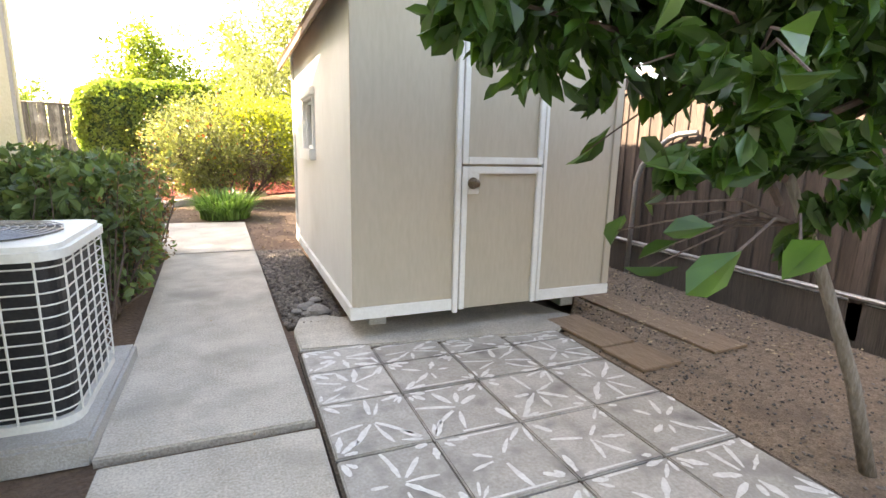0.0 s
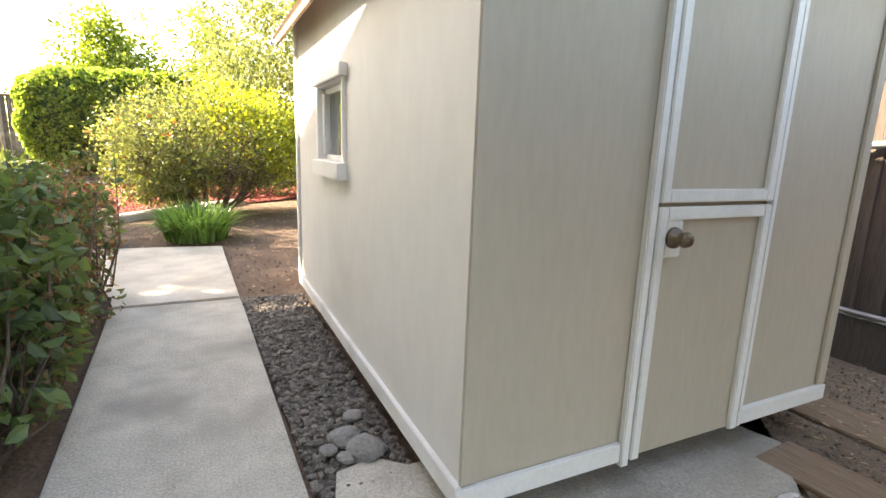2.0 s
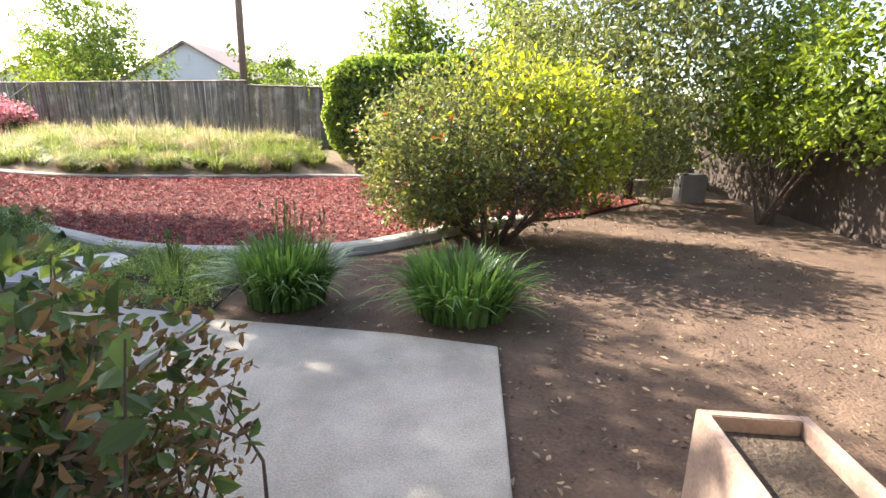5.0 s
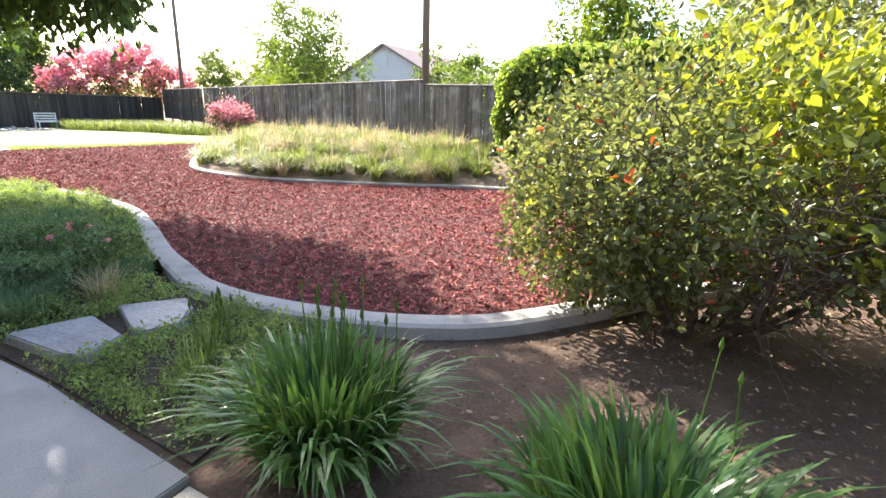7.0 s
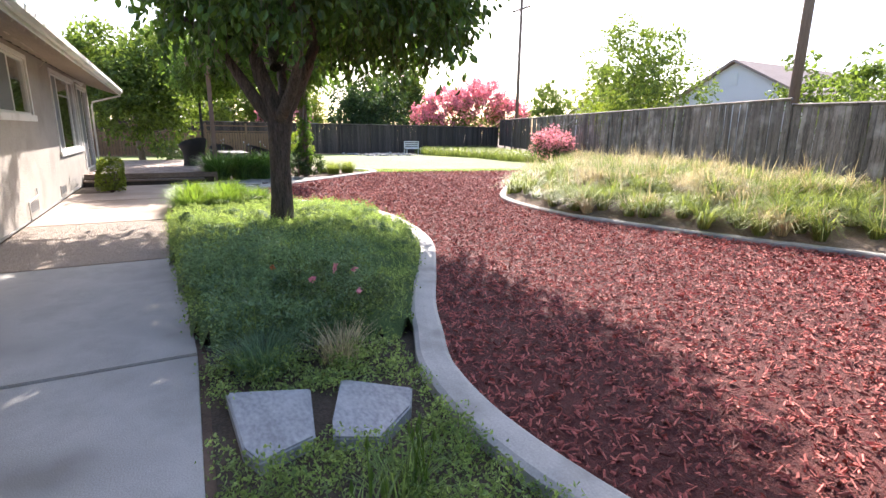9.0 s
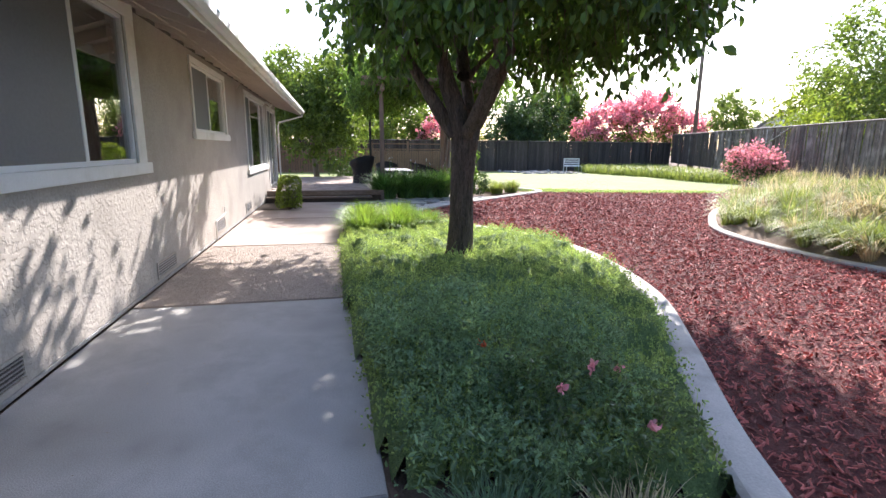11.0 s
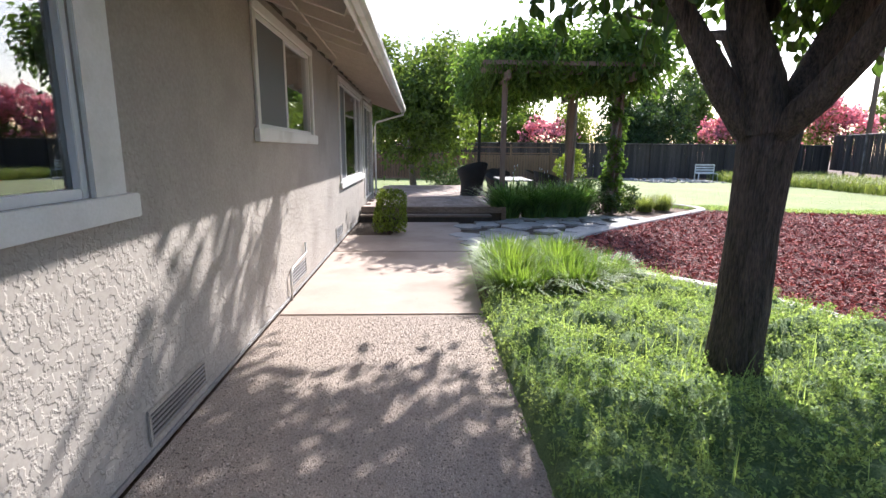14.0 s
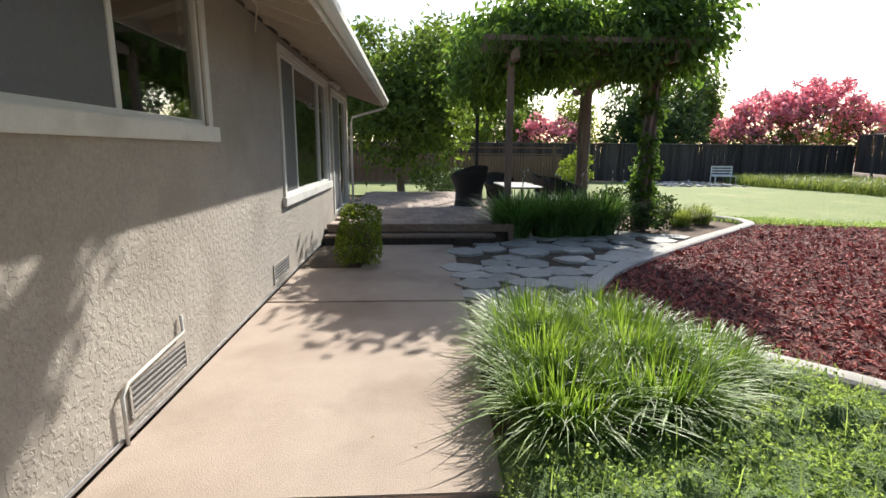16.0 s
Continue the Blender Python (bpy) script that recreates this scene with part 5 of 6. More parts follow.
def left_hedge():
    h = empty("hedge", (-1.2, 5.2, 0), "dense dark green hedge with dry brown leaves", "hedge")
    p, nr = block_points((-1.75, 3.75, 0.04), (-0.66, 6.35, 1.04), 17500, 0.3, depth=0.36)
    dry = rng.random(len(p)) < np.clip((p[:, 1] - 3.9) * 0.3 + (p[:, 0] + 0.95) * 1.4, 0.08, 0.78)
    big = ~dry & (p[:, 1] < 4.75)
    v, f = leaf_mesh(p[~dry & ~big], 0.066, 0.58, 0.4, nr[~dry & ~big])
    raw("leaves", v, f, leaf_hedge, h)
    v, f = leaf_mesh(p[big], 0.092, 0.62, 0.35, nr[big])
    raw("broad_leaves", v, f, leaf_hedge, h, "broad glossy blue-green leaves")
    v, f = leaf_mesh(p[dry], 0.04, 0.5, 0.35, nr[dry])
    raw("dry_leaves", v, f, leaf_hedge_brown, h, "dry brown leaves")
    b = bmesh.new()
    for k in range(420):
        q = p[rng.integers(len(p))]
        s = Vector((min(max(q[0] + random.gauss(0, 0.12), -1.6), -0.8), q[1] + random.gauss(0, 0.2), 0.0))
        e = Vector(q) + Vector((random.gauss(0, 0.03), random.gauss(0, 0.03), random.uniform(0, 0.11)))
        tube(b, [s, s.lerp(e, 0.5) + Vector((random.gauss(0, 0.05), random.gauss(0, 0.05), 0)), e], [0.009, 0.006, 0.002], 5, False)
    part("twig_growth", b, twig, h, "thin brown twigs")


def round_bush():
    cx, cy = 0.05, 11.3
    h = empty("round_bush", (cx, cy, 0), "large rounded bush, yellow-green where sunlit, bare twigs inside", "bush")
    lobes = [((cx, cy, 1.2), (1.5, 1.35, 0.92)), ((cx - 0.65, cy - 0.1, 1.05), (0.9, 0.95, 0.85)), ((cx + 0.7, cy + 0.1, 1.3), (0.95, 1.0, 0.8)), ((cx - 0.75, cy - 0.15, 0.7), (0.8, 0.8, 0.55))]
    p, nr = cloud(lobes, 27000, 0.32, 0.12)
    keep = p[:, 2] > 0.14
    p, nr = p[keep], nr[keep]
    # Yellow leaves towards the upper right put the sunlit side into the leaf colour.
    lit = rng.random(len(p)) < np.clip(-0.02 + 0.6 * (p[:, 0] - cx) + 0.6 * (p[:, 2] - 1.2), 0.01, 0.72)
    red = rng.random(len(p)) < 0.015
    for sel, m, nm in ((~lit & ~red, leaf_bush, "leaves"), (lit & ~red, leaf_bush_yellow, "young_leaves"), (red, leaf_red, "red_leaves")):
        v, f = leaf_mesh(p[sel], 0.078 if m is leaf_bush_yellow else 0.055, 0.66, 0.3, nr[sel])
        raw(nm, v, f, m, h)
    b = bmesh.new()
    for k in range(26):
        a = random.uniform(0, 6.28)
        s = Vector((cx + 0.22 * math.cos(a), cy + 0.22 * math.sin(a), -0.04))
        e = Vector((cx + 1.2 * math.cos(a), cy + 1.1 * math.sin(a), random.uniform(0.9, 1.8)))
        m = s.lerp(e, 0.45) + Vector((random.gauss(0, 0.1), random.gauss(0, 0.1), -0.12))
        tube(b, [s, m, e], [0.026, 0.017, 0.004], 6, False)
        for q in range(34):
            t = m.lerp(e, random.random())
            tube(b, [t, t + Vector((random.gauss(0, 0.24), random.gauss(0, 0.24), random.gauss(0.05, 0.2)))], [0.006, 0.002], 4, False)
    part("twig_growth", b, twig, h, "tangled bare brown branches")


def tall_hedge():
    h = empty("tall_hedge", (-1.4, 18.5, 0.3), "tall clipped ivy hedge with a flat sunlit top", "hedge")
    p, nr = block_points((-4.3, 17.55, 0.45), (2.2, 19.1, 2.95), 30000, 0.14, depth=0.1)
    v, f = leaf_mesh(p, 0.10, 0.8, 0.3, nr)
    raw("leaves", v, f, leaf_ivy, h)
    b = bmesh.new()
    for x in np.linspace(-3.6, 1.6, 7):
        tube(b, [(x, 18.4, 0.0), (x + 0.1, 18.4, 0.9), (x - 0.1, 18.35, 1.7)], [0.06, 0.05, 0.03], 7)
    part("stems", b, twig, h)
    # Plain box in dark leaf colour paints the shade between the outer leaves.
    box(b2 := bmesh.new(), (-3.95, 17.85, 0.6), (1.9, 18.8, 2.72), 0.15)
    part("inner_growth", b2, leaf_dark, h, "plain dark block for the shade inside the hedge")


def ball_bush():
    c = (-16.85, 7.08)
    h = empty("small_bush", (*c, 0), "small clipped yellow-green bush at the patio's edge", "bush")
    p, nr = block_points((c[0] - 0.32, c[1] - 0.32, 0.06), (c[0] + 0.32, c[1] + 0.32, 0.88), 3800, 0.12, depth=0.4)
    v, f = leaf_mesh(p, 0.045, 0.6, 0.3, nr)
    raw("leaves", v, f, leaf_tree_light, h)
    twigs(h, (c[0], c[1], -0.03), [(c[0] + random.gauss(0, 0.15), c[1] + random.gauss(0, 0.15), 0.5) for _ in range(14)])


left_hedge()
round_bush()
tall_hedge()
ball_bush()
tagged(slab("corner_bed", [(-18.45, 6.24), (-16.64, 6.24), (-16.66, 7.09), (-18.45, 7.17)], -0.09, -0.01, soil_dark), "small soil bed at the house's foot", "soil", kind="structure")


# ---- trees ----
def grow(b, start, way, length, r, depth, tips, spread=0.5, lump=0.15, n=9):
    """A limb and its forks; collects the ends in tips."""
    p = Vector(start)
    d = Vector(way).normalized()
    pts, rad = [p.copy()], [r]
    for i in range(4):
        d = (d + Vector((random.gauss(0, 0.12), random.gauss(0, 0.12), random.gauss(0.03, 0.08)))).normalized()
        p = p + d * length / 4
        pts.append(p.copy())
        rad.append(r * (1 - 0.42 * (i + 1) / 4))
    tube(b, pts, rad, n, depth == 0, lump)
    if depth == 0:
        tips.append(p.copy())
        return
    for k in range(2 if depth > 1 else 3):
        w = (d + Vector((random.gauss(0, spread), random.gauss(0, spread), random.gauss(0.05, spread * 0.5)))).normalized()
        grow(b, p, w, length * random.uniform(0.65, 0.85), rad[-1] * 0.75, depth - 1, tips, spread, lump, max(5, n - 2))


def shade_tree():
    """The mulberry in the bed: one trunk, four heavy limbs, hanging leaves."""
    bx, by = -10.3, 10.16
    t = empty("shade_tree", (bx, by, 0), "mature mulberry tree with dark furrowed trunk and hanging leaves", "tree")
    b = bmesh.new()
    pts = [(bx - 0.02, by, -0.05), (bx, by, 0.12), (bx + 0.01, by, 0.5), (bx - 0.02, by + 0.02, 1.1), (bx - 0.03, by + 0.03, 1.6), (bx - 0.02, by + 0.05, 2.0)]
    tube(b, pts, [0.23, 0.19, 0.172, 0.166, 0.185, 0.225], 18, True, 0.25)
    part("trunk", b, bark, t, "dark furrowed trunk", True)
    tips = []
    for w, r, ln in (((-0.15, -0.8, 0.95), 0.115, 1.3), ((0.22, -0.12, 1.0), 0.155, 1.4), ((0.1, 0.62, 0.95), 0.15, 1.4), ((-0.7, 0.25, 0.9), 0.13, 1.4), ((0.75, 0.35, 0.75), 0.11, 1.3)):
        lb = bmesh.new()
        grow(lb, (bx + w[0] * 0.12, by + w[1] * 0.12, 1.82), w, ln, r, 2, tips, 0.45, 0.2, 10)
        part("limb", lb, bark, t, smooth=True)
    # Limb added out of view, only to carry the shade-casting lobes over the patio.
    lb = bmesh.new()
    tube(lb, [(bx - 0.3, by + 0.1, 2.7), (-12.0, 10.4, 4.4), (-14.0, 10.4, 5.2), (-16.0, 9.6, 5.5), (-17.9, 9.3, 5.7)], [0.11, 0.09, 0.07, 0.045, 0.015], 9, False, 0.15)
    part("limb", lb, bark, t, "unseen limb added to carry shade-casting leaf lobes", True)
    cx, cy = -10.8, 10.95
    # Lobes after the first in this list are unseen, added to cast shade.
    lobes = [((cx, cy + 0.2, 4.9), (2.4, 2.4, 1.3)), ((-9.6, 12.1, 6.5), (2.6, 2.5, 1.25)), ((-9.0, 13.1, 5.2), (1.5, 1.2, 0.8)), ((-8.0, 10.9, 6.5), (1.5, 1.4, 0.9)), ((-15.1, 10.5, 5.2), (1.3, 1.2, 0.6)), ((-16.0, 9.4, 5.5), (0.95, 0.85, 0.4)), ((-13.8, 10.6, 5.2), (1.2, 1.2, 0.7)), ((-17.4, 9.35, 5.75), (0.6, 0.55, 0.22)), ((-11.2, 13.6, 5.3), (1.4, 1.1, 0.8)), ((-9.8, 13.7, 5.0), (1.3, 1.0, 0.8))]
    for a in np.arange(0, 6.28, 0.63):
        back = math.cos(a) < 0 and math.sin(a) < 0.35
        q = 0.8 if back else 1.0
        lobes.append(((cx + 2.4 * q * math.cos(a), cy + 2.0 * q * math.sin(a), 3.8 + (0.45 if back else 0.1 * math.sin(3 * a))), (1.05, 1.0, 0.75)))
    p, nr = cloud(lobes, 38000, 0.65, 0.25)
    v, f = leaf_mesh(p, 0.15, 0.66, 0.35, nr, 0.9)
    raw("crown", v, f, leaf_mulberry, t, "crown of large drooping green leaves, with unseen lobes added for shade")
    # hanging outer shoots
    q = []
    sb = bmesh.new()
    for k in range(170):
        a = random.uniform(0, 6.28)
        rr = random.uniform(1.2, 2.75)
        x, y, z = cx + rr * math.cos(a), cy + rr * math.sin(a), random.uniform(3.1, 3.7)
        if x < cx - 0.8 and y < cy + 0.6:
            z += 0.6
        ln = random.uniform(0.3, 0.8)
        e = Vector((x + 0.15 * math.cos(a), y + 0.15 * math.sin(a), z - ln))
        tube(sb, [(x, y, z + 0.3), (x + 0.1 * math.cos(a), y + 0.1 * math.sin(a), z - ln * 0.4), e], [0.006, 0.005, 0.002], 4, False)
        for i in range(11):
            s = i / 10
            q.append((x + 0.15 * s * math.cos(a) + random.gauss(0, 0.06), y + 0.15 * s * math.sin(a) + random.gauss(0, 0.06), z - ln * s))
    part("shoot_growth", sb, twig, t)["kind"] = "stuff"
    v, f = leaf_mesh(np.array(q), 0.14, 0.64, 0.35, None, 1.4)
    raw("hanging_leaves", v, f, leaf_mulberry, t)


def lemon_tree():
    t = empty("lemon_tree", (2.2, 0.95, -0.02), "young citrus tree with slim trunk and glossy leaves", "tree")
    b = bmesh.new()
    tube(b, [(2.22, 0.95, -0.04), (2.1, 1.0, 0.35), (1.98, 1.1, 0.75), (1.86, 1.2, 1.1), (1.8, 1.22, 1.5)], [0.03, 0.026, 0.023, 0.02, 0.018], 10, True, 0.15)
    part("trunk", b, bark_grey, t, "slim grey-green trunk", True)
    b = bmesh.new()
    for e in ((1.0, 1.15, 1.75), (0.6, 1.3, 1.6), (2.3, 1.6, 1.8), (2.6, 0.7, 1.6), (1.4, 0.8, 2.0), (1.9, 1.5, 2.2), (2.4, 1.2, 1.4), (2.0, 0.8, 1.35)):
        s = Vector((1.82, 1.2, random.uniform(1.0, 1.45)))
        e = Vector(e)
        tube(b, [s, s.lerp(e, 0.5) + Vector((0, 0, 0.08)), e], [0.016, 0.011, 0.004], 6, False)
    part("twig_growth", b, twig, t)
    lobes = [((0.78, 1.28, 1.62), (0.36, 0.3, 0.26)), ((1.15, 1.3, 1.6), (0.45, 0.4, 0.32)), ((1.02, 0.78, 1.22), (0.16, 0.14, 0.26)), ((1.45, 0.86, 1.15), (0.2, 0.2, 0.28)), ((1.6, 1.15, 1.7), (0.5, 0.4, 0.35)), ((1.75, 1.3, 1.95), (0.85, 0.6, 0.5)), ((2.3, 1.1, 1.75), (0.6, 0.55, 0.5)), ((1.15, 1.55, 1.78), (0.34, 0.4, 0.3)), ((1.25, 0.95, 1.75), (0.36, 0.3, 0.28)), ((2.1, 1.5, 1.55), (0.5, 0.4, 0.35)), ((2.15, 0.85, 1.25), (0.4, 0.3, 0.3))]
    p, nr = cloud(lobes, 9800, 0.8, 0.09)
    v, f = leaf_mesh(p, 0.105, 0.45, 0.35, nr, 0.5)
    raw("crown", v, f, leaf_lemon, t, "glossy dark green pointed leaves")
    near = np.array([(0.62, 0.62, 1.43), (0.86, 0.95, 1.38), (0.95, 0.82, 1.02), (0.9, 0.9, 1.07), (0.95, 1.05, 0.98), (1.05, 1.0, 0.93), (0.98, 0.95, 0.9), (1.2, 1.5, 1.2), (1.15, 1.5, 1.17), (0.633, 0.43, 1.335), (0.70, 0.42, 1.05), (0.64, 0.5, 1.02), (0.72, 0.46, 1.3)])
    v, f = leaf_mesh(near, 0.13, 0.48, 0.2, np.tile([-0.8, 0.2, -0.5], (len(near), 1)), 0.2)
    raw("low_leaves", v, f, leaf_lemon, t)
    b = bmesh.new()
    for q in near:
        e = Vector(q)
        s = Vector((1.6, 1.2, 1.5)) if q[2] > 1.15 else Vector((1.85, 1.15, 0.95))
        tube(b, [s, s.lerp(e, 0.5) + Vector((0, 0, 0.05)), e], [0.006, 0.004, 0.002], 5, False)
    part("low_growth", b, twig, t)


def simple_tree(name, at, height, crown_r, material, label, count=5000, leaf=0.14, trunk_r=0.12, base_z=-0.05, lobes=6, crown_low=0.45, aspect=0.5, column=False, barkm=None):
    """A tree with forked trunk and a crown of uneven lobes."""
    t = empty(name, (at[0], at[1], base_z), label, "tree")
    b = bmesh.new()
    tips = []
    grow(b, (at[0], at[1], base_z), (random.gauss(0, 0.1), random.gauss(0, 0.1), 1), height * crown_low * 0.95, trunk_r, 2, tips, 0.5, 0.12, 9)
    part("trunk", b, barkm or bark_grey, t, smooth=True)
    ls = []
    for k in range(lobes):
        a = k * 2.4 + random.random()
        q = crown_r * random.uniform(0.25, 0.62) * (0.5 if column else 1)
        z = base_z + height * (crown_low + (1 - crown_low) * (0.15 + 0.7 * (k + 0.5) / lobes))
        rr = crown_r * random.uniform(0.45, 0.7) * (1.15 - 0.5 * (k / lobes))
        ls.append(((at[0] + q * math.cos(a), at[1] + q * math.sin(a), z), (rr, rr, rr * (1.2 if column else 0.75))))
    foliage(t, ls, count, leaf, material, aspect, 0.6, 0.2, "crown", 0.25)
    return t


shade_tree()
lemon_tree()

# ---- grassy mound and back fence ----


def fence_y(x):
    return 21.5 + 0.417 * (-8 - x) if x < 0 else 18.16 - 0.05 * x


MOUND = [tuple(p) for p in OUTER[3:]] + [(-19.5, 24.6), (-21.5, 26.6)] + [(x, fence_y(x) - 0.05) for x in (-18, -14, -10, -6, -3, 2.5)]


def mound_z(x, y):
    d = min(np.hypot(OUTER[:, 0] - x, OUTER[:, 1] - y))
    return 0.02 + 0.55 * (1 - math.exp(-d / 1.6)) + 0.05 * noise.noise(Vector((x, y, 0)))


def mound():
    g = np.arange(-23, 4, 0.4)
    h = np.arange(15, 28.5, 0.4)
    gx, gy = np.meshgrid(g, h)
    pts = np.stack([gx.ravel(), gy.ravel()], 1)
    ok = inside(MOUND, pts)
    z = np.array([mound_z(x, y) if k else -0.06 for (x, y), k in zip(pts, ok)])
    w = len(g)
    f = []
    for j in range(len(h) - 1):
        for i in range(w - 1):
            q = (j * w + i, j * w + i + 1, (j + 1) * w + i + 1, (j + 1) * w + i)
            if sum(ok[k] for k in q) >= 2:
                f.append(q)
    tagged(raw("mound", np.c_[pts, z], f, gravel_brown, smooth=True), "low earth mound under long grass", "mound", kind="structure")
    t = []
    for q in scatter(MOUND, 9000):
        if all((q[0] - w[0]) ** 2 + (q[1] - w[1]) ** 2 > 0.06 for w in t):
            t.append(q)
    t = np.array(t)
    d = np.array([min(np.hypot(OUTER[:, 0] - x, OUTER[:, 1] - y)) for x, y in t])
    keep = (d > 0.2) & ((t[:, 0] < -4.9) | (rng.random(len(t)) < 0.25))
    t, d = t[keep], d[keep]
    tone = np.array([noise.noise(Vector((x * 0.9, y * 0.9, 3))) for x, y in t])
    wind = np.array([4 * noise.noise(Vector((x * 0.5, y * 0.5, 9))) for x, y in t]) - 1.6
    size = np.clip(rng.uniform(0.5, 0.8, len(t)) * (1 + 0.7 * tone), 0.36, 1.0)
    straw = rng.random(len(t)) < np.clip(0.2 + 0.8 * tone + 0.06 * (d - 1.5), 0.02, 0.6)
    tz = np.array([mound_z(x, y) for x, y in t])
    for sel, m, nm, lb in ((~straw, leaf_fescue, "meadow_grass", "long soft yellow-green grass in arching tussocks"), (straw, straw_blade, "straw_grass", "pale straw-coloured seeding grass on the mound")):
        k = np.repeat(np.nonzero(sel)[0], 110)
        n = len(k)
        r = 0.09 * np.sqrt(rng.random(n))
        a = rng.uniform(0, 2 * np.pi, n)
        base = np.c_[t[k, 0] + r * np.cos(a), t[k, 1] + r * np.sin(a), tz[k] - 0.02]
        dirs = np.stack([np.cos(a) + 0.6 * np.cos(wind[k]), np.sin(a) + 0.6 * np.sin(wind[k]), np.zeros(n)], 1)
        v, f = blade_mesh(base, size[k] * rng.uniform(0.6, 1.05, n), rng.uniform(0.35, 1.2, n), 0.012, 3, 1.9, unit(dirs))
        tagged(raw(nm, v, f, m), lb, "grass", kind="stuff")
    stalks = np.repeat(np.nonzero(rng.random(len(t)) < 0.25)[0], 4)
    v, f = blade_mesh(np.c_[t[stalks] + rng.normal(0, 0.08, (len(stalks), 2)), tz[stalks]], rng.uniform(0.6, 1.0, len(stalks)), rng.uniform(0.1, 0.5, len(stalks)), 0.012, 3)
    tagged(raw("seed_stalks", v, f, straw_blade), "thin straw-coloured seed stalks above the grass", "grass", kind="stuff")


def board_fence():
    f = empty("back_fence", (-8, 21.5, 0.3), "weathered grey board fence with uneven sunlit boards", "fence")
    me = board_mesh("fence_board", 0.138, 0.02, 2.1, wood_grey)
    ang = math.degrees(math.atan2(-0.417, 1))
    n = 0
    s = 0.0
    v, faces = [], []
    x = -1.0
    lowered = 0.14
    while x > -38.2:
        top = 2.5 + 0.008 * (-8 - x) if x < -8 else 2.5 - lowered - 0.03 * (x + 8)
        m = pose(x, fence_y(x) + (0.012 if n % 2 else 0), top - 2.1 + random.uniform(-0.012, 0.012), random.gauss(0, 0.4), random.gauss(0, 0.35), ang + random.gauss(0, 1.2))
        if x > -29:
            piece("board", me, m, f)
        else:
            k = len(v)
            v += [m @ q.co for q in me.vertices]
            faces += [tuple(k + i for i in p.vertices) for p in me.polygons]
        x -= 0.143 * math.cos(radians(ang))
        n += 1
    raw("far_boarding", np.array([q[:] for q in v]), faces, wood_dark_island, f)["kind"] = "stuff"
    x = -1.0
    while x > -38:
        top = 2.53 + 0.008 * (-8 - x) if x < -8 else 2.5 - lowered - 0.03 * (x + 8) + 0.04
        part("post", box(bmesh.new(), (x - 0.05, fence_y(x) - 0.07, 0.2), (x + 0.05, fence_y(x) + 0.03, top), 0.006), wood_grey, f)
        x -= 2.33
    for x0, x1, t0, t1 in ((-8, -38, 2.515, 2.755), (-1, -8, 2.15, 2.375)):
        b = tube(bmesh.new(), [(x0, fence_y(x0), t0), (x1, fence_y(x1), t1)], [0.045, 0.045], 4)
        part("cap_rail", b, wood_grey, f)
    # plain run that closes the garden on the shed's side
    boxpart("panel", (-1, 19.2, 0.0), (5.2, 19.25, 2.2), wood_grey, f)
    boxpart("panel", (5.1, 7.3, -0.03), (5.15, 19.2, 2.0), wood_brown, f)
    boxpart("panel", (3.8, 7.25, -0.03), (5.1, 7.3, 1.9), wood_brown, f)


def far_fence():
    f = empty("far_fence", (-38, 20, 0), "dark brown board fence at the garden's end", "fence")
    v, faces = [], []
    me = board_mesh("far_board", 0.02, 0.138, 2.1, wood_dark_island)
    y = 0.0
    while y < 33.9:
        m = pose(-38, y, 0.05 + random.uniform(-0.01, 0.01), 0, random.gauss(0, 0.3), random.gauss(0, 1))
        k = len(v)
        v += [m @ q.co for q in me.vertices]
        faces += [tuple(k + i for i in p.vertices) for p in me.polygons]
        y += 0.142
    v = np.array([q[:] for q in v])
    raw("boarding", v, faces, wood_dark_island, f)["kind"] = "stuff"
    y = 0.5
    while y < 33.9:
        boxpart("post", (-37.97, y, 0), (-37.87, y + 0.1, 2.25), wood_dark, f)
        y += 2.4
    boxpart("cap_rail", (-38.06, 0, 2.15), (-37.9, 33.9, 2.19), wood_grey, f, "pale cap rail")
    r = empty("redwood_fence", (-37, 0, 0), "warm brown picket fence beyond the deck", "fence")
    for x in np.arange(-37.8, -22.6, 0.16):
        boxpart("picket", (x, 0.5, 0.0), (x + 0.14, 0.53, 1.9), wood_redfence, r, "", 0)
    boxpart("rail", (-37.8, 0.53, 1.5), (-22.6, 0.58, 1.6), wood_redfence, r)
    q = empty("low_fence", (-36.6, 8, 0), "reddish brown fence with open top rail", "fence")
    for y in np.arange(1.0, 15.8, 0.16):
        boxpart("picket", (-36.6, y, 0.0), (-36.57, y + 0.135, 1.45), wood_redfence, q, "", 0)
    for z in (1.5, 1.85):
        boxpart("rail", (-36.62, 1.0, z), (-36.55, 15.9, z + 0.07), wood_redfence, q)
    for y in np.arange(1.0, 16.0, 2.4):
        boxpart("post", (-36.66, y, 0), (-36.54, y + 0.12, 2.05), wood_redfence, q)


mound()
board_fence()
far_fence()


def second_mound():
    poly = [(-37.4, 25.5), (-34, 25.0), (-29.5, 26.5), (-26, 26.2), (-23.5, 26.9), (-23.5, 27.6), (-30, 30.3), (-37.4, 33)]
    p = scatter(poly, 16000)
    v, f = blade_mesh(np.c_[p, np.full(len(p), 0.0)], rng.uniform(0.4, 0.85, len(p)), rng.uniform(0.3, 1.0, len(p)), 0.03, 3)
    tagged(raw("far_meadow_grass", v, f, leaf_fescue), "long yellow-green grass by the far fence", "grass", kind="stuff")


second_mound()


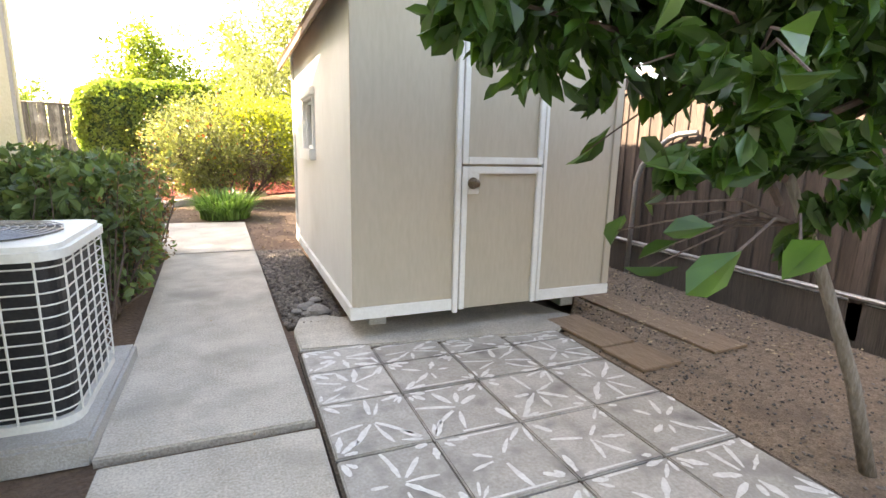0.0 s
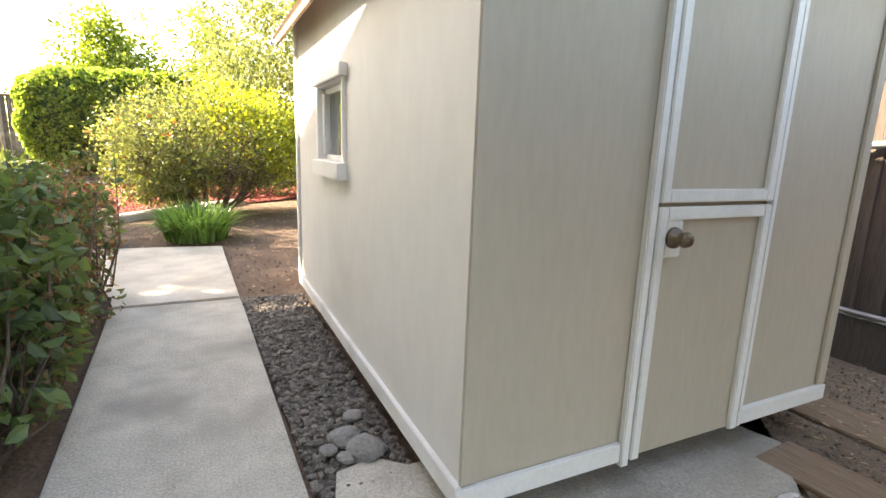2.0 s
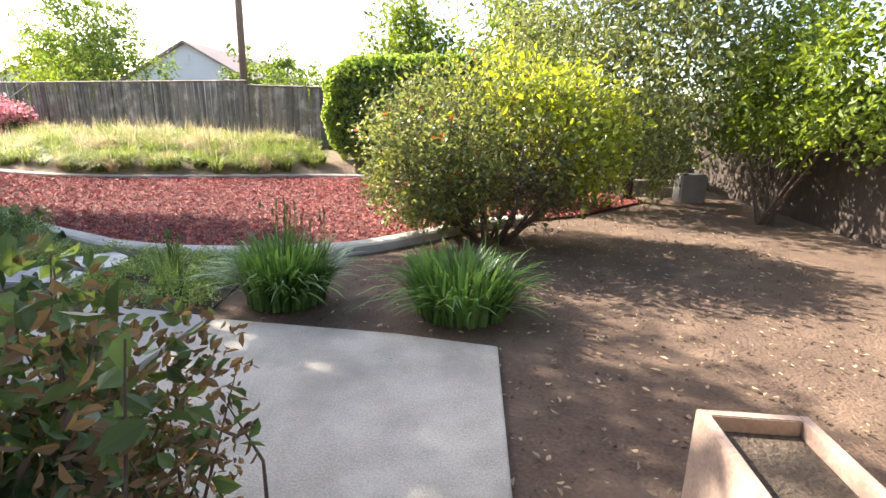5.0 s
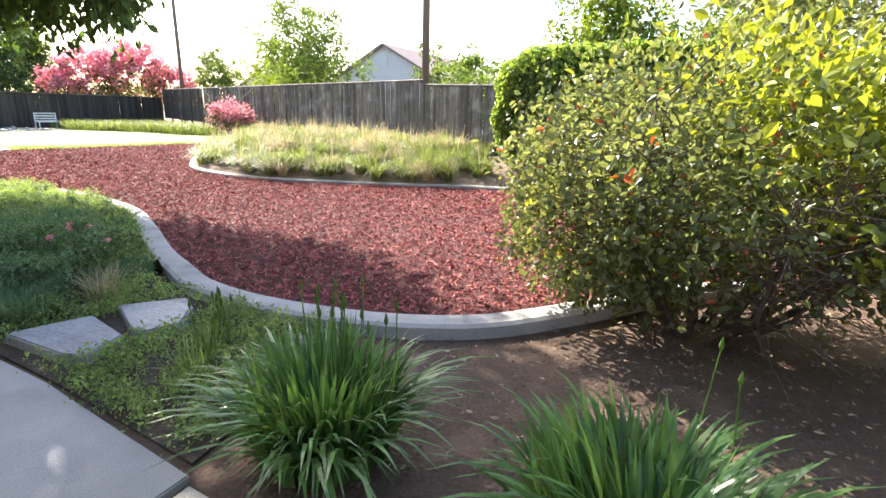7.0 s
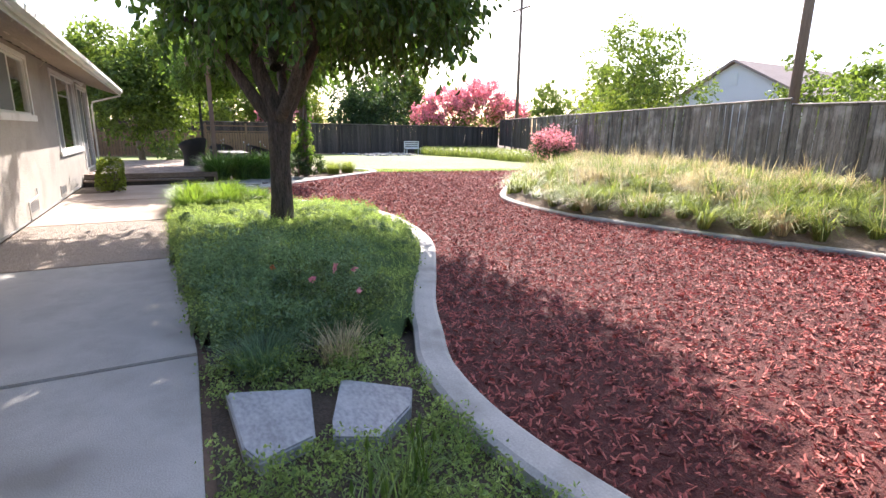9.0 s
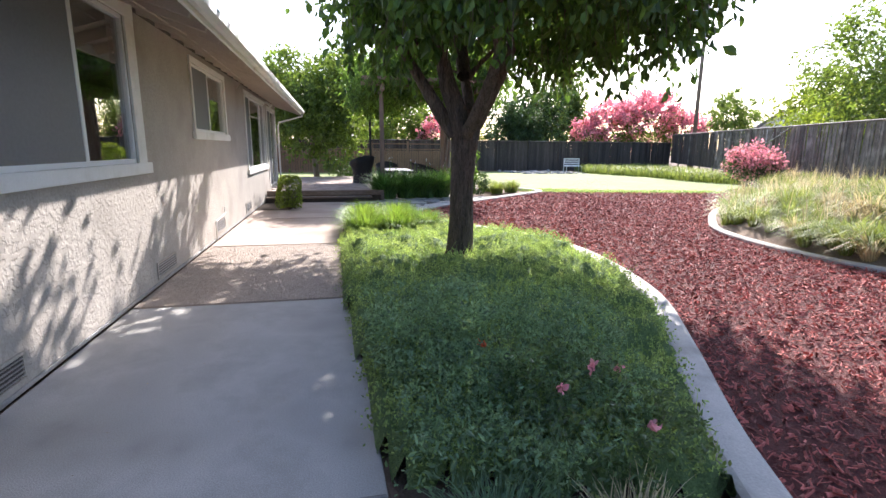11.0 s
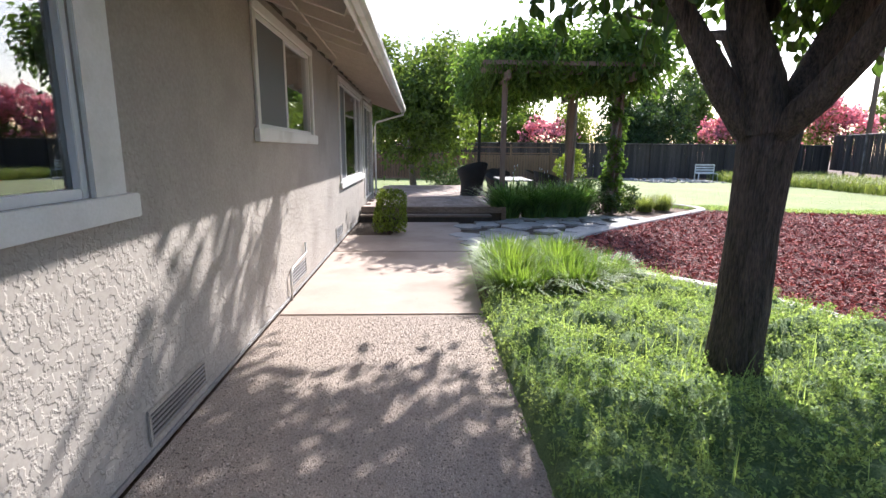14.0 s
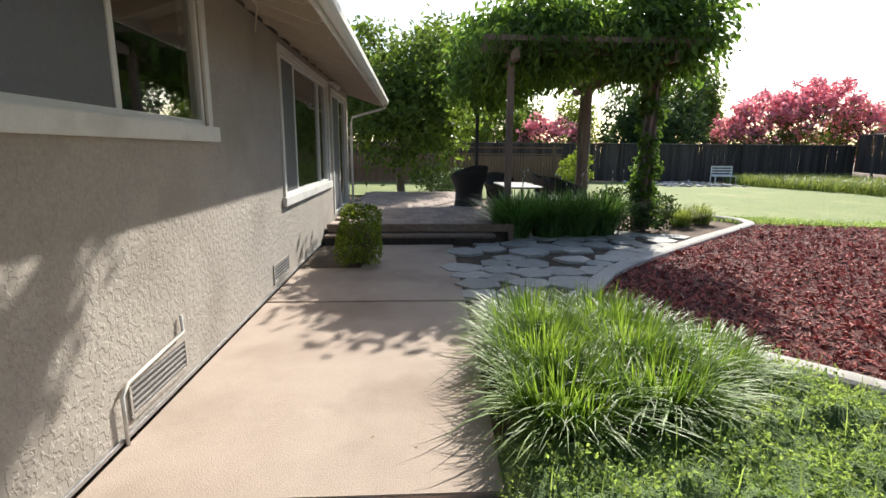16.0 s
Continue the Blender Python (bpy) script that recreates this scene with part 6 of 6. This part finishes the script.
def blossom_bush(name, at, lobes, count, size, leafm, petals, share, label, base_z=0.0):
    t = empty(name, (at[0], at[1], base_z), label, "bush")
    p, nr = cloud(lobes, count, 0.45, 0.16)
    k = p[:, 2] > base_z
    p, nr = p[k], nr[k]
    pick = rng.random(len(p)) < share * np.clip(0.5 + nr[:, 2], 0.15, 1.2)
    v, f = leaf_mesh(p[~pick], size, 0.4, 0.3, nr[~pick])
    raw("leaves", v, f, leafm, t)
    v, f = leaf_mesh(p[pick], size * 0.9, 0.9, 0.3, nr[pick])
    raw("blossoms", v, f, petals, t, "clusters of pink blossom")
    b = bmesh.new()
    for k in range(9):
        c = lobes[k % len(lobes)][0]
        tube(b, [(at[0] + random.gauss(0, 0.2), at[1] + random.gauss(0, 0.2), base_z - 0.05), ((at[0] + c[0]) / 2, (at[1] + c[1]) / 2, (base_z + c[2]) / 2), c], [0.04, 0.03, 0.01], 6, False)
    part("stems", b, twig, t)
    return t


blossom_bush("hydrangea", (-20.9, 25.3), [((-20.9, 25.3, 1.1), (1.15, 1.0, 0.7)), ((-20.0, 24.9, 0.95), (0.8, 0.8, 0.55))], 5200, 0.11, leaf_dark, petal_rose, 0.75, "rounded pink flowering shrub before the fence", 0.2)
blossom_bush("oleander", (-41.5, 32.5), [((-41.5, 30.8, 3.4), (2.4, 2.6, 2.3)), ((-41.5, 34.0, 3.9), (2.4, 2.8, 2.5)), ((-41, 36.8, 3.0), (2.0, 2.2, 1.9)), ((-41.2, 28.6, 2.6), (1.6, 1.7, 1.4))], 17000, 0.24, leaf_tree, petal_pink, 0.95, "large pink flowering oleander behind the fence", 0.0)
blossom_bush("oleander", (-42, 16.5), [((-42, 16.5, 2.4), (1.6, 1.9, 1.6))], 2600, 0.24, leaf_dark, petal_pink, 0.7, "reddish flowering oleander behind the fence", 0.0)

# trees beyond the fences
simple_tree("tree", (-20.5, 30.2), 7.5, 3.1, leaf_tree, "loose grey-green tree behind the fence", 6200, 0.2, 0.12, 0, 8, 0.36)
simple_tree("tree", (-28.5, 36.0), 6.2, 2.8, leaf_tree_light, "pale airy tree behind the fence", 3000, 0.22, 0.12, 0, 7, 0.4)
simple_tree("tree", (-24.5, 33.0), 3.9, 2.3, leaf_tree_light, "bright green shrubby tree behind the fence", 4200, 0.2, 0.1, 0, 7, 0.3)
simple_tree("tree", (-8.0, 25.3), 3.5, 1.9, leaf_tree, "reddish-green shrub behind the fence", 2500, 0.16, 0.08, 0, 6, 0.35)
simple_tree("tree", (-2.9, 23.0), 5.7, 2.0, leaf_tree_light, "bright upright green tree behind the hedge", 6500, 0.17, 0.12, 0, 8, 0.3, column=True)
simple_tree("tree", (0.6, 24.0), 6.0, 2.6, leaf_tree_light, "light green tree behind the hedge", 5200, 0.18, 0.12, 0, 8, 0.3)
simple_tree("tree", (2.75, 15.3), 6.4, 3.0, leaf_bush, "spreading olive-green tree with thin dark trunks", 24000, 0.11, 0.15, -0.05, 12, 0.2, barkm=bark)
simple_tree("tree", (-13.5, 36.0), 5.5, 3.0, leaf_tree, "distant leafy tree beyond the fence", 2600, 0.26, 0.12, 0, 6, 0.35)
simple_tree("tree", (6.5, 10.0), 7.0, 3.0, leaf_tree, "leafy tree beyond the side fence", 8000, 0.15, 0.16, 0, 8, 0.3)
simple_tree("tree", (6.4, 4.6), 6.0, 2.4, leaf_tree, "leafy tree beyond the side fence", 5000, 0.15, 0.16, 0, 8, 0.35, barkm=bark)
simple_tree("tree", (-29.0, 7.4), 6.3, 3.1, leaf_tree, "large rounded green tree beside the deck", 24000, 0.2, 0.17, -0.03, 12, 0.3)
simple_tree("tree", (-45, 25.5), 6.8, 3.4, leaf_dark, "dark rounded evergreen beyond the fence", 8000, 0.26, 0.2, 0, 9, 0.22)
simple_tree("tree", (-50, 31), 9.5, 2.4, leaf_tree, "tall upright green tree beyond the fence", 7000, 0.28, 0.2, 0, 10, 0.2, column=True)
simple_tree("tree", (-52, 29), 8.8, 2.0, leaf_tree, "tall upright green tree beyond the fence", 5000, 0.28, 0.2, 0, 9, 0.2, column=True)
simple_tree("tree", (-47, 47), 7.5, 3.2, leaf_tree, "loose tree beyond the corner of the fence", 4200, 0.28, 0.18, 0, 8, 0.35)
simple_tree("tree", (-30, 42), 6.5, 3.6, leaf_tree_light, "green tree near the grey-roofed house", 4200, 0.3, 0.18, 0, 8, 0.25)
simple_tree("tree", (-43, 11.0), 5.2, 2.6, leaf_tree_light, "bright green tree beyond the low fence", 5200, 0.24, 0.15, 0, 8, 0.25)
simple_tree("tree", (-48, 5.0), 8.5, 3.4, leaf_tree, "tall green tree beyond the house", 6000, 0.28, 0.2, 0, 8, 0.3)
simple_tree("tree", (-44, 19.0), 5.4, 2.2, leaf_tree_light, "yellow-green tree seen past the pergola", 4000, 0.22, 0.15, 0, 8, 0.25, column=True)
simple_tree("tree", (-42.5, 22.5), 5.6, 2.8, leaf_dark, "dark dense evergreen behind the far fence", 7000, 0.24, 0.15, 0, 8, 0.2)
simple_tree("tree", (-45.5, 14.5), 6.4, 3.0, leaf_tree, "leafy green tree seen through the pergola", 6500, 0.24, 0.15, 0, 8, 0.22)
simple_tree("tree", (-33, 44), 6.0, 3.2, leaf_tree_light, "green tree behind the corner of the garden", 4500, 0.28, 0.15, 0, 8, 0.22)
simple_tree("tree", (-36, -4.0), 6.8, 3.2, leaf_tree, "green tree beyond the house's end", 5000, 0.24, 0.2, 0, 8, 0.3)


def shrub(name, lobes, count, size, material, label, aspect=0.5):
    c = lobes[0][0]
    t = empty(name, (c[0], c[1], 0), label, "shrub")
    foliage(t, lobes, count, size, material, aspect, 0.5, 0.12, "leaves")
    twigs(t, (c[0], c[1], -0.05), [(l[0][0], l[0][1], l[0][2]) for l in lobes] * 3, 0.02, "stems")
    return t


shrub("bright_shrub", [((4.35, 13.2, 2.0), (0.7, 1.0, 1.1)), ((4.5, 11.9, 2.1), (0.7, 1.0, 1.1)), ((4.2, 14.4, 1.9), (0.6, 0.8, 0.9))], 8500, 0.10, leaf_tree_light, "bright sunlit shrub against the side fence")
shrub("dark_shrub", [((1.6, 14.0, 1.0), (1.2, 0.8, 0.95)), ((-0.5, 14.8, 1.0), (1.3, 0.8, 0.9)), ((2.8, 14.3, 1.3), (0.9, 0.8, 1.1))], 8500, 0.08, leaf_bush, "dense olive shrub behind the round bush")
shrub("round_shrub", [((-29.6, 8.6, 0.55), (1.3, 0.9, 0.6)), ((-30.2, 9.6, 0.5), (0.9, 0.8, 0.5))], 4000, 0.09, leaf_dark, "dark rounded shrub beside the deck")
shrub("vine_shrub", [((-20.2, 12.5, 0.45), (0.6, 0.7, 0.5)), ((-20.3, 13.2, 0.35), (0.6, 0.5, 0.42))], 3200, 0.08, leaf_dark, "dark leafy growth at the pergola's foot")
shrub("lime_shrub", [((-34.5, 16.0, 0.9), (0.8, 0.8, 0.9))], 1800, 0.13, leaf_tree_light, "bright lime-green shrub beyond the pergola")
for x, y, r in ((-21.3, 14.9, 0.45), (-21.9, 14.1, 0.5), (-20.9, 14.2, 0.4)):
    grass_clump("fescue_tuft", (x, y), r, 600, 0.5, 0.012, leaf_fescue, "pale green ornamental grass tuft behind the kerb", 0.9, "plant", "grass tufts")
for x, y in ((-19.3, 9.9), (-19.35, 10.6), (-19.45, 11.2), (-19.6, 11.75)):
    grass_clump("lily_clump", (x, y), 0.55, 900, 1.0, 0.026, leaf_strap, "dark strap-leaved lily clump with pale flower heads", 0.95, "plant", "lily clumps", 5, petal_white)


# ---- pergola ----
def pergola():
    p = empty("pergola", (-22.3, 11.3, 0), "timber pergola overgrown with hanging wisteria vine", "pergola")
    Z = 3.4
    for x, y, r in ((-19.9, 9.85, 0.065), (-20.25, 12.95, 0.075), (-23.3, 12.6, 0.07), (-24.9, 9.8, 0.05), (-25.2, 13.2, 0.1)):
        part("post", box(bmesh.new(), (x - r, y - r, -0.03), (x + r, y + r, Z), 0.008), pole_wood if r != 0.05 else black_metal, p)
    for y in (9.85, 12.95):
        boxpart("beam", (-25.7, y - 0.05, Z), (-19.3, y + 0.05, Z + 0.2), pole_wood, p)
    for x in (-19.9, -22.6, -25.2):
        boxpart("beam", (x - 0.05, 9.2, Z + 0.2), (x + 0.05, 13.7, Z + 0.32), pole_wood, p)
    for k, x in enumerate(np.arange(-25.6, -19.3, 0.42)):
        boxpart("rafter", (x - 0.02, 9.2, Z + 0.32), (x + 0.02, 13.7, Z + 0.42), pole_wood, p)
    boxpart("bench_rail", (-20.05, 9.95, 0.55), (-19.85, 12.85, 0.62), pole_wood, p, "low timber rail between posts")
    for y in np.arange(10.2, 12.8, 0.3):
        boxpart("baluster", (-19.97, y, 0.0), (-19.93, y + 0.04, 0.55), pole_wood, p)
    lobes = [((-22.5, 11.4, Z + 0.8), (3.4, 2.5, 0.7)), ((-20.2, 10.4, Z + 0.6), (1.1, 1.3, 0.75)), ((-20.1, 12.9, Z + 0.7), (1.1, 1.5, 0.95)), ((-24.5, 10.2, Z + 0.35), (1.6, 1.3, 0.75)), ((-22.2, 9.7, Z + 0.55), (1.7, 0.9, 0.7))]
    q, nr = cloud(lobes, 32000, 0.7, 0.2)
    v, f = leaf_mesh(q, 0.19, 0.42, 0.35, nr, 0.7)
    raw("vine", v, f, leaf_vine, p, "thick green vine over the roof")
    hang = []
    for k in range(420):
        side = random.random()
        x, y = (random.uniform(-25.5, -19.2), random.choice((9.1, 9.4, 13.6))) if side < 0.6 else (random.choice((-19.1, -19.4, -25.6)), random.uniform(9.1, 13.7))
        z, ln = Z + 0.5, random.uniform(0.2, 0.6)
        for s in np.linspace(0, 1, 9):
            hang.append((x + random.gauss(0, 0.05), y + random.gauss(0, 0.05), z - ln * s))
    v, f = leaf_mesh(np.array(hang), 0.11, 0.3, 0.3, None, 1.6)
    raw("hanging_vine", v, f, leaf_vine, p)
    q, nr = cloud([((-20.25, 12.95, 0.9), (0.32, 0.32, 0.9)), ((-20.25, 12.95, 2.3), (0.25, 0.25, 1.1))], 3000, 0.5, 0.1)
    v, f = leaf_mesh(q, 0.1, 0.5, 0.3, nr, 0.5)
    raw("post_vine", v, f, leaf_vine, p)
    b = bmesh.new()
    b2 = bmesh.new()
    for k in range(6):
        a = k * 1.05
        tube(b, [(-20.25 + 0.13 * math.cos(a + s * 3), 12.95 + 0.13 * math.sin(a + s * 3), 3.6 * s) for s in np.linspace(0, 1, 9)], [0.035] * 9, 6)
        tube(b2, [(-25.2 + 0.16 * math.cos(a + s * 2), 13.2 + 0.16 * math.sin(a + s * 2), 3.6 * s) for s in np.linspace(0, 1, 9)], [0.04] * 9, 6)
    part("vine_trunk", b, bark_grey, p, "twisted woody vine stems")
    part("vine_trunk", b2, bark_grey, p, "twisted woody vine stems")


pergola()


def wicker_chair():
    c = empty("wicker_chair", (0, 0, 0), "dark grey wicker patio armchair on the deck", "chair", "patio chairs")
    b = bmesh.new()
    n = 20
    rings = []
    for i, (z, r, fl) in enumerate(((0.0, 0.33, 0), (0.1, 0.31, 0), (0.3, 0.30, 0), (0.46, 0.33, 0.1), (0.62, 0.38, 0.4), (0.8, 0.42, 1.0))):
        ring = []
        for k in range(n):
            a = 2 * math.pi * k / n
            back = 0.5 - 0.5 * math.cos(a)
            zz = z + fl * (0.34 * back - 0.24)
            ring.append(b.verts.new((-r * math.cos(a), r * math.sin(a), zz)))
        rings.append(ring)
    for r0, r1 in zip(rings, rings[1:]):
        for k in range(n):
            if 4 <= (k + 3) % n <= 1:
                continue
            b.faces.new((r0[k], r0[(k + 1) % n], r1[(k + 1) % n], r1[k]))
    bmesh.ops.solidify(b, geom=list(b.faces), thickness=0.03)
    part("shell", b, wicker, c, smooth=True)
    b = bmesh.new()
    bmesh.ops.create_cone(b, cap_ends=True, segments=20, radius1=0.28, radius2=0.28, depth=0.1, matrix=Matrix.Translation((0, 0, 0.4)))
    part("cushion", b, table_top_mat, c, "dark seat cushion")
    return c


chair = wicker_chair()
chair.matrix_basis = pose(-22.3, 9.3, 0.31, 0, 0, 30) @ Matrix.Diagonal((1.15, 1.15, 1.15, 1))
for x, y, a in ((-24.4, 11.9, 250), (-23.6, 12.0, 270), (-22.6, 11.9, 290), (-25.0, 10.5, 180)):
    copy_thing(chair, pose(x, y, 0.0, 0, 0, a))


def patio_table():
    t = empty("patio_table", (-23.6, 10.8, 0), "dark rectangular patio table under the pergola", "table")
    boxpart("tabletop", (-24.7, 10.3, 0.72), (-22.5, 11.3, 0.76), table_top_mat, t)
    for x in (-24.55, -22.72):
        for y in (10.4, 11.13):
            boxpart("leg", (x, y, -0.03), (x + 0.07, y + 0.07, 0.72), black_metal, t)


patio_table()
bench = empty("white_bench", (-36.2, 24.8, 0.02), "small white metal garden bench by the fence", "bench")
for z in (0.45, 0.6, 0.75, 0.9):
    boxpart("slat", (-36.4, 24.2, z), (-36.36, 25.4, z + 0.08), white_paint, bench)
boxpart("seat", (-36.36, 24.2, 0.42), (-35.9, 25.4, 0.46), white_paint, bench)
for y in (24.2, 25.35):
    boxpart("leg", (-36.4, y, 0.0), (-36.34, y + 0.05, 0.98), white_paint, bench)
    boxpart("leg", (-35.96, y, 0.0), (-35.9, y + 0.05, 0.42), white_paint, bench)
b = box(bmesh.new(), (3.75, 15.2, -0.05), (4.25, 15.6, 0.52), 0.03)
tagged(part("storage_box", b, metal_grey), "plain grey utility box on the soil", "box")
stones("border_stones", [(-37.2, 19.5), (-33.5, 20.5), (-33.7, 24.8), (-36, 24.4), (-37.2, 23)], 260, 0.07, 0.17, flagstone, "pale edging stones beyond the lawn", 0.0)


# ---- beyond the fences ----
def neighbour(name, x0, x1, y0, y1, eave, ridge, roofm, label):
    """A gabled house whose ridge runs along y."""
    h = empty(name, ((x0 + x1) / 2, (y0 + y1) / 2, -0.04), label, "house")
    xm = (x0 + x1) / 2
    b = bmesh.new()
    a = [bm_v(b, *p) for p in ((x0, y0, -0.04), (x1, y0, -0.04), (x1, y0, eave), (xm, y0, ridge), (x0, y0, eave))]
    c = [bm_v(b, v.co.x, y1, v.co.z) for v in a]
    b.faces.new(a)
    b.faces.new(c[::-1])
    for i in range(5):
        b.faces.new((a[i], c[i], c[(i + 1) % 5], a[(i + 1) % 5]))
    bmesh.ops.recalc_face_normals(b, faces=b.faces)
    part("wall", b, far_wall, h, "pale painted gable wall")
    b = bmesh.new()
    s = (ridge - eave) / (xm - x0)
    for sg in (-1, 1):
        xe = xm + sg * (xm - x0 + 0.35)
        ze = ridge - s * (xm - x0 + 0.35)
        q = [bm_v(b, *p) for p in ((xm, y0 - 0.3, ridge + 0.02), (xe, y0 - 0.3, ze + 0.02), (xe, y1 + 0.3, ze + 0.02), (xm, y1 + 0.3, ridge + 0.02))]
        r = [bm_v(b, v.co.x, v.co.y, v.co.z + 0.14) for v in q]
        b.faces.new(q)
        b.faces.new(r[::-1])
        for i in range(4):
            b.faces.new((q[i], q[(i + 1) % 4], r[(i + 1) % 4], r[i]))
    bmesh.ops.recalc_face_normals(b, faces=b.faces)
    part("roof", b, roofm, h, "low-pitched shingle roof")
    v = boxpart("gable_vent", (xm - 0.25, y0 - 0.05, ridge - 1.25), (xm + 0.25, y0 - 0.005, ridge - 0.55), vinyl, h, "white louvred gable vent", 0.01)
    for k in range(5):
        z = ridge - 1.2 + k * 0.13
        boxpart("slat", (xm - 0.2, y0 - 0.07, z), (xm + 0.2, y0 - 0.05, z + 0.05), vinyl, v, "", 0)
    return h


neighbour("neighbour_house", -23.9, -14.9, 37, 50, 3.3, 5.7, far_roof, "pale grey neighbouring house with low gabled roof")
neighbour("neighbour_house", -44, -36, 46, 56, 2.9, 4.9, far_roof_grey, "neighbouring house with grey shingle roof")
neighbour("neighbour_house", -62, -53, 6, 14, 2.6, 4.0, far_roof, "pale neighbouring house seen past the deck")


def utility_pole(at, r, h, label):
    p = empty("utility_pole", (at[0], at[1], 0), label, "pole")
    part("shaft", tube(bmesh.new(), [(at[0], at[1], -0.05), (at[0], at[1], h)], [r, r * 0.75], 14), pole_wood, p, smooth=True)
    boxpart("crossarm", (at[0] - 1.1, at[1] - 0.06, h - 0.9), (at[0] + 1.1, at[1] + 0.06, h - 0.78), pole_wood, p)
    return p


utility_pole((-9.6, 24.6), 0.15, 11.0, "brown wooden utility pole behind the fence")
utility_pole((-35.5, 33.9), 0.15, 12.0, "thin grey-brown utility pole behind the fence")
for a, e, r in (((-9.6, 24.6, 10.2), (-35.5, 33.9, 11.2), 0.02), ((-20.5, 26.68, 2.62), (-26.5, 28.6, 0.3), 0.03), ((-35.5, 33.9, 6.0), (-18, 60, 7.0), 0.02)):
    m = ((a[0] + e[0]) / 2, (a[1] + e[1]) / 2, (a[2] + e[2]) / 2 - (0.5 if r == 0.02 else 0))
    tagged(part("cable", tube(bmesh.new(), [tuple(p) for p in curve_pts([a, m, e], 8)], [r] * 17, 5), cable_mat), "thin overhead cable from the utility pole", "cable", "cables")
